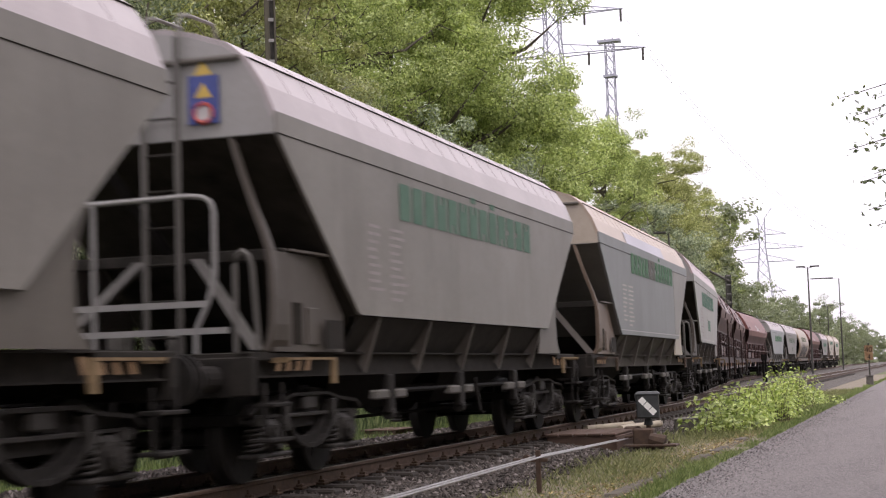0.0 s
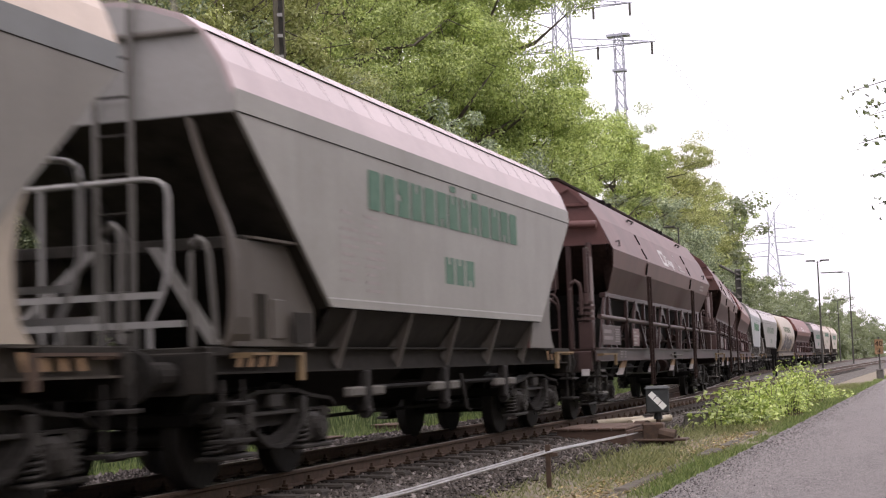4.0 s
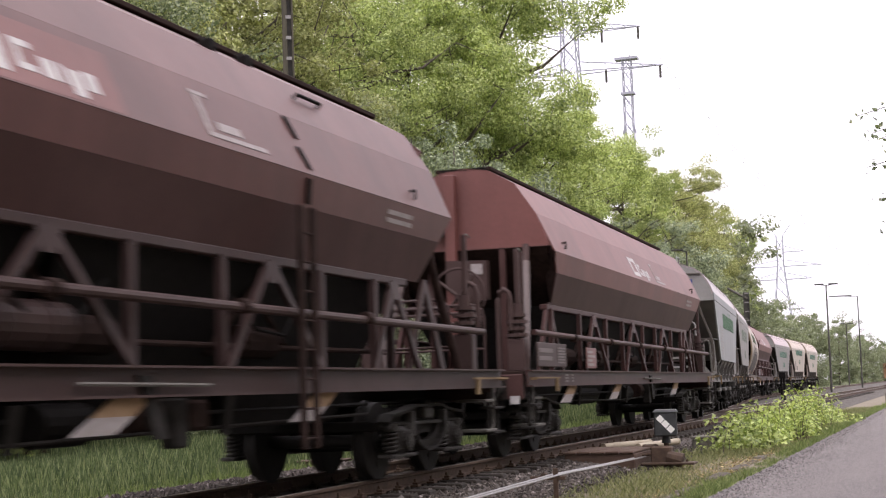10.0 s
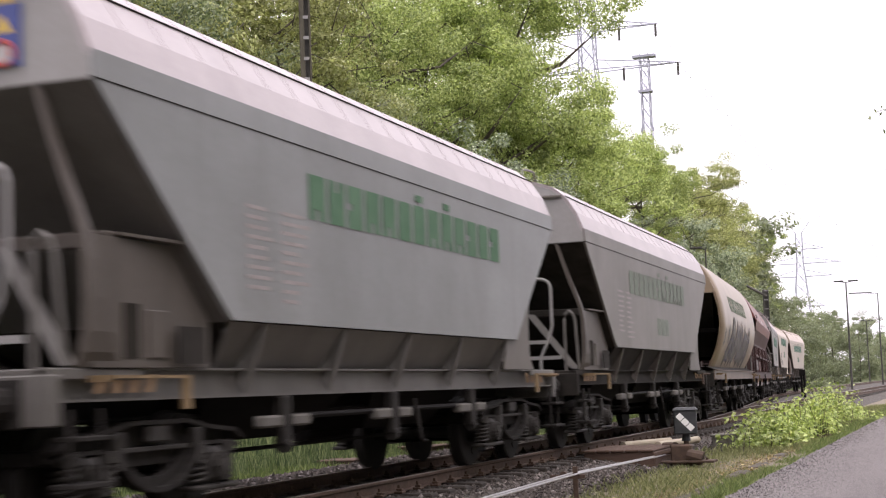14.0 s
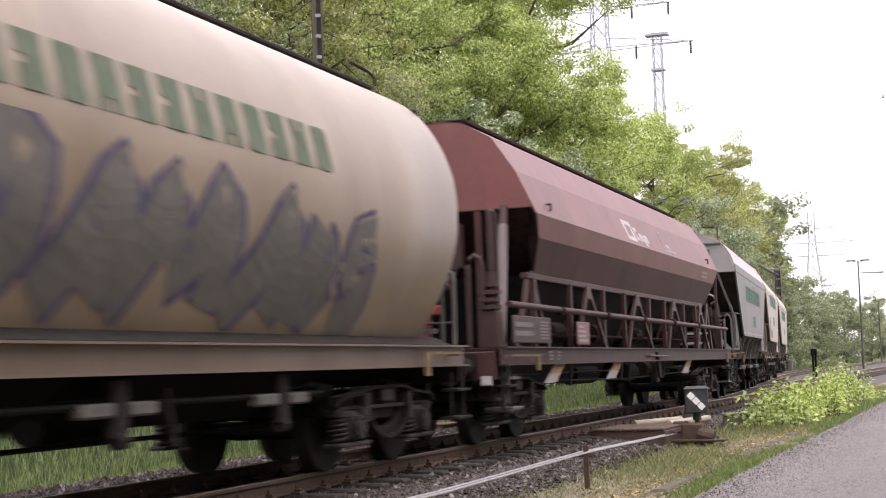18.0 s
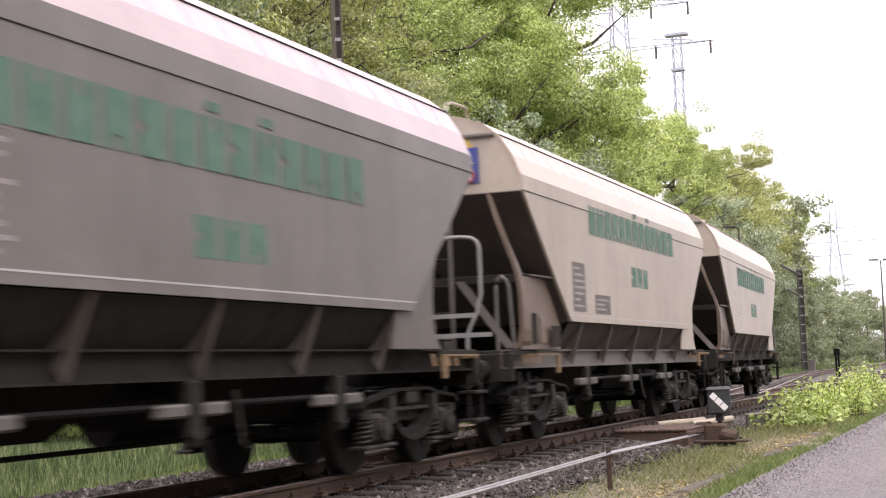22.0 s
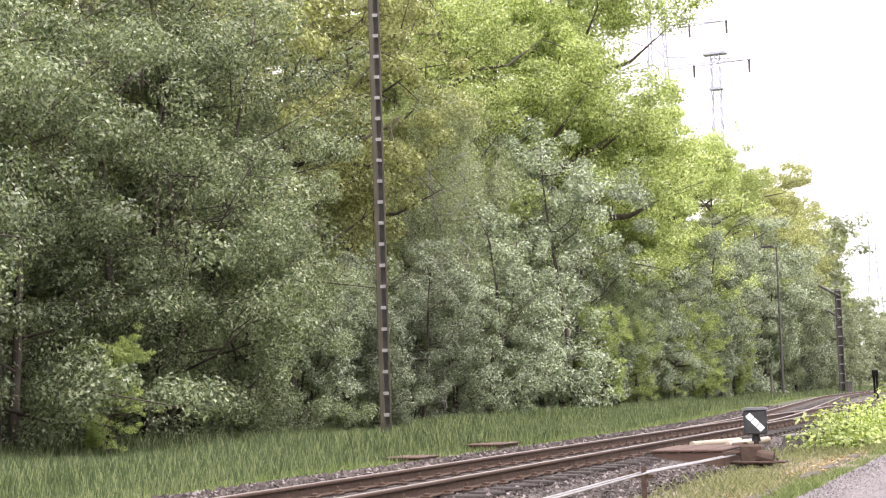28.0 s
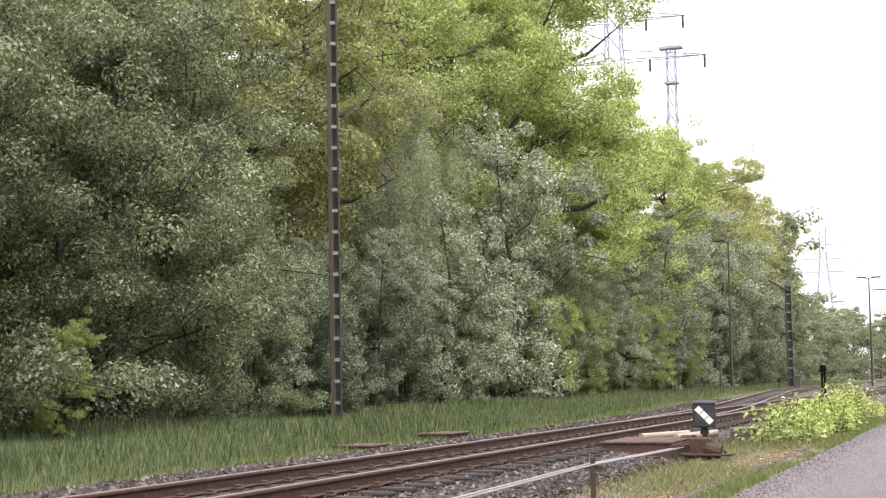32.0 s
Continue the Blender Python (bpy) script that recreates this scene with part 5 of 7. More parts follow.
def _channel(bm, s, x, y0, y1, z0, z1):
    """A solebar of channel section with its flanges outward."""
    t, a, b, c = 0.02, x - 0.02, x, x + 0.075
    pts = [(a, z0), (c, z0), (c, z0 + t), (b, z0 + t), (b, z1 - t), (c, z1 - t), (c, z1), (a, z1)]
    bm_prism(bm, [(s * u, v) for u, v in pts], y0, y1)


def _handle(bm, s, e, half):
    """The bent flat-iron handle at the wagon's corner."""
    y = e * (half - 1.15)
    x = s * 1.44
    bm_box(bm, x - 0.02, x + 0.02, min(y - e * 1.1, y), max(y - e * 1.1, y), 1.203, 1.227)
    bm_box(bm, x - 0.02, x + 0.02, y - e * 1.1 - 0.05, y - e * 1.1 + 0.05, 0.96, 1.227)
    bm_box(bm, min(x, x - s * 0.2), max(x, x - s * 0.2), y - 0.02, y + 0.02, 1.18, 1.23)


def _stripes(bm, s, e, half, x):
    """Slanted warning stripes on the solebar behind the handle."""
    for k in range(4):
        y = e * (half - 1.25 - 0.24 * k)
        bm_plate(bm, [(s * x, y, 1.10), (s * x, y - e * 0.10, 1.10), (s * x, y - e * 0.16, 1.24), (s * x, y - e * 0.06, 1.24)], 0.006)


def brake_gear(w, half, boxes, rng):
    """What hangs under the middle of the wagon: rods, an air tank, valves and their shaded plates."""
    part("air_tank", bar([(-0.55, -half + 8.6, 0.66), (-0.55, -half + 8.65, 0.66), (-0.55, -half + 9.95, 0.66), (-0.55, -half + 10.0, 0.66)], 0.2, 14), NEAR_BLACK, w)
    part("brake_pipe", bar([(0.62, -half + 0.9, 0.88), (0.62, half - 0.9, 0.88)], 0.022, 6), NEAR_BLACK, w)
    part("brake_rod", bar([(0.2, -half + 3.6, 0.5), (0.2, half - 3.6, 0.5)], 0.025, 6), NEAR_BLACK, w)
    for y, h in boxes:
        p = part("latch_bracket", soft(1.16, 1.27, y - 0.10, y + 0.10, 0.58, 1.04, r=0.02), BOGIE_STEEL, w)
        part("latch_foot", bar([(1.22, y - 0.06, 0.58), (1.22, y + 0.06, 0.58)], 0.075, 10), BOGIE_STEEL, p)
        part("latch_weight", soft(1.18, 1.29, y - 0.56, y - 0.13, 0.75, 0.86, r=0.02), PALE_STEP, w, "pale latch plate")
        part("latch_weight", soft(1.18, 1.28, y + 0.13, y + 0.50, 0.75, 0.86, r=0.02), PALE_STEP, w, "pale latch plate")
    part("shaft", bar([(1.2, -half + 4.6, 0.84), (1.2, half - 4.6, 0.84)], 0.03, 8), NEAR_BLACK, w)
    part("drop_lever", bar([(1.25, -half + 7.9, 0.95), (1.3, -half + 7.95, 0.5), (1.3, -half + 8.1, 0.46)], 0.022, 6), BOGIE_STEEL, w)


# ---- covered brown wagons ----
SHELL = [(1.20, 2.36), (1.39, 2.865), (1.46, 3.185), (1.18, 3.80), (0.84, 4.30), (0.42, 4.54), (0.0, 4.60)]


def band(bm, p, q, y0, y1, s, thick=0.02, d0=0.0, d1=0.0):
    """A sheet of the shell between two points of its outline."""
    bm_plate(bm, [(s * p[0], y0 + d0, p[1]), (s * q[0], y0 + d1, q[1]), (s * q[0], y1 - d1, q[1]), (s * p[0], y1 - d0, p[1])], thick)


def covered_wagon(label, paint, ladders, seed, logo=0.0):
    """A long covered hopper wagon: a facetted shell over a truss, with open platforms at both ends."""
    rng = random.Random(seed)
    frame_paint = FRAME_BROWN if paint is PAINT_BROWN else FRAME_UNDERSHADE_RED
    truss = TRUSS_BROWN if paint is PAINT_BROWN else FRAME_UNDERSHADE_RED
    w = empty("covered_wagon", label, "goods wagon", "wagons of the goods train")
    half = COVERED_L / 2
    L = lambda y: y - half
    y0, y1 = L(2.20), L(18.55)
    names = ("shell_underside", "shell_lower_band", "shell_middle_band", "shell_upper_band", "roof_slope", "roof_top")
    inset = (0.70, 0.38, 0.06, 0.0, 0.0, 0.0, 0.0)
    for s in (-1, 1):
        for k, nm in enumerate(names):
            bm = bmesh.new()
            band(bm, SHELL[k], SHELL[k + 1], y0, y1, s, 0.02, inset[k], inset[k + 1])
            # the underside takes the darker frame colour, its shade put into the paint
            part(nm, bm, FRAME_UNDERSHADE_RED if k == 0 else paint, w)
        part("shell_seam", bar([(s * 1.462, y0 + 0.06, 3.185), (s * 1.462, y1 - 0.06, 3.185)], 0.008, 5), UNDER_BROWN, w)
        part("roof_walk_edge", soft(*sorted((s * 0.40, s * 0.47)), y0 - 0.02, y1 + 0.02, 4.555, 4.615, r=0.01), UNDER_BROWN, w)
        part("solebar", build(_channel, s, 1.36, L(0.65), L(20.8), 1.05, 1.30), frame_paint, w)
        part("long_pipe", bar([(s * 1.40, L(0.95), 1.865), (s * 1.40, L(19.9), 1.80)], 0.045, 10), frame_paint, w, "long brown operating pipe")
        for y in (3.6, 6.6, 9.6, 12.6, 15.6):
            part("pipe_collar", bar([(s * 1.40, L(y), 1.835), (s * 1.40, L(y + 0.16), 1.835)], 0.07, 10), UNDER_BROWN, w)
        part("top_chord", soft(*sorted((s * 1.12, s * 1.24)), L(2.5), L(17.4), 2.28, 2.37), truss, w)
        for py, ya, yb in ((6.0, 5.0, 6.95), (9.87, 8.75, 10.95), (13.6, 12.6, 14.65), (16.9, 16.15, 17.6)):
            for foot in (ya, yb):
                part("truss_diagonal", plate([(s * 1.24, L(py - 0.06), 2.32), (s * 1.24, L(py + 0.06), 2.32), (s * 1.30, L(foot + 0.06), 1.30), (s * 1.30, L(foot - 0.06), 1.30)], 0.05), truss, w)
            part("truss_gusset", plate([(s * 1.262, L(py - 0.17), 2.30), (s * 1.262, L(py + 0.17), 2.30), (s * 1.275, L(py + 0.10), 2.10), (s * 1.275, L(py - 0.10), 2.10)], 0.014), truss, w)
        for py in (2.75, 4.84, 7.12, 8.77, 11.03, 12.6, 14.8, 16.3):
            part("truss_post", boxed(*sorted((s * 1.20, s * 1.27)), L(py) - 0.05, L(py) + 0.05, 1.29, 2.30), truss, w)
        # data boards
        board = part("data_board", soft(*sorted((s * 1.40, s * 1.42)), L(1.05), L(2.98), 1.35, 1.72), FRAME_BROWN, w, "brown data board with pale unreadable lettering")
        bm = bmesh.new()
        x0 = s * 1.422 if s > 0 else -1.427
        slats(bm, x0, L(1.13), L(2.1), 1.42, 1.66, 2, 0.005, rng, (0.8, 1.0))
        slats(bm, x0, L(2.35), L(2.9), 1.40, 1.67, 6, 0.005, rng, (0.85, 1.0))
        part("lettering", bm, STRUT_PALE, board)
        board = part("data_board", soft(*sorted((s * 1.38, s * 1.40)), L(4.60), L(5.42), 1.34, 1.70), paint, w, "small brown board with white unreadable lettering")
        bm = bmesh.new()
        slats(bm, s * 1.402 if s > 0 else -1.407, L(4.68), L(5.32), 1.37, 1.66, 4, 0.005, rng)
        part("lettering", bm, PALE_MARK, board)
        bm = bmesh.new()
        slats(bm, s * 1.437 if s > 0 else -1.442, L(2.75), L(3.05), 1.10, 1.25, 3, 0.005, rng)
        slats(bm, s * 1.437 if s > 0 else -1.442, L(3.2), L(3.45), 1.10, 1.25, 3, 0.005, rng)
        tagged(part("solebar_lettering", bm, STRUT_PALE, w), kind="stuff")
        # marks on the shell: a white square, bars and an angle, on the tilted upper band
        a, b = Vector((1.46, 0, 3.185)), Vector((1.18, 0, 3.80))
        up = (b - a).normalized()
        def on_band(ya, yb, u0, u1):
            p, q = a + up * (u0 + 0.09), a + up * (u1 + 0.09)
            o = 0.014
            part("mark_bar", plate([(s * (p.x + o), L(ya), p.z), (s * (p.x + o), L(yb), p.z), (s * (q.x + o), L(yb), q.z), (s * (q.x + o), L(ya), q.z)], 0.006), PALE_MARK if ya > 11.5 else WHITE_MARK, w)

        for ya, yb, u0, u1 in () if s < 0 else ((9.40, 9.55, 0.0, 0.42), (9.98, 10.13, 0.0, 0.42), (9.55, 9.98, 0.0, 0.09), (9.55, 9.98, 0.33, 0.42), (10.26, 10.34, 0.06, 0.32), (10.34, 10.50, 0.06, 0.12), (10.34, 10.50, 0.26, 0.32),
                                (10.58, 10.74, 0.05, 0.22), (10.79, 10.86, 0.05, 0.22), (10.92, 11.08, -0.03, 0.20), (11.13, 11.30, 0.05, 0.22), (12.06, 12.14, 0.04, 0.42), (12.0, 12.30, 0.42, 0.46), (12.06, 13.2, 0.0, 0.05), (12.3, 12.75, 0.09, 0.18)):
            d = logo if ya < 11.5 else 0.0
            on_band(ya + d, yb + d, u0, u1)
        if seed == 6 and s > 0:
            p, q = a + up * 0.02, a + up * 0.58
            part("repainted_patch", plate([(p.x + 0.011, L(7.85), p.z), (p.x + 0.011, L(10.65), p.z), (q.x + 0.011, L(10.65), q.z), (q.x + 0.011, L(7.85), q.z)], 0.004), PAINT_RED, w, "repainted reddish patch")
        small = bmesh.new()
        for r in range(2):
            z = 3.08 - r * 0.09
            x = 1.46 - (3.185 - z) / 0.32 * 0.07 + 0.014
            bm_plate(small, [(s * x, L(16.3), z), (s * x, L(17.1), z), (s * (x - 0.011), L(17.1), z - 0.05), (s * (x - 0.011), L(16.3), z - 0.05)], 0.006)
        part("stencilled_data", small, PALE_MARK, w)
        for y in (3.1, 17.2):
            part("lifting_eye", bar([(s * 1.37, L(y), 3.38), (s * 1.45, L(y), 3.40), (s * 1.45, L(y), 3.30), (s * 1.41, L(y), 3.28)], 0.018, 6), NEAR_BLACK, w)
        # striped props under the solebar
        for y in (3.62, 7.55, 10.85, 14.6) if ladders else (3.62, 7.55, 14.6):
            prop = part("striped_prop", plate([(s * 1.36, L(y - 0.30), 1.05), (s * 1.36, L(y + 0.28), 1.05), (s * 1.36, L(y - 0.0), 0.912), (s * 1.36, L(y - 0.58), 0.912)], 0.03), ORANGE_STRIPE, w, "worn orange and white striped prop")
            part("white_foot", plate([(s * 1.36, L(y - 0.58), 0.912), (s * 1.36, L(y - 0.0), 0.912), (s * 1.36, L(y - 0.29), 0.78), (s * 1.36, L(y - 0.87), 0.78)], 0.03), PALE_MARK, prop)
        if ladders:
            for y in (6.32, 13.85):
                lad = part("side_ladder", build(_side_ladder, s, L(y)), UNDER_BROWN, w)
                for z in np.arange(0.62, 2.75, 0.28):
                    part("rung", bar([(s * 1.52, L(y) - 0.15, z), (s * 1.52, L(y) + 0.15, z)], 0.013, 6), UNDER_BROWN, lad)
                for x0, z0, x1, z1 in ((1.402, 2.90, 1.455, 3.14), (1.432, 3.24, 1.334, 3.46), (1.288, 3.56, 1.19, 3.78)):
                    part("shell_step", plate([(s * (x0 + 0.02), L(y) + 0.24, z0), (s * (x0 + 0.02), L(y) + 0.31, z0), (s * (x1 + 0.02), L(y) + 0.24, z1), (s * (x1 + 0.02), L(y) + 0.17, z1)], 0.03), NEAR_BLACK, w)
            for y in (6.9, 14.8):
                part("roof_grip", bar([(s * 0.97, L(y), 4.10), (s * 1.03, L(y), 4.15), (s * 1.03, L(y + 0.6), 4.15), (s * 0.97, L(y + 0.6), 4.10)], 0.02, 6), NEAR_BLACK, w)
            for y in (5.6, 6.4, 13.4, 14.2):
                part("roof_hinge", soft(*sorted((s * 0.60, s * 0.74)), L(y), L(y + 0.16), 4.36, 4.50, r=0.02), NEAR_BLACK, w)
    part("roof_walkway", boxed(-0.40, 0.40, y0, y1, 4.57, 4.61), NEAR_BLACK, w)
    # near-black funnels, and the gear inside the truss
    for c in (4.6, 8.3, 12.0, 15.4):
        part("discharge_funnel", build(dark_funnel, L(c) - 1.74, L(c) + 1.86, 0.72, 2.36, 1.16, 0.45, 0.35), NEAR_BLACK, w)
    for c in (5.9, 9.9, 13.6):
        part("gate_lever", bar([(1.02, L(c - 0.9), 1.42), (1.04, L(c), 2.05), (1.02, L(c + 0.8), 1.50)], 0.03, 7), UNDER_BROWN, w)
        part("gate_hose", bar([(1.12, L(c - 0.6), 1.95), (1.14, L(c - 0.1), 1.66), (1.14, L(c + 0.5), 1.62), (1.10, L(c + 1.0), 1.98)], 0.018, 6), NEAR_BLACK, w)
    if ladders:
        tank = part("air_reservoir", bar([(0.98, L(9.25), 1.60), (0.98, L(9.33), 1.60), (0.98, L(10.32), 1.60), (0.98, L(10.40), 1.60)], 0.19, 18), frame_paint, w)
        for y in (9.5, 10.1):
            part("tank_band", bar([(0.98, L(y), 1.60), (0.98, L(y + 0.05), 1.60)], 0.20, 18), truss, tank)
    part("gate_shaft", bar([(1.06, L(3.0), 1.50), (1.06, L(17.0), 1.50)], 0.028, 8), UNDER_BROWN, w)
    part("centre_sill", boxed(-0.3, 0.3, L(0.7), L(20.7), 0.88, 1.25), NEAR_BLACK, w)
    for y in (4.4, 7.2, 10.4, 13.4):
        part("actuator", bar([(0.95, L(y), 1.55), (0.95, L(y + 0.7), 1.55)], 0.16, 12), UNDER_BROWN, w)
    for e, ye, face in ((-1, 2.20, L(2.20)), (1, 18.55, L(18.55))):
        outline = [(1.40, 3.28)] + SHELL[3:] + [(-x, z) for x, z in reversed(SHELL[3:-1])] + [(-1.40, 3.28)]
        bm = bmesh.new()
        a = [bm.verts.new((x, face, z)) for x, z in outline]
        b = [bm.verts.new((x, face - e * 0.03, z)) for x, z in outline]
        bm.faces.new(a)
        bm.faces.new(list(reversed(b)))
        for i in range(len(a)):
            bm.faces.new((a[i], b[i], b[(i + 1) % len(a)], a[(i + 1) % len(a)]))
        part("end_sheet", bm, paint, w)
        # sheets under the end get a darker brown that carries their shade
        part("end_slope", plate([(-1.34, face, 3.28), (1.34, face, 3.28), (1.2, face - e * 1.2, 2.36), (-1.2, face - e * 1.2, 2.36)], 0.02), UNDER_BROWN, w)
        for sx in (-1, 1):
            part("end_cheek", plate([(sx * 1.41, face, 3.28), (sx * 1.385, face - e * 0.38, 2.865), (sx * 1.20, face - e * 0.70, 2.36), (sx * 1.18, face - e * 0.5, 3.0)], 0.02), UNDER_BROWN, w)
        out = face + e * 0.06
        part("end_post", soft(-0.30, -0.12, *sorted((face + e * 0.02, face + e * 0.16)), 1.28, 4.5), paint, w)
        part("end_stiffener", soft(*((0.1, 1.05) if paint is PAINT_BROWN else (-1.05, -0.32)), *sorted((face, face + e * 0.06)), 4.02, 4.08), paint, w)
        for sx in (-1, 1) if paint is PAINT_BROWN else (-1,):
            part("end_rib", plate([(sx * 0.12, out, 4.12), (sx * 0.12, out, 4.18), (sx * 0.66, out, 4.42), (sx * 0.66, out, 4.36)], 0.05), paint, w)
            part("end_rib", plate([(sx * 0.66, out, 4.42), (sx * 0.66, out, 4.36), (sx * 1.0, out, 4.02), (sx * 1.06, out, 4.08)], 0.05), paint, w)
        if e < 0 or seed % 2:
            side = -1 if paint is PAINT_RED else 1
            part("cross_pipe", bar([(0.10 if side > 0 else -0.42, face + e * 0.14, 3.69), (1.20 * side, face + e * 0.14, 3.65)], 0.078, 14), paint, w)
            part("pipe_joint", soft(*((-0.08, 0.12) if side > 0 else (-0.52, -0.34)), *sorted((face + e * 0.04, face + e * 0.26)), 3.50, 3.78), UNDER_BROWN, w)
        for sx in (-1, 1):
            part("end_strut", bar([(sx * 1.0, face - e * 0.02, 3.30), (sx * 1.02, face + e * 0.12, 3.02)], 0.062, 10), FRAME_BROWN, w)
            part("strut_sleeve", bar([(sx * 1.02, face + e * 0.12, 3.02), (sx * 1.17, face + e * 0.92, 1.30)], 0.070 if e < 0 else 0.055, 10), STRUT_PALE if e < 0 else UNDER_BROWN, w)
            part("end_strut", soft(sx * 0.60 - 0.05, sx * 0.60 + 0.05, *sorted((face - e * 0.1, face)), 1.3, 3.3), truss, w)
            part("inner_brace", plate([(sx * 1.20, face - e * 0.50, 2.36), (sx * 1.20, face - e * 0.36, 2.36), (sx * 1.20, face + e * 0.27, 1.30), (sx * 1.20, face + e * 0.10, 1.30)], 0.05), truss, w)
            part("inner_brace", plate([(sx * 1.22, face - e * 0.42, 2.40), (sx * 1.22, face - e * 0.54, 2.40), (sx * 1.26, face - e * 1.25, 1.30), (sx * 1.26, face - e * 1.12, 1.30)], 0.04), FRAME_BROWN, w)
            yc = face + e * 1.30
            col = part("corner_column", soft(sx * 1.16 - 0.13, sx * 1.16 + 0.13, yc - 0.12, yc + 0.12, 1.28, 1.78, r=0.02), FRAME_BROWN, w)
            for k, z in enumerate((1.80, 1.90, 2.00, 2.10)):
                part("flange", bar([(sx * 1.16, yc, z), (sx * 1.16, yc, z + 0.05)], 0.16 - 0.02 * (k % 2), 14), FRAME_BROWN, col)
            part("column_neck", bar([(sx * 1.16, yc, 1.78), (sx * 1.16, yc, 2.30)], 0.085, 12), FRAME_BROWN, col)
            part("thin_post", soft(sx * 1.18 - 0.035, sx * 1.18 + 0.035, yc - 0.03, yc + 0.03, 2.30, 3.12, r=0.012), FRAME_BROWN, col)
            if e < 0:
                part("thin_post", soft(sx * 1.18 - 0.03, sx * 1.18 + 0.03, yc + 0.24, yc + 0.29, 1.78, 3.10, r=0.012), FRAME_BROWN, col)
            part("post_hook", bar([(sx * 1.20, yc - 0.02, 3.12), (sx * 1.20, yc + 0.10, 3.135), (sx * 1.20, yc + 0.22, 3.10)], 0.013, 6), PALE_STEP, col)
            part("end_handle", build(_covered_handle, sx, e, half), YELLOW_STEEL, w, "worn yellow shunter's handrail")
        rail = bmesh.new()
        yr = e * (half - 0.78)
        for z in (2.28, 2.16):
            bm_tube(rail, [(-1.1, yr, z), (0.46, yr, z + 0.03), (0.58, yr, z + 0.01), (0.65, yr, z - 0.06), (0.68, yr, z - 0.18), (0.68, yr, 1.30)], 0.022, 8)
        bm_tube(rail, [(-1.1, yr, 2.28), (-1.1, yr, 1.3)], 0.022, 8)
        bm_tube(rail, [(-1.1, yr, 1.62), (0.68, yr, 1.64)], 0.018, 8)
        part("platform_railing", rail, FRAME_BROWN, w)
        part("grab_loop", bar([(0.90, yr, 1.3), (0.90, yr, 2.36), (0.93, yr, 2.47), (1.00, yr, 2.52), (1.07, yr, 2.47), (1.10, yr, 2.36), (1.10, yr, 1.9)], 0.036, 10), FRAME_BROWN, w)
        part("end_platform", soft(-1.3, 1.3, *sorted((e * (half - 0.64), face - e * 0.4)), 1.22, 1.29, r=0.01), UNDER_BROWN, w)
        part("platform_step", soft(0.95, 1.38, *sorted((e * (half - 1.0), e * (half - 1.45))), 0.86, 0.90, r=0.008), PALE_STEP, w)
        part("platform_step", soft(1.0, 1.40, *sorted((e * (half - 1.0), e * (half - 1.5))), 0.46, 0.50, r=0.008), PALE_STEP, w)
        part("step_hanger", bar([(1.34, e * (half - 1.0), 1.2), (1.34, e * (half - 1.0), 0.55), (1.34, e * (half - 1.1), 0.48), (1.34, e * (half - 1.5), 0.48)], 0.022, 6), PALE_STEP, w)
        part("lamp_bracket_plate", boxed(1.10, 1.24, *sorted((e * (half - 0.60), e * (half - 0.57))), 0.80, 0.92), WHITE_MARK, w, "small white plate")
    # the hand brake wheel at the leading end
    e, face = -1, L(2.20)
    yw = face - 0.55
    wheel = part("brake_wheel", bar([(0.02 + 0.44 * math.cos(a), yw, 2.50 + 0.44 * math.sin(a)) for a in np.linspace(0, 2 * math.pi, 33)], 0.020, 7), FRAME_BROWN, w, "brown hand brake wheel")
    for k in range(4):
        a = 0.9 + k * math.pi / 2
        part("spoke", bar([(0.02, yw, 2.50), (0.02 + 0.44 * math.cos(a), yw, 2.50 + 0.44 * math.sin(a))], 0.026, 6), STRUT_PALE if k == 3 else FRAME_BROWN, wheel)
    part("brake_column", bar([(0.02, face, 2.50), (0.02, yw - 0.03, 2.50)], 0.05, 8), FRAME_BROWN, w)
    cabinet = part("end_cabinet", plate([(-0.28, face - 0.12, 3.10), (0.40, face - 0.12, 3.08), (0.40, face - 0.12, 2.46), (0.10, face - 0.12, 2.40), (-0.28, face - 0.12, 2.66)], 0.18), FRAME_BROWN, w)
    part("notice", boxed(0.14, 0.33, face - 0.216, face - 0.212, 2.86, 3.03), PALE_MARK, cabinet, "small pale notice")
    part("lamp_bracket_box", soft(0.02, 0.20, face - 0.55, face - 0.42, 1.78, 1.92, r=0.02), RED_TAG, w, "dull red tag")
    # underneath
    part("air_tank", bar([(0.45, L(7.6), 0.86), (0.45, L(9.2), 0.86)], 0.18, 14), NEAR_BLACK, w)
    part("air_tank", bar([(0.85, L(10.2), 0.86), (0.85, L(10.9), 0.86)], 0.17, 16), NEAR_BLACK, w)
    part("brake_pipe", bar([(0.7, L(0.9), 0.9), (0.7, L(20.5), 0.9)], 0.022, 6), NEAR_BLACK, w)
    part("valve_lever", plate([(1.37, L(10.9), 1.22), (1.37, L(11.1), 1.22), (1.37, L(11.35), 0.72), (1.37, L(11.15), 0.72)], 0.05), BOGIE_STEEL, w)
    part("lever_bar", bar([(1.42, L(10.0), 1.16), (1.42, L(12.0), 1.14)], 0.018, 6), PALE_STEP, w)
    part("latch_bracket", soft(1.05, 1.2, L(11.8), L(12.05), 0.62, 1.04, r=0.02), BOGIE_STEEL, w)
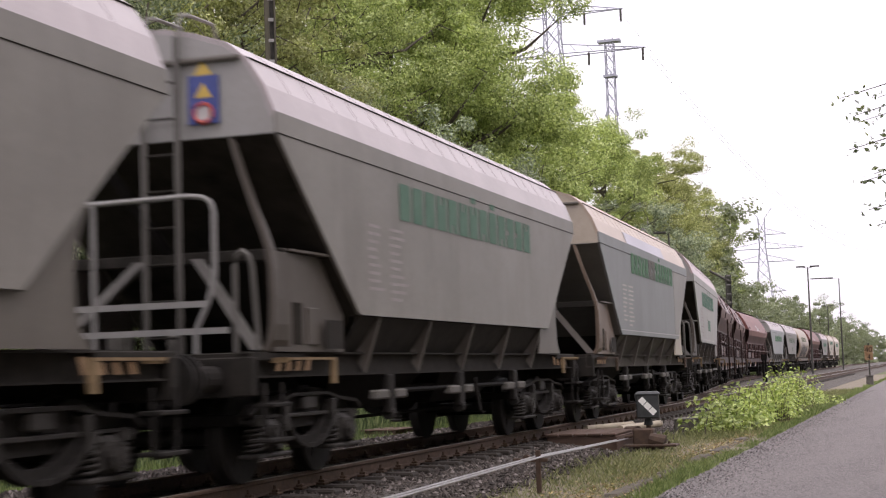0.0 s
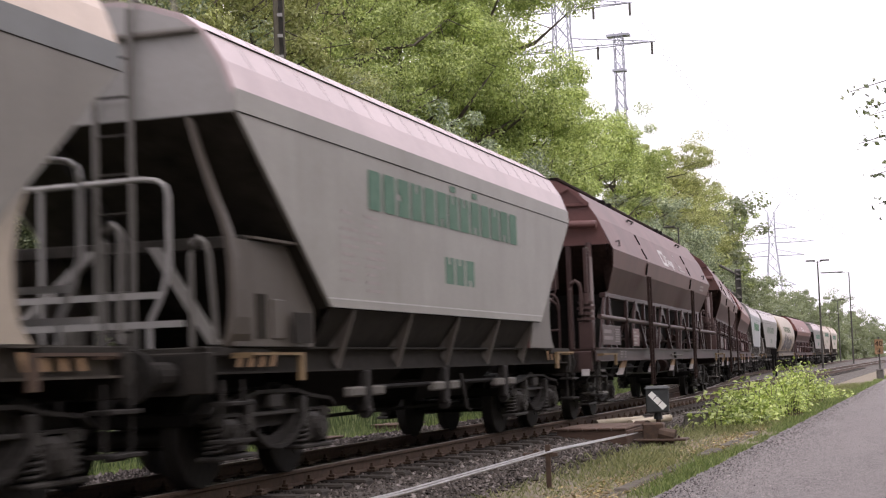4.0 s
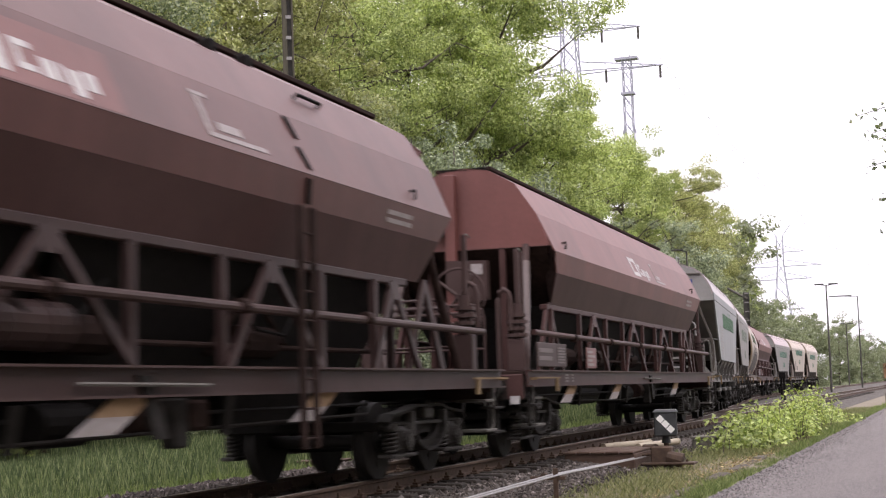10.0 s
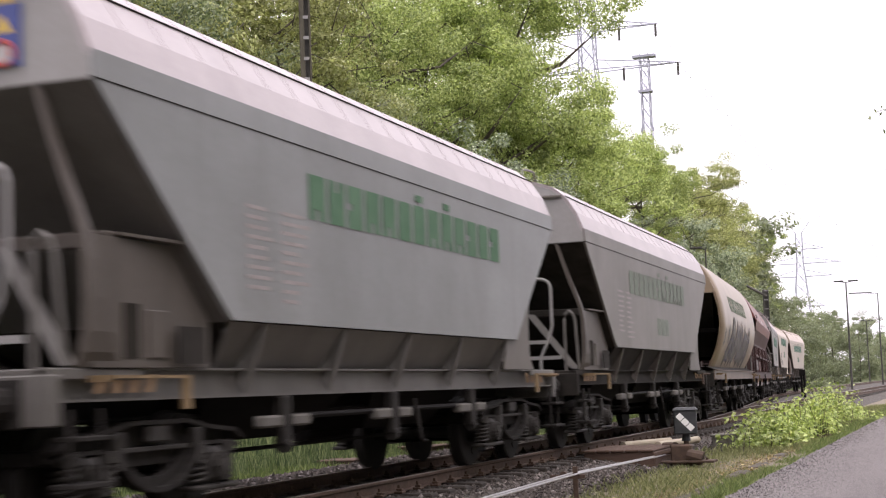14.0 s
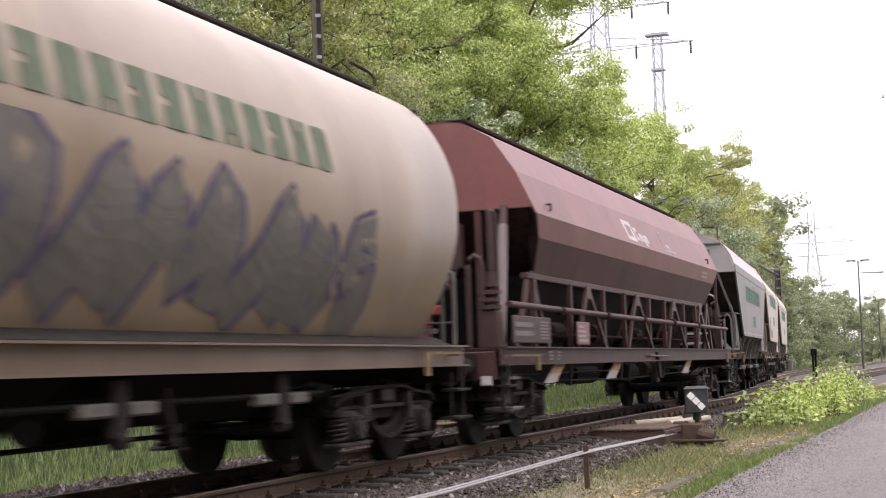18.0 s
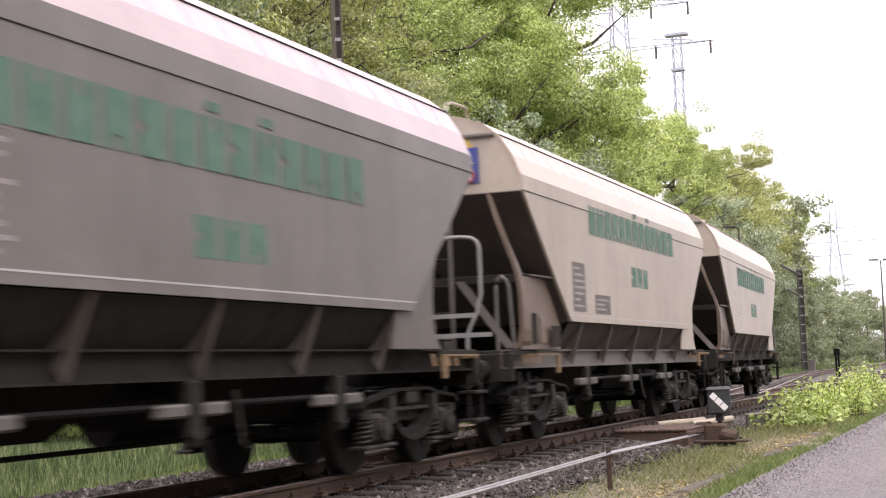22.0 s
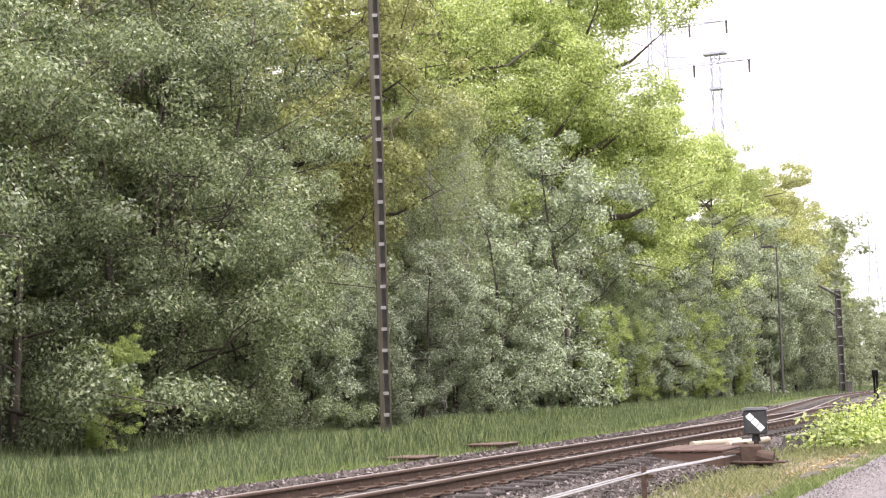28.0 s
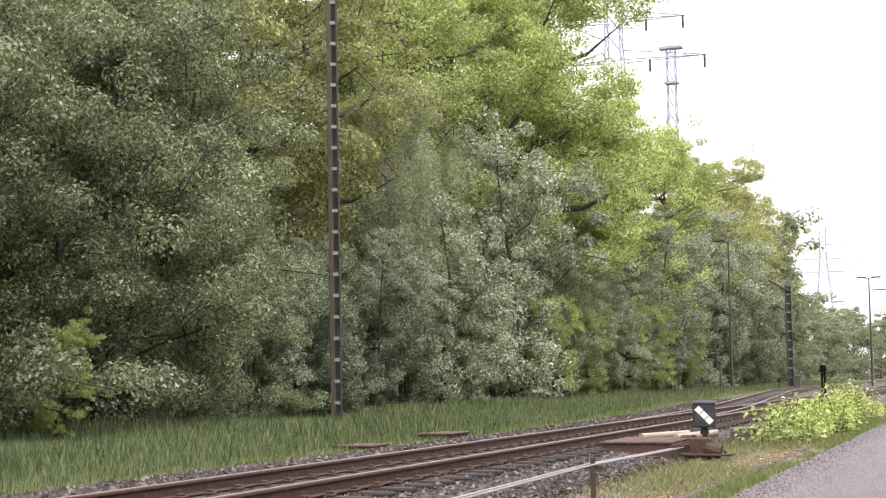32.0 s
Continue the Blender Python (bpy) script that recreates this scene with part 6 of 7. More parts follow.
    for y, z in ((5.2, 0.92), (8.9, 0.95), (9.6, 0.90), (12.9, 0.93)):
        part("brake_lever", plate([(1.12, L(y), z + 0.12), (1.12, L(y + 0.14), z + 0.12), (1.10, L(y + 0.05), z - 0.22), (1.10, L(y - 0.05), z - 0.22)], 0.03), BOGIE_STEEL, w)
    part("brake_rod", bar([(1.05, L(4.2), 0.80), (1.05, L(9.5), 0.74), (1.05, L(16.5), 0.80)], 0.018, 6), BOGIE_STEEL, w)
    part("brake_cylinder", bar([(0.95, L(11.4), 0.90), (0.95, L(11.9), 0.90)], 0.15, 14), UNDER_BROWN, w)
    part("valve_body", soft(0.98, 1.16, L(12.2), L(12.5), 0.76, 1.02, r=0.03), UNDER_BROWN, w)
    add_ends(w, COVERED_L, frame_paint)
    for c in (2.3, 18.45):
        add_bogie(w, L(c), 0.93)
    return w


def _side_ladder(bm, s, y):
    for d in (-0.15, 0.15):
        bm_soft_box(bm, s * 1.52 - 0.025, s * 1.52 + 0.025, y + d - 0.032, y + d + 0.032, 0.52, 2.84, 0.006)


def _covered_handle(bm, s, e, half):
    y = e * (half - 0.7)
    x = s * 1.47
    bm_box(bm, x - 0.02, x + 0.02, min(y, y - e * 1.5), max(y, y - e * 1.5), 1.168, 1.19)
    bm_box(bm, x - 0.022, x + 0.022, y - e * 1.35 - 0.045, y - e * 1.35 + 0.045, 0.97, 1.17)
    bm_box(bm, min(x, x - s * 0.1), max(x, x - s * 0.1), y - e * 0.06 - 0.02, y - e * 0.06 + 0.02, 1.15, 1.19)


# ---- the barrel-shaped hopper wagon ----
BARREL = [(1.08, 1.40), (1.28, 1.78), (1.42, 2.16), (1.49, 2.58), (1.46, 3.0), (1.36, 3.42), (1.20, 3.80), (0.96, 4.14), (0.62, 4.38), (0.25, 4.50), (0.0, 4.52)]
_bz = np.linspace(0, len(BARREL) - 1, 41)
_bk = np.arange(len(BARREL))
_bw = np.array([0.25, 0.5, 0.25])
_round = [np.interp(_bz, _bk, [p[i] for p in BARREL]) for i in (0, 1)]
for _ in range(6):
    for _r in _round:
        _r[1:-1] = np.convolve(_r, _bw, "valid")
BARREL = [(float(x), float(z)) for x, z in zip(*_round)]


def barrel_cut(z):
    """How far the body's end steps back at that height."""
    return max(0.0, 0.30 * (3.30 - z))


def barrel_wagon(label, paint, seed):
    rng = random.Random(seed)
    w = empty("barrel_wagon", label, "goods wagon", "wagons of the goods train")
    half = BARREL_L / 2
    y0, y1 = -half + 1.0, half - 1.0
    loop = BARREL + [(-x, z) for x, z in reversed(BARREL[:-1])]
    bm = bmesh.new()
    rings = []
    for u in np.linspace(-1, 1, 9):
        rings.append([bm.verts.new((x, u * (y1 - barrel_cut(z)), z)) for x, z in loop])
    inner = [[bm.verts.new((x * 0.97, u * (y1 - barrel_cut(z)), z if z < 2.5 else z - 0.04)) for x, z in loop] for u in (-1, 1)]
    for a, b in zip(rings, rings[1:]):
        for i in range(len(loop) - 1):
            f = bm.faces.new((a[i], b[i], b[i + 1], a[i + 1]))
            f.smooth = True
    for i in range(len(loop) - 1):
        bm.faces.new((inner[0][i], inner[0][i + 1], inner[1][i + 1], inner[1][i]))
        bm.faces.new((rings[0][i], rings[0][i + 1], inner[0][i + 1], inner[0][i]))
        bm.faces.new((rings[-1][i], inner[1][i], inner[1][i + 1], rings[-1][i + 1]))
    part("barrel", bm, paint, w, "sand-coloured barrel body with spray paint")
    part("roof_walkway", soft(-0.42, 0.42, y0 + 0.1, y1 - 0.1, 4.47, 4.54, r=0.02), UNDER_GREY, w)
    for e, y in ((-1, y0), (1, y1)):
        top = [p for p in BARREL if p[1] >= 3.3]
        top = [(1.39, 3.30)] + top[0:]
        outline = top + [(-x, z) for x, z in reversed(top[:-1])]
        bm = bmesh.new()
        a = [bm.verts.new((x, y + e * 0.01, z)) for x, z in outline]
        b = [bm.verts.new((x, y - e * 0.03, z)) for x, z in outline]
        bm.faces.new(a)
        bm.faces.new(list(reversed(b)))
        for i in range(len(a)):
            bm.faces.new((a[i], b[i], b[(i + 1) % len(a)], a[(i + 1) % len(a)]))
        part("end_sheet", bm, paint, w)
        part("end_lip", soft(-0.92, 0.92, *sorted((y + e * 0.012, y + e * 0.06)), 4.16, 4.22, r=0.01), UNDER_GREY, w)
        part("end_slope", plate([(-1.30, y, 3.30), (1.30, y, 3.30), (1.12, y - e * 2.2, 1.7), (-1.12, y - e * 2.2, 1.7)], 0.03), DEEP_DARK, w)
        part("cross_tie", soft(-1.42, 1.42, *sorted((y - e * 0.95, y - e * 1.05)), 2.30, 2.42), NEAR_BLACK, w)
        for s in (-1, 1):
            part("brace", plate([(s * 0.10, y - e * 0.7, 2.32), (s * 0.24, y - e * 0.7, 2.32), (s * 0.98, y, 1.30), (s * 0.84, y, 1.30)], 0.05), NEAR_BLACK, w)
            part("end_handle", build(_handle, s, e, half), YELLOW_STEEL, w, "yellow shunter's handrail")
        part("end_deck", soft(-1.26, 1.26, *sorted((e * (half - 0.64), y - e * 1.4)), 1.20, 1.285, r=0.01), UNDER_GREY, w)
        part("valve_box", soft(-0.45, -0.25, *sorted((e * (half - 0.95), e * (half - 1.15))), 1.285, 1.5, r=0.02), PALE_STEP, w)
        part("valve_box", soft(0.20, 0.34, *sorted((e * (half - 0.98), e * (half - 1.12))), 1.285, 1.48, r=0.02), PALE_STEP, w)
    end_ladder(w, 1, half, UNDER_GREY, seed)
    for s in (-1, 1):
        part("solebar", build(_channel, s, 1.30, -half + 0.62, half - 0.62, 1.06, 1.31), RUST_PAINT, w)
        part("foot_plate", plate([(s * 1.08, y0, 1.40), (s * 1.08, y1, 1.40), (s * 1.28, y1, 1.31), (s * 1.28, y0, 1.31)], 0.02), UNDER_GREY, w)

        def skin(z):
            zs = [p[1] for p in BARREL]
            return float(np.interp(z, zs, [p[0] for p in BARREL])) + 0.006

        def patch(bm_, ya, yb, za, zb):
            n = max(1, int(abs(zb - za) / 0.15))
            for k in range(n):
                a, b = za + (zb - za) * k / n, za + (zb - za) * (k + 1) / n
                bm_plate(bm_, [(s * skin(a), ya, a), (s * skin(a), yb, a), (s * skin(b), yb, b), (s * skin(b), ya, b)], 0.006)

        if s < 0:
            continue
        for k in range(13):
            step = 6.1 / 13
            bm = bmesh.new()
            front = [bm.verts.new((s * (skin(2.97 + 0.43 * v) + 0.004), -half + 4.80 + (k + 0.06 + u * 0.70) * step, 2.97 + 0.43 * v)) for u, v in rng.choice(GLYPHS)]
            back = [bm.verts.new((p.co.x - s * 0.004, p.co.y, p.co.z)) for p in front]
            bm.faces.new(front)
            for q in range(len(front)):
                bm.faces.new((front[q], back[q], back[(q + 1) % len(front)], front[(q + 1) % len(front)]))
            part("letter_block", bm, BARREL_GREEN, w)

        def ribbon(bm_, pts, wide, lift):
            """A painted stroke laid on the curved skin."""
            pts = [Vector((u, v)) for u, v in pts]
            fine = []
            for p, q in zip(pts, pts[1:]):
                fine += [p.lerp(q, k / 4) for k in range(4)]
            fine.append(pts[-1])
            left, right = [], []
            for i, p in enumerate(fine):
                d = (fine[min(i + 1, len(fine) - 1)] - fine[max(i - 1, 0)]).normalized() * wide * 0.5
                for side, k in ((left, 1), (right, -1)):
                    y, z = p.x - k * d.y, min(2.82, max(1.42, p.y + k * d.x))
                    side.append(bm_.verts.new((s * (skin(z) + lift), y, z)))
            for i in range(len(fine) - 1):
                bm_.faces.new((left[i], left[i + 1], right[i + 1], right[i]))

        STROKES = (((0.2, 0.0), (0.9, 0.5), (1.3, 0.95), (1.6, 0.85), (1.55, 0.4), (1.2, 0.05)), ((1.5, 0.3), (0.8, 0.28)), ((1.9, 0.05), (2.3, 0.55), (2.55, 0.88), (2.6, 0.5), (2.45, 0.1)), ((2.7, 0.05), (3.0, 0.5), (3.2, 0.85), (3.3, 0.4)),
                   ((3.35, 0.3), (3.7, 0.5), (4.0, 0.92), (4.1, 0.6), (4.0, 0.1)), ((4.3, 0.05), (4.8, 0.5), (5.1, 0.88), (5.2, 0.45), (5.05, 0.08)), ((5.5, 0.05), (5.6, 0.5), (5.75, 0.84)), ((5.75, 0.7), (5.95, 0.55), (5.75, 0.35), (6.05, 0.08)),
                   ((6.95, 0.85), (6.55, 0.75), (6.45, 0.55), (6.8, 0.42), (6.75, 0.15), (6.35, 0.06)))
        for stroke in STROKES:
            pts = [(-half + 4.1 + u * 1.12, 1.56 + 1.16 * v - 0.02 * u) for u, v in stroke]
            for nm, wide, lift, mt, lb in (("spray_outline", 0.62, 0.002, BLUE_SPRAY, "dull violet spray-painted outline"), ("spray_fill", 0.46, 0.006, GREY_SPRAY, "grey spray paint")):
                bm = bmesh.new()
                ribbon(bm, pts, wide, lift)
                part(nm, bm, mt, w, lb)
        for y, z, mt in ((2.9, 2.2, BLUE_HAZE), (4.0, 2.3, BLUE_HAZE)):
            bm = bmesh.new()
            ribbon(bm, [(-half + y, z - 0.24), (-half + y + 0.05, z - 0.05), (-half + y + 0.02, z + 0.08), (-half + y + 0.14, z + 0.22)], 0.17, 0.003)
            part("spray_blot", bm, mt, w, "faint blue spray blot")
    for c in (-2.0, 2.0):
        part("discharge_funnel", build(dark_funnel, c - 1.98, c + 1.98, 0.62, 1.42, 1.05, 0.45, 0.9), NEAR_BLACK, w)
    part("centre_sill", boxed(-0.35, 0.35, -half + 0.7, half - 0.7, 0.86, 1.2), NEAR_BLACK, w)
    brake_gear(w, half, ((-half + 4.47, 0.9), (-half + 7.25, 0.9), (-half + 10.0, 0.9)), rng)
    add_ends(w, BARREL_L, UNDER_GREY)
    for c in (-5.15, 5.15):
        add_bogie(w, c)
    return w


GREY_LABEL = "grey steel hopper wagon with faded green blocks on its side"
TRAIN = [
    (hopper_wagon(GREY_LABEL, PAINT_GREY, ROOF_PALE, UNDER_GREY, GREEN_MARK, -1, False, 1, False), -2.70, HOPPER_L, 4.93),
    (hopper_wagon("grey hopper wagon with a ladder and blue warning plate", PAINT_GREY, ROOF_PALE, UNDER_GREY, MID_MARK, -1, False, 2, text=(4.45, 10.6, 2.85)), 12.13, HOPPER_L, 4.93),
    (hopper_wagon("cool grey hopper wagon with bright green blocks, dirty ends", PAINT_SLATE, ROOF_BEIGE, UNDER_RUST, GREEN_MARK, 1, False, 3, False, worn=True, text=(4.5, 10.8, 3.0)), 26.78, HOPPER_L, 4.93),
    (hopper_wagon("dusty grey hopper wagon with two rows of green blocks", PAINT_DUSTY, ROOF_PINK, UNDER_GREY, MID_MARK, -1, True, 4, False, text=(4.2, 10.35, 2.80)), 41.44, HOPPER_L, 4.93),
    (covered_wagon("dark oxide-brown covered hopper wagon with side ladders", PAINT_BROWN, True, 5), 56.09, COVERED_L, 8.07),
    (covered_wagon("dark oxide-brown covered hopper wagon with side ladders", PAINT_BROWN, True, 6, -0.95), 77.53, COVERED_L, 8.07),
    (covered_wagon("reddish-brown covered hopper wagon with a plain shell", PAINT_RED, False, 7), 98.96, COVERED_L, 8.07),
    (hopper_wagon("clean cool grey hopper wagon with bright green blocks", PAINT_STEEL, ROOF_PALE, POST_GREY, GREEN_MARK, -1, False, 8, text=(4.7, 10.9, 2.71)), 120.40, HOPPER_L, 4.93),
    (hopper_wagon("grimy grey hopper wagon with two rows of green blocks", PAINT_DIRTY, ROOF_PALE, UNDER_GREY, DARK_MARK, -1, True, 9, False, text=(4.4, 10.4, 2.70)), 135.05, HOPPER_L, 4.93),
    (barrel_wagon("sand-coloured barrel-shaped hopper wagon with blue spray paint", PAINT_SAND, 10), 149.70, BARREL_L, 5.15),
    (covered_wagon("reddish-brown covered hopper wagon with a plain shell", PAINT_RED, False, 11, -0.8), 165.25, COVERED_L, 8.07),
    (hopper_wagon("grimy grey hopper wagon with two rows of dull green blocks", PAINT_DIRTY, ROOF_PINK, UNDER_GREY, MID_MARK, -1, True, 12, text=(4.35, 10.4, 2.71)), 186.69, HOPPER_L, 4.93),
    (hopper_wagon("beige hopper wagon with rust stains and green blocks", PAINT_BEIGE, ROOF_BEIGE, UNDER_RUST, MID_MARK, -1, True, 13, worn=True, text=(4.3, 10.5, 3.05)), 201.34, HOPPER_L, 4.93),
    (hopper_wagon("pale beige last hopper wagon with green blocks", PAINT_BEIGE, ROOF_BEIGE, UNDER_RUST, MID_MARK, 1, True, 14, False, worn=True, text=(4.0, 10.2, 2.86)), 215.99, HOPPER_L, 4.93),
]


# ---- beside the track ----
def switch_lantern(x, y):
    t = empty("switch_lantern", "black switch lantern with a slanted white bar", "railway signal")
    z0 = GROUND_Z
    box = part("lantern_box", soft(-0.195, 0.195, -0.19, 0.19, 0.14, 0.555, r=0.02), LANTERN_BLACK, t)
    part("lantern_roof", build(_lantern_roof), LANTERN_BLACK, t)
    for k in range(3):
        c = Vector((-0.085 + 0.085 * k, 0, 0.435 - 0.088 * k))
        d = Vector((0.085, 0, -0.088)).normalized()
        u = Vector((d.z, 0, -d.x))
        a, b = d * 0.055, u * 0.05
        bm = bmesh.new()
        bm_plate(bm, [c - a - b + Vector((0, -0.194, 0)), c + a - b + Vector((0, -0.194, 0)), c + a + b + Vector((0, -0.194, 0)), c - a + b + Vector((0, -0.194, 0))], 0.012)
        part("milk_glass_pane", bm, MILK_GLASS, t, "white milk glass pane")
    part("spindle", bar([(0, 0, -0.42), (0, 0, 0.15)], 0.045, 10), RUSTY_IRON, t)
    part("collar", bar([(0, 0, 0.02), (0, 0, 0.14)], 0.08, 12, 0.06), LANTERN_BLACK, t)
    t.matrix_basis = pose(x, y, 0.0, 0, 0, 9)
    return t


def _lantern_roof(bm):
    a = [bm.verts.new(v) for v in ((-0.215, -0.21, 0.553), (0.215, -0.21, 0.553), (0.215, 0.21, 0.553), (-0.215, 0.21, 0.553))]
    b = [bm.verts.new(v) for v in ((-0.17, -0.17, 0.595), (0.17, -0.17, 0.595), (0.17, 0.17, 0.595), (-0.17, 0.17, 0.595))]
    bm.faces.new(list(reversed(a)))
    bm.faces.new(b)
    for i in range(4):
        bm.faces.new((a[i], a[(i + 1) % 4], b[(i + 1) % 4], b[i]))


switch_lantern(-4.70, 25.8)

lever = empty("switch_lever", "rusty switch lever gear with a heavy weight", "switch lever")
part("base_plate", soft(-5.35, -4.15, 25.25, 25.65, -0.33, -0.29, r=0.01), RUSTY_IRON, lever)
part("weight", build(lambda bm: bm_tube(bm, [(-4.62, 25.4, -0.20), (-4.36, 25.4, -0.27)], 0.11, 10, 0.13)), RUSTY_IRON, lever)
part("lever_arm", bar([(-5.35, 25.4, -0.22), (-4.75, 25.42, -0.12), (-4.5, 25.4, -0.22)], 0.03, 8), RUSTY_IRON, lever)
part("stand", soft(-4.9, -4.55, 25.35, 25.6, -0.42, -0.02, r=0.03), RUSTY_IRON, lever)
for q in (-5.2, -4.3):
    part("bolt", bar([(q, 25.45, -0.3), (q, 25.45, -0.25)], 0.025, 6), RUSTY_IRON, lever)

cover = empty("cover_box", "flat wooden cable cover box with worn planks", "cover box")
part("box_side", soft(-6.25, -5.05, 24.75, 24.82, -0.43, -0.11), DARK_WOOD, cover)
part("box_side", soft(-6.25, -5.05, 26.58, 26.65, -0.43, -0.11), DARK_WOOD, cover)
part("box_side", soft(-5.12, -5.05, 24.82, 26.58, -0.43, -0.11), DARK_WOOD, cover)
for k in range(5):
    part("plank", soft(-6.28 + 0.246 * k, -6.05 + 0.246 * k, 24.72, 26.7, -0.108, -0.068 + 0.004 * (k % 2)), DARK_WOOD, cover)
for k, (xa, ya, xb, yb) in enumerate(((-6.35, 28.2, -5.75, 29.6), (-5.62, 27.9, -5.25, 29.9))):
    pipe = empty("plastic_pipe", "short length of cream plastic pipe lying on the ballast", "pipe", "pipes on the ballast")
    part("tube", bar([(xa, ya, -0.13), (xb, yb, -0.12)], 0.066, 16), CREAM_PIPE, pipe)
    part("rim", bar([(xb, yb, -0.12), (xb + (xb - xa) * 0.03, yb + (yb - ya) * 0.03, -0.12)], 0.072, 16), CREAM_PIPE, pipe)

chan = empty("drain_pipe", "rusty open pipe end beside the switch lantern", "pipe")
part("tube", build(lambda bm: bm_tube(bm, [(-5.2, 26.4, -0.14), (-4.98, 26.3, -0.13)], 0.12, 14)), RUSTY_IRON, chan)
# dark disc over the closed end imitates the shade inside the pipe
part("dark_bore_disc", build(lambda bm: bm_tube(bm, [(-4.978, 26.3, -0.13), (-4.974, 26.298, -0.13)], 0.09, 14)), NEAR_BLACK, chan)

for xa, xb, ya, yb, z in ((-10.62, -9.98, 23.6, 24.3, -0.12), (-10.95, -10.25, 28.3, 29.4, -0.10)):
    b = empty("cover_board", "dark wooden cover board beside the rails", "board", "cover boards")
    part("board", soft(xa, xb, ya, yb, -0.35, z), DARK_WOOD, b)
    part("board_top", soft(xa - 0.04, xb + 0.04, ya - 0.04, yb + 0.04, z + 0.002, z + 0.035), DARK_WOOD, b)

block = empty("concrete_block", "dark weathered concrete cable block beside the bush", "block")
part("block_body", soft(-5.15, -4.66, 31.2, 31.9, -0.45, -0.12, r=0.02), CONCRETE, block)
part("block_lid", soft(-5.18, -4.63, 31.17, 31.93, -0.118, -0.075, r=0.012), CONCRETE, block)

wires = empty("signal_wires", "two bright steel signal wires along the track", "wire")
for k, dx in enumerate((0.0, 0.09)):
    part("wire", bar([(-4.95 + dx, 3.0, -0.05), (-4.62 + dx, 12.5, -0.05), (-4.46 + dx, 17, 0.02), (-4.75 + dx, 21, -0.08), (-5.10 + dx, 25.2, -0.19), (-5.0 + dx, 26.2, -0.17)], 0.012, 6), GALVANISED, wires)

post = empty("wire_post", "thin rusty iron post carrying signal wires", "post")
part("stake", soft(-4.44, -4.38, 17.0, 17.03, -0.62, 0.10, r=0.006), RUSTY_IRON, post)
part("arm", soft(-4.72, -4.30, 17.03, 17.05, -0.04, 0.005, r=0.006), RUSTY_IRON, post)
part("pulley", build(lambda bm: bm_tube(bm, [(-4.55, 17.0, 0.0), (-4.55, 17.06, 0.0)], 0.045, 12)), RUSTY_IRON, post)

_kr = random.Random(9)
kerb = empty("path_kerb", "broken concrete edging stones along the path", "kerb")
y = 9.0
while y < 29:
    n = _kr.uniform(0.7, 1.0)
    part("kerb_stone", soft(-3.55, -3.36, y, y + n - 0.02, -0.6, -0.375 + _kr.uniform(-0.02, 0.012), r=0.03), EDGE_STONE, kerb)
    y += n


def lattice_mast(name, label, x, y, height, width, depth, mat, batten, lean=0.0, turn=0.0):
    """Two channel legs joined by batten plates."""
    t = empty(name, label, "mast")
    # dark sheet added behind the openings so that they look shaded
    part("dark_backing", boxed(-width / 2 + 0.065, width / 2 - 0.026, depth / 2 - 0.03, depth / 2 - 0.022, 0.2, height), MAST_STEEL, t)
    part("leg", soft(-width / 2 - 0.065, -width / 2 + 0.065, -depth / 2, depth / 2, 0, height, r=0.01), mat, t)
    part("leg", soft(width / 2 - 0.026, width / 2 + 0.026, -depth / 2, depth / 2, 0, height, r=0.01), mat, t)
    z = 0.35
    while z < height:
        part("batten", soft(-width / 2 + 0.03, width / 2 - 0.03, -depth / 2 - 0.008, -depth / 2 + 0.012, z, z + 0.085, r=0.004), END_GREY, t)
        z += batten
    t.matrix_basis = pose(x, y, GROUND_Z - 0.05, 0, lean, turn)
    return t


lattice_mast("lattice_mast", "tall weathered grey lattice mast on the verge", -15.56, 34.66, 15.0, 0.20, 0.18, MAST_NEAR, 0.54, -0.35, 24)


def arm_lamp(name, label, x, y, height, arms, mat):
    t = empty(name, label, "lamp post", "lamp posts along the line")
    part("pole", bar([(0, 0, 0), (0, 0, height)], 0.11, 10, 0.06), mat, t)
    for a in arms:
        part("arm", bar([(0, 0, height - 0.1), (a * 0.6, 0, height + 0.05)], 0.03, 6), mat, t)
        part("lamp_head", soft(min(a * 0.2, a), max(a * 0.2, a), -0.14, 0.14, height, height + 0.13, r=0.03), mat, t)
    t.matrix_basis = pose(x, y, GROUND_Z - 0.03)
    return t


arm_lamp("lamp_post", "grey lamp post with a flat head before the trees", -0.163 * 112, 112, 11.4, (-1.15,), MAST_STEEL)
arm_lamp("lamp_post", "dark T-shaped lamp post beside the tracks", -0.0733 * 140, 140, 10.0, (-1.05, 1.05), MAST_STEEL)
arm_lamp("lamp_post", "dark lamp post with one long arm", -0.054 * 190, 190, 11.5, (-3.4,), MAST_STEEL)
arm_lamp("lamp_post", "distant T-shaped lamp post", -0.062 * 230, 230, 9.5, (-1.0, 1.0), MAST_STEEL)
lm = lattice_mast("lattice_mast", "lattice mast with two slanted lamps at the bend", -16.6, 133, 9.3, 0.42, 0.3, MAST_STEEL, 0.8, 0.0, 10)
for z, r in ((9.2, 1), (7.3, 0.9)):
    part("slanted_lamp", bar([(0.1, 0, z - 0.5), (-1.6 * r, 0, z + 0.5)], 0.11, 8), PALE_STEP, lm)
cab = empty("signal_cabinet", "small pale grey cabinet at the foot of the mast", "cabinet")
part("cabinet_body", soft(-16.1, -15.6, 131.6, 132.1, -0.45, 0.75, r=0.03), PALE_STEP, cab)
part("cabinet_roof", soft(-16.14, -15.56, 131.55, 132.15, 0.752, 0.80, r=0.02), PALE_STEP, cab)
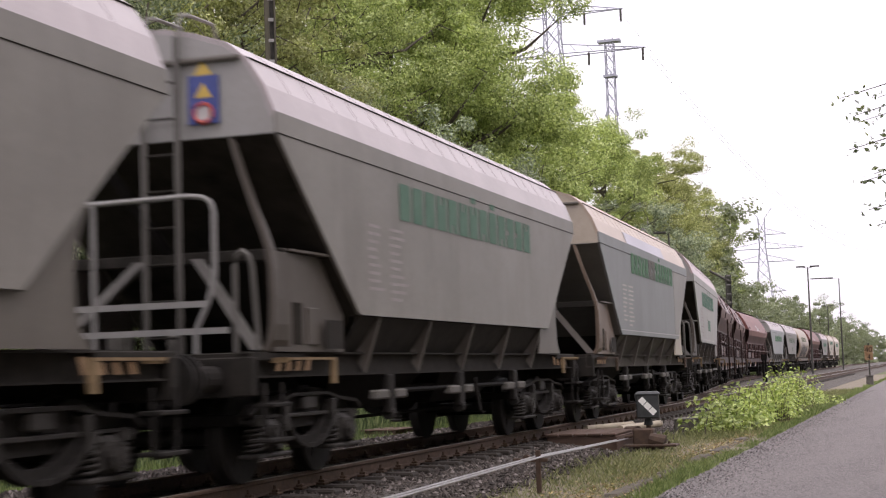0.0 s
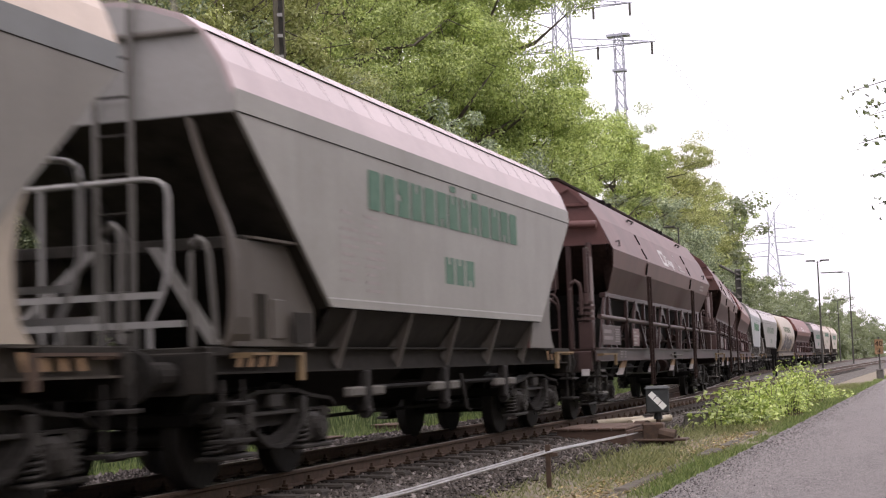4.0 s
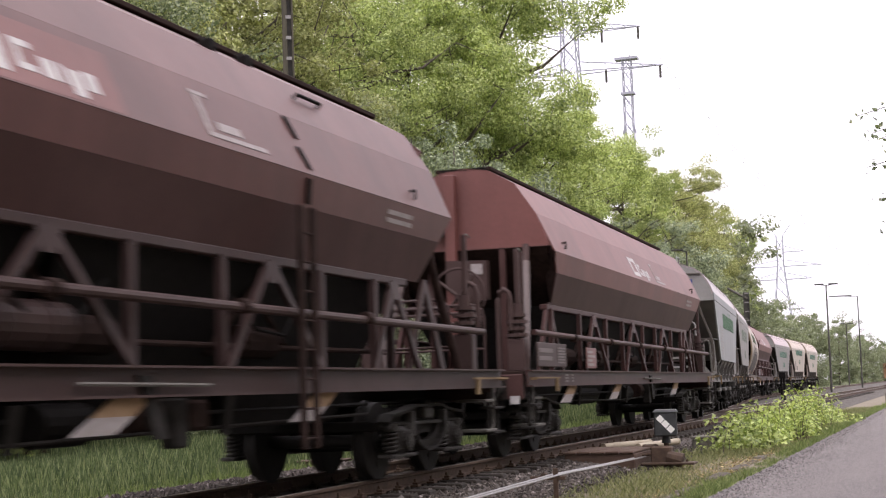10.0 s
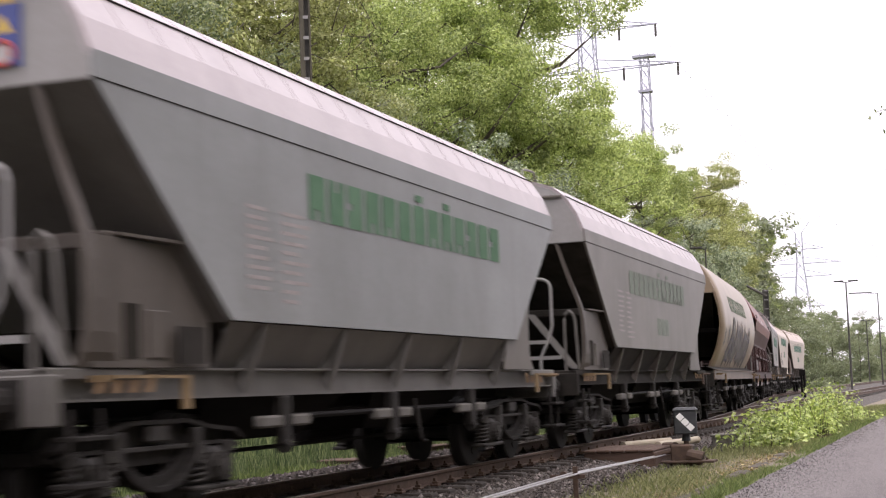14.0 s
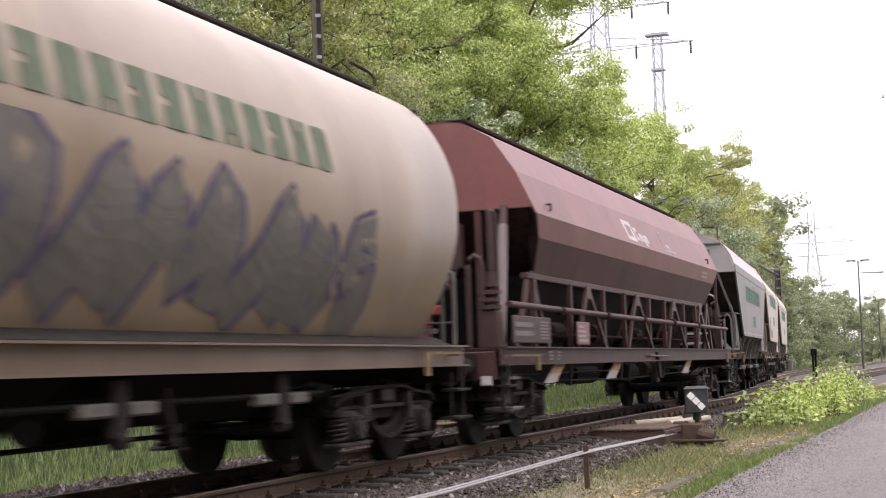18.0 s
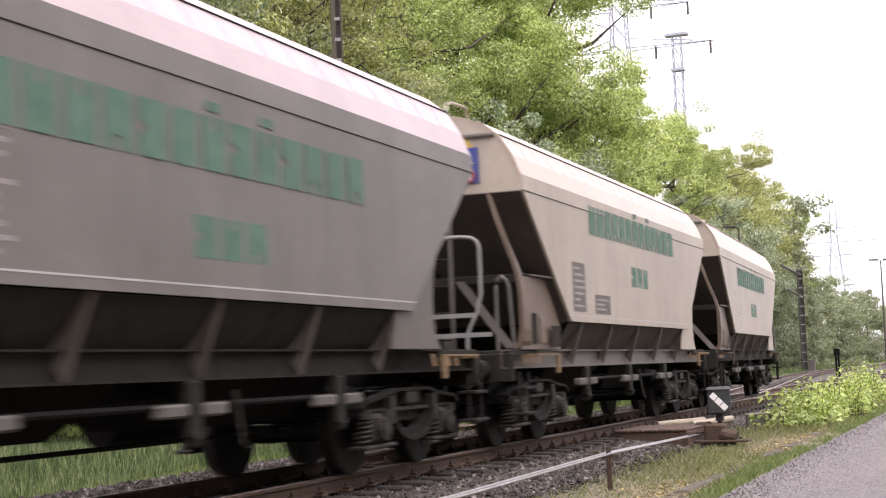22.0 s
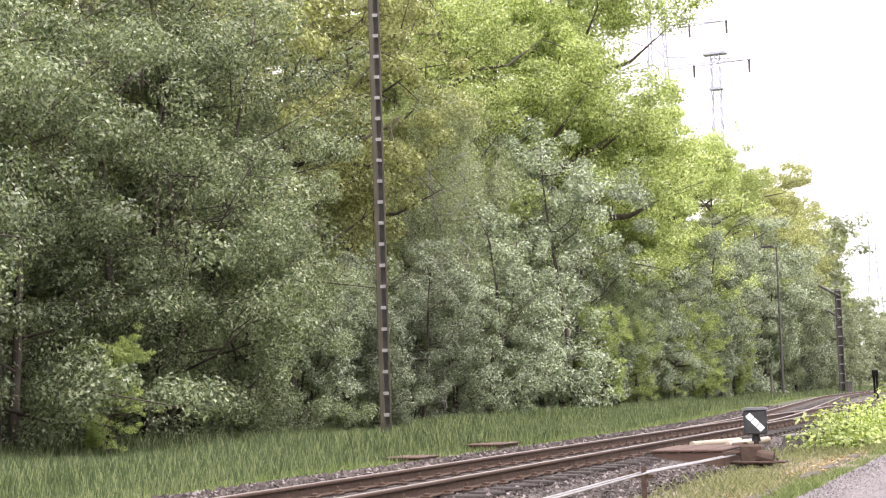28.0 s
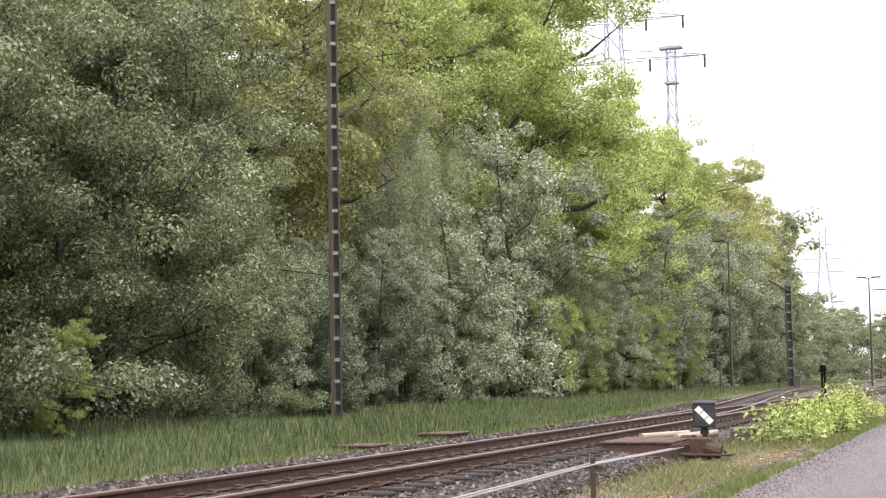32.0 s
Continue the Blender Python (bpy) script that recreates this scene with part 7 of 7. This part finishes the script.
wp = empty("marker_post", "thin white marker post in the grass", "post")
part("post_body", bar([(-17.2, 101, -0.45), (-17.2, 101, 1.75)], 0.07, 8), PALE_STEP, wp)
part("post_cap", bar([(-17.2, 101, 1.75), (-17.2, 101, 1.80)], 0.08, 8), MAST_STEEL, wp)
dp = empty("signal_post", "dark double post with a narrow board", "signal")
for d in (-0.075, 0.075):
    part("leg", soft(-9.58 + d - 0.06, -9.58 + d + 0.06, 92.0, 92.1, -0.45, 1.42), NEAR_BLACK, dp)
part("board", soft(-9.76, -9.40, 91.9, 91.98, 1.14, 1.50), NEAR_BLACK, dp)
sp = empty("speed_sign", "yellow speed board on a thin post, worn", "sign")
part("post", bar([(-3.6, 95, -0.45), (-3.6, 95, 2.0)], 0.05, 8), MAST_STEEL, sp)
part("board", soft(-3.85, -3.35, 94.93, 94.96, 0.95, 1.85), ORANGE_STRIPE, sp)


def figures(text, x, y, z, size, mat, parent):
    """Painted figures in the built-in face, standing upright and facing back along the line."""
    cu = bpy.data.curves.new("figures", "FONT")
    cu.body, cu.size, cu.extrude, cu.align_x = text, size, 0.004, "CENTER"
    cu.materials.append(mat)
    ob = new("figures", cu)
    ob.parent = parent
    ob.matrix_basis = pose(x, y, z, 90, 0, 0)


figures("40", -3.6, 94.92, 1.44, 0.46, NEAR_BLACK, sp)
figures("4", -3.6, 94.92, 1.0, 0.42, NEAR_BLACK, sp)
cb2 = empty("cable_cabinet", "small pale cabinet beside the path", "cabinet")
part("cabinet_body", soft(-3.35, -2.98, 83.0, 83.4, -0.45, 0.12, r=0.03), PALE_STEP, cb2)
part("cabinet_lid", soft(-3.38, -2.95, 82.97, 83.43, 0.122, 0.16, r=0.02), PALE_STEP, cb2)


def _grit(rng, n):
    y = _near_y(rng, n, 9, 70)
    return rng.uniform(PATH_EDGE + 0.05, -0.4, n), y, np.full(n, PATH_Z + 0.012)


tagged(stone_field("path_grit", 30000, _grit, 0.011, PATH_GRIT, "fine loose grit on the path", 31), category="gravel")


def _litter(rng, n):
    y = _near_y(rng, n, 9, 60)
    return -3.35 - np.abs(rng.normal(0, 0.45, n)), y, np.full(n, GROUND_Z + 0.035)


_lr = np.random.default_rng(41)
_lx, _ly, _lz = _litter(_lr, 6000)
tagged(shared("fallen_leaves", leaf_mesh("fallen_leaves", np.stack([_lx, _ly, _lz], -1), np.tile((0.0, 0.0, 1.0), (len(_lx), 1)), 0.032, 0.019, LEAF_LITTER, _lr, 0.25), None), "yellow and brown fallen leaves beside the path", "leaves", kind="stuff")


# ---- pylons and their lines ----
def pylon(label, x, y, base, top, foot, neck, arms, horns=0.0, turn=0.0, panel=5.0, r=0.12):
    t = empty("power_pylon", label, "power pylon", "pylons")
    w = lambda z: foot + (neck - foot) * min(1.0, (z / (top * 0.8)))
    for sx in (-1, 1):
        for sy in (-1, 1):
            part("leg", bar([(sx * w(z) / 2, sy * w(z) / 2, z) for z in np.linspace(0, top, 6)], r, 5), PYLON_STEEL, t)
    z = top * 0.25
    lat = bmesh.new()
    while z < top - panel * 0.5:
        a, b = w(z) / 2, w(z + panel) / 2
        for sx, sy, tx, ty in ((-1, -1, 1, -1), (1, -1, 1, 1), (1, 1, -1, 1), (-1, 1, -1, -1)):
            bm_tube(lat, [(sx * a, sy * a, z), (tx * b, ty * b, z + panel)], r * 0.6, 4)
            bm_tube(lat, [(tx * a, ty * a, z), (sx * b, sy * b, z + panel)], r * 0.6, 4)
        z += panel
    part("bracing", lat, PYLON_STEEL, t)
    for za, left, right, hang in arms:
        arm = bmesh.new()
        h = w(za) / 2
        for sgn, reach in ((-1, left), (1, right)):
            if reach <= 0:
                continue
            tip = (sgn * reach, 0, za)
            for sy in (-1, 1):
                bm_tube(arm, [(sgn * h, sy * h, za), tip], r * 0.8, 4)
            bm_tube(arm, [(sgn * h, 0, za + panel * 0.55), tip], r * 0.8, 4)
            for k in range(1, 5):
                u = k / 5
                bm_tube(arm, [(sgn * (h + (reach - h) * u), 0, za), (sgn * (h + (reach - h) * (u - 0.1)), 0, za + panel * 0.55 * (1 - u + 0.1))], r * 0.5, 4)
        a = part("cross_arm", arm, PYLON_STEEL, t)
        for p in hang:
            part("insulator", bar([(p, 0, za), (p, 0, za - panel * 0.62)], r * 1.6, 6), MAST_STEEL, a)
    if horns:
        for s in (-1, 1):
            part("earth_wire_horn", bar([(s * neck / 2, 0, top), (s * horns, 0, top + horns * 0.95)], r, 4), PYLON_STEEL, t)
    t.matrix_basis = pose(x, y, base, 0, 0, turn)
    return t


P1, P2, P3 = 240.0, 330.0, 640.0
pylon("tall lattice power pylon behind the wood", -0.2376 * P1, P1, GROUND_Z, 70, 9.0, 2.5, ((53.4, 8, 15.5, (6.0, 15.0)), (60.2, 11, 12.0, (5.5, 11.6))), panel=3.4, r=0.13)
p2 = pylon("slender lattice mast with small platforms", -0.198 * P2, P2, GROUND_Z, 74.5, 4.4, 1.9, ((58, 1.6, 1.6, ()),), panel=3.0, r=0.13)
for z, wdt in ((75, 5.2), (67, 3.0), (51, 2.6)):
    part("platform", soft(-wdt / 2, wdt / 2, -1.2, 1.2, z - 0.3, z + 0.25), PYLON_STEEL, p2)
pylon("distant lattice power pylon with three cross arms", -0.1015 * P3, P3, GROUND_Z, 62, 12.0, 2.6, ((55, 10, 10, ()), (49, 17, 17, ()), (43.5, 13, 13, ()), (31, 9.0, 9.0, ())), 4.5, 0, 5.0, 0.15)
cables = empty("power_lines", "thin power lines hanging between the pylons", "power line")
for xa, za, xb, zb in ((-0.1872 * P1, 58.4, -28.0, 52.0), (-0.1707 * P1, 51.5, -22.0, 46.0)):
    pts = [(xa + (xb - xa) * u, P1 + (P3 - P1) * u, za + (zb - za) * u - 34 * u * (1 - u)) for u in np.linspace(0, 1, 17)]
    part("cable", bar(pts, 0.03, 4), PYLON_STEEL, cables)


# ---- the bush and the twigs beside the path ----
def knotweed(x0, y0, x1, y1, stems, seed, tall, label):
    rng = np.random.default_rng(seed)
    t = empty("bush", label, "bush", "bushes beside the path")
    st = bmesh.new()
    pos, nor = [], []
    for k in range(stems):
        u = rng.uniform(0, 1)
        x = x0 + (x1 - x0) * u + rng.normal(0, 0.24)
        y = y0 + (y1 - y0) * u + rng.normal(0, 0.5)
        h = tall * rng.uniform(0.40, 1.25) * (0.72 + 0.28 * math.sin(u * 9 + seed))
        lean = rng.normal(0, 0.22, 2)
        pts = [(x + lean[0] * h * v * v, y + lean[1] * h * v * v, GROUND_Z + h * v) for v in (0, 0.4, 0.75, 1.0)]
        bm_tube(st, pts, 0.011, 5, 0.004)
        for q in range(34):
            v = rng.uniform(0.22, 1.02)
            a = rng.uniform(0, 6.28)
            d = rng.uniform(0.05, 0.30) * (1.1 - 0.4 * v)
            pos.append((x + lean[0] * h * v * v + math.cos(a) * d, y + lean[1] * h * v * v + math.sin(a) * d, GROUND_Z + h * v + rng.normal(0, 0.05)))
            nor.append((math.cos(a) * 0.5, math.sin(a) * 0.5, 0.9))
    tagged(part("stem_mass", st, BARK, t), kind="stuff")
    me = leaf_mesh("leaves", np.array(pos), np.array(nor), 0.052, 0.036, LEAF_BRIGHT, rng, 0.35)
    shared("leaves", me, t)
    return t


knotweed(-4.45, 30.6, -3.85, 34.0, 62, 1, 0.70, "bright yellow-green knotweed bush beside the path")
knotweed(-4.1, 32.5, -3.6, 39.0, 95, 2, 0.88, "bright yellow-green knotweed bush beside the path")
knotweed(-4.5, 37.0, -3.6, 50.0, 150, 3, 1.2, "tall bright knotweed bush by the asphalt path")


def hanging_twigs():
    """A tree beside the path whose outer twigs hang into view."""
    rng = np.random.default_rng(77)
    t = empty("tree", "broad roadside tree with sparse hanging twigs", "tree")
    bm = bmesh.new()
    bm_tube(bm, [(4.6, 31, GROUND_Z), (4.5, 31, 3), (4.3, 30.5, 7), (4.4, 30.5, 10)], 0.22, 9, 0.08)
    pos, nor = [], []
    tips = [(-1.42, 6.15), (-1.15, 5.75), (-1.0, 5.6), (-1.30, 5.1), (-0.95, 5.2), (-1.12, 4.45), (-0.85, 4.6), (-0.98, 3.9), (-0.85, 3.6), (-0.6, 4.2), (-0.55, 5.4), (-0.7, 6.1), (-0.5, 3.9)]
    tips += [(rng.uniform(0.2, 3.0), rng.uniform(3.4, 8.5)) for _ in range(26)]
    for x, z in tips:
        y = 30.0 + rng.normal(0, 0.8 if x > 0 else 0.15)
        tip = Vector((x, y, z))
        base = Vector((4.4, 30.5, z + 0.7))
        mid = base.lerp(tip, 0.55) + Vector((0, 0, 0.35))
        bm_tube(bm, [base, mid, tip], 0.035, 5, 0.006)
        for q in range(15):
            p = mid.lerp(tip, rng.uniform(0.72, 1.04)) + Vector(rng.normal(0, 0.075, 3))
            pos.append(tuple(p))
            nor.append((0.2, -0.5, 0.6))
    part("trunk", bm, BARK, t)
    shared("crown", leaf_mesh("crown", np.array(pos), np.array(nor), 0.062, 0.034, LEAF_WILLOW, rng), t)


hanging_twigs()


# ---- the train runs past ----
SPEED_T = [0, 3, 8, 13, 18, 22, 25.5, 32]
SPEED_V = [7.54, 7.61, 8.06, 8.58, 8.92, 9.20, 9.58, 9.58]
_T = np.linspace(0, 32, 3201)
_V = np.interp(_T, SPEED_T, SPEED_V)
_S = np.concatenate([[0.0], np.cumsum((_V[1:] + _V[:-1]) * 0.005)])


def travelled(t):
    return float(np.interp(t, _T, _S))


def wagon_pose(t, front, length, pivot):
    mid = front + length / 2 - travelled(t)
    a, b = on_siding(mid - pivot), on_siding(mid + pivot)
    m = (a + b) / 2
    turn = math.degrees(math.atan2(-(b.x - a.x), b.y - a.y))
    return pose(m.x, m.y, 0, 0, 0, turn)


def motions():
    times = [0.5 * k for k in range(65)]
    for wagon, front, length, pivot in TRAIN:
        walk(wagon, [(t, wagon_pose(t, front, length, pivot)) for t in times])
    # the wheels roll with the train
    beat = [k / 15 for k in range(481)]
    turns = [(t, math.degrees(travelled(t) / WHEEL_R)) for t in beat]
    for wheel, y in ROLLING:
        walk(wheel, [(t, pose(0, y, WHEEL_R, a, 0, 0)) for t, a in turns])


motions()
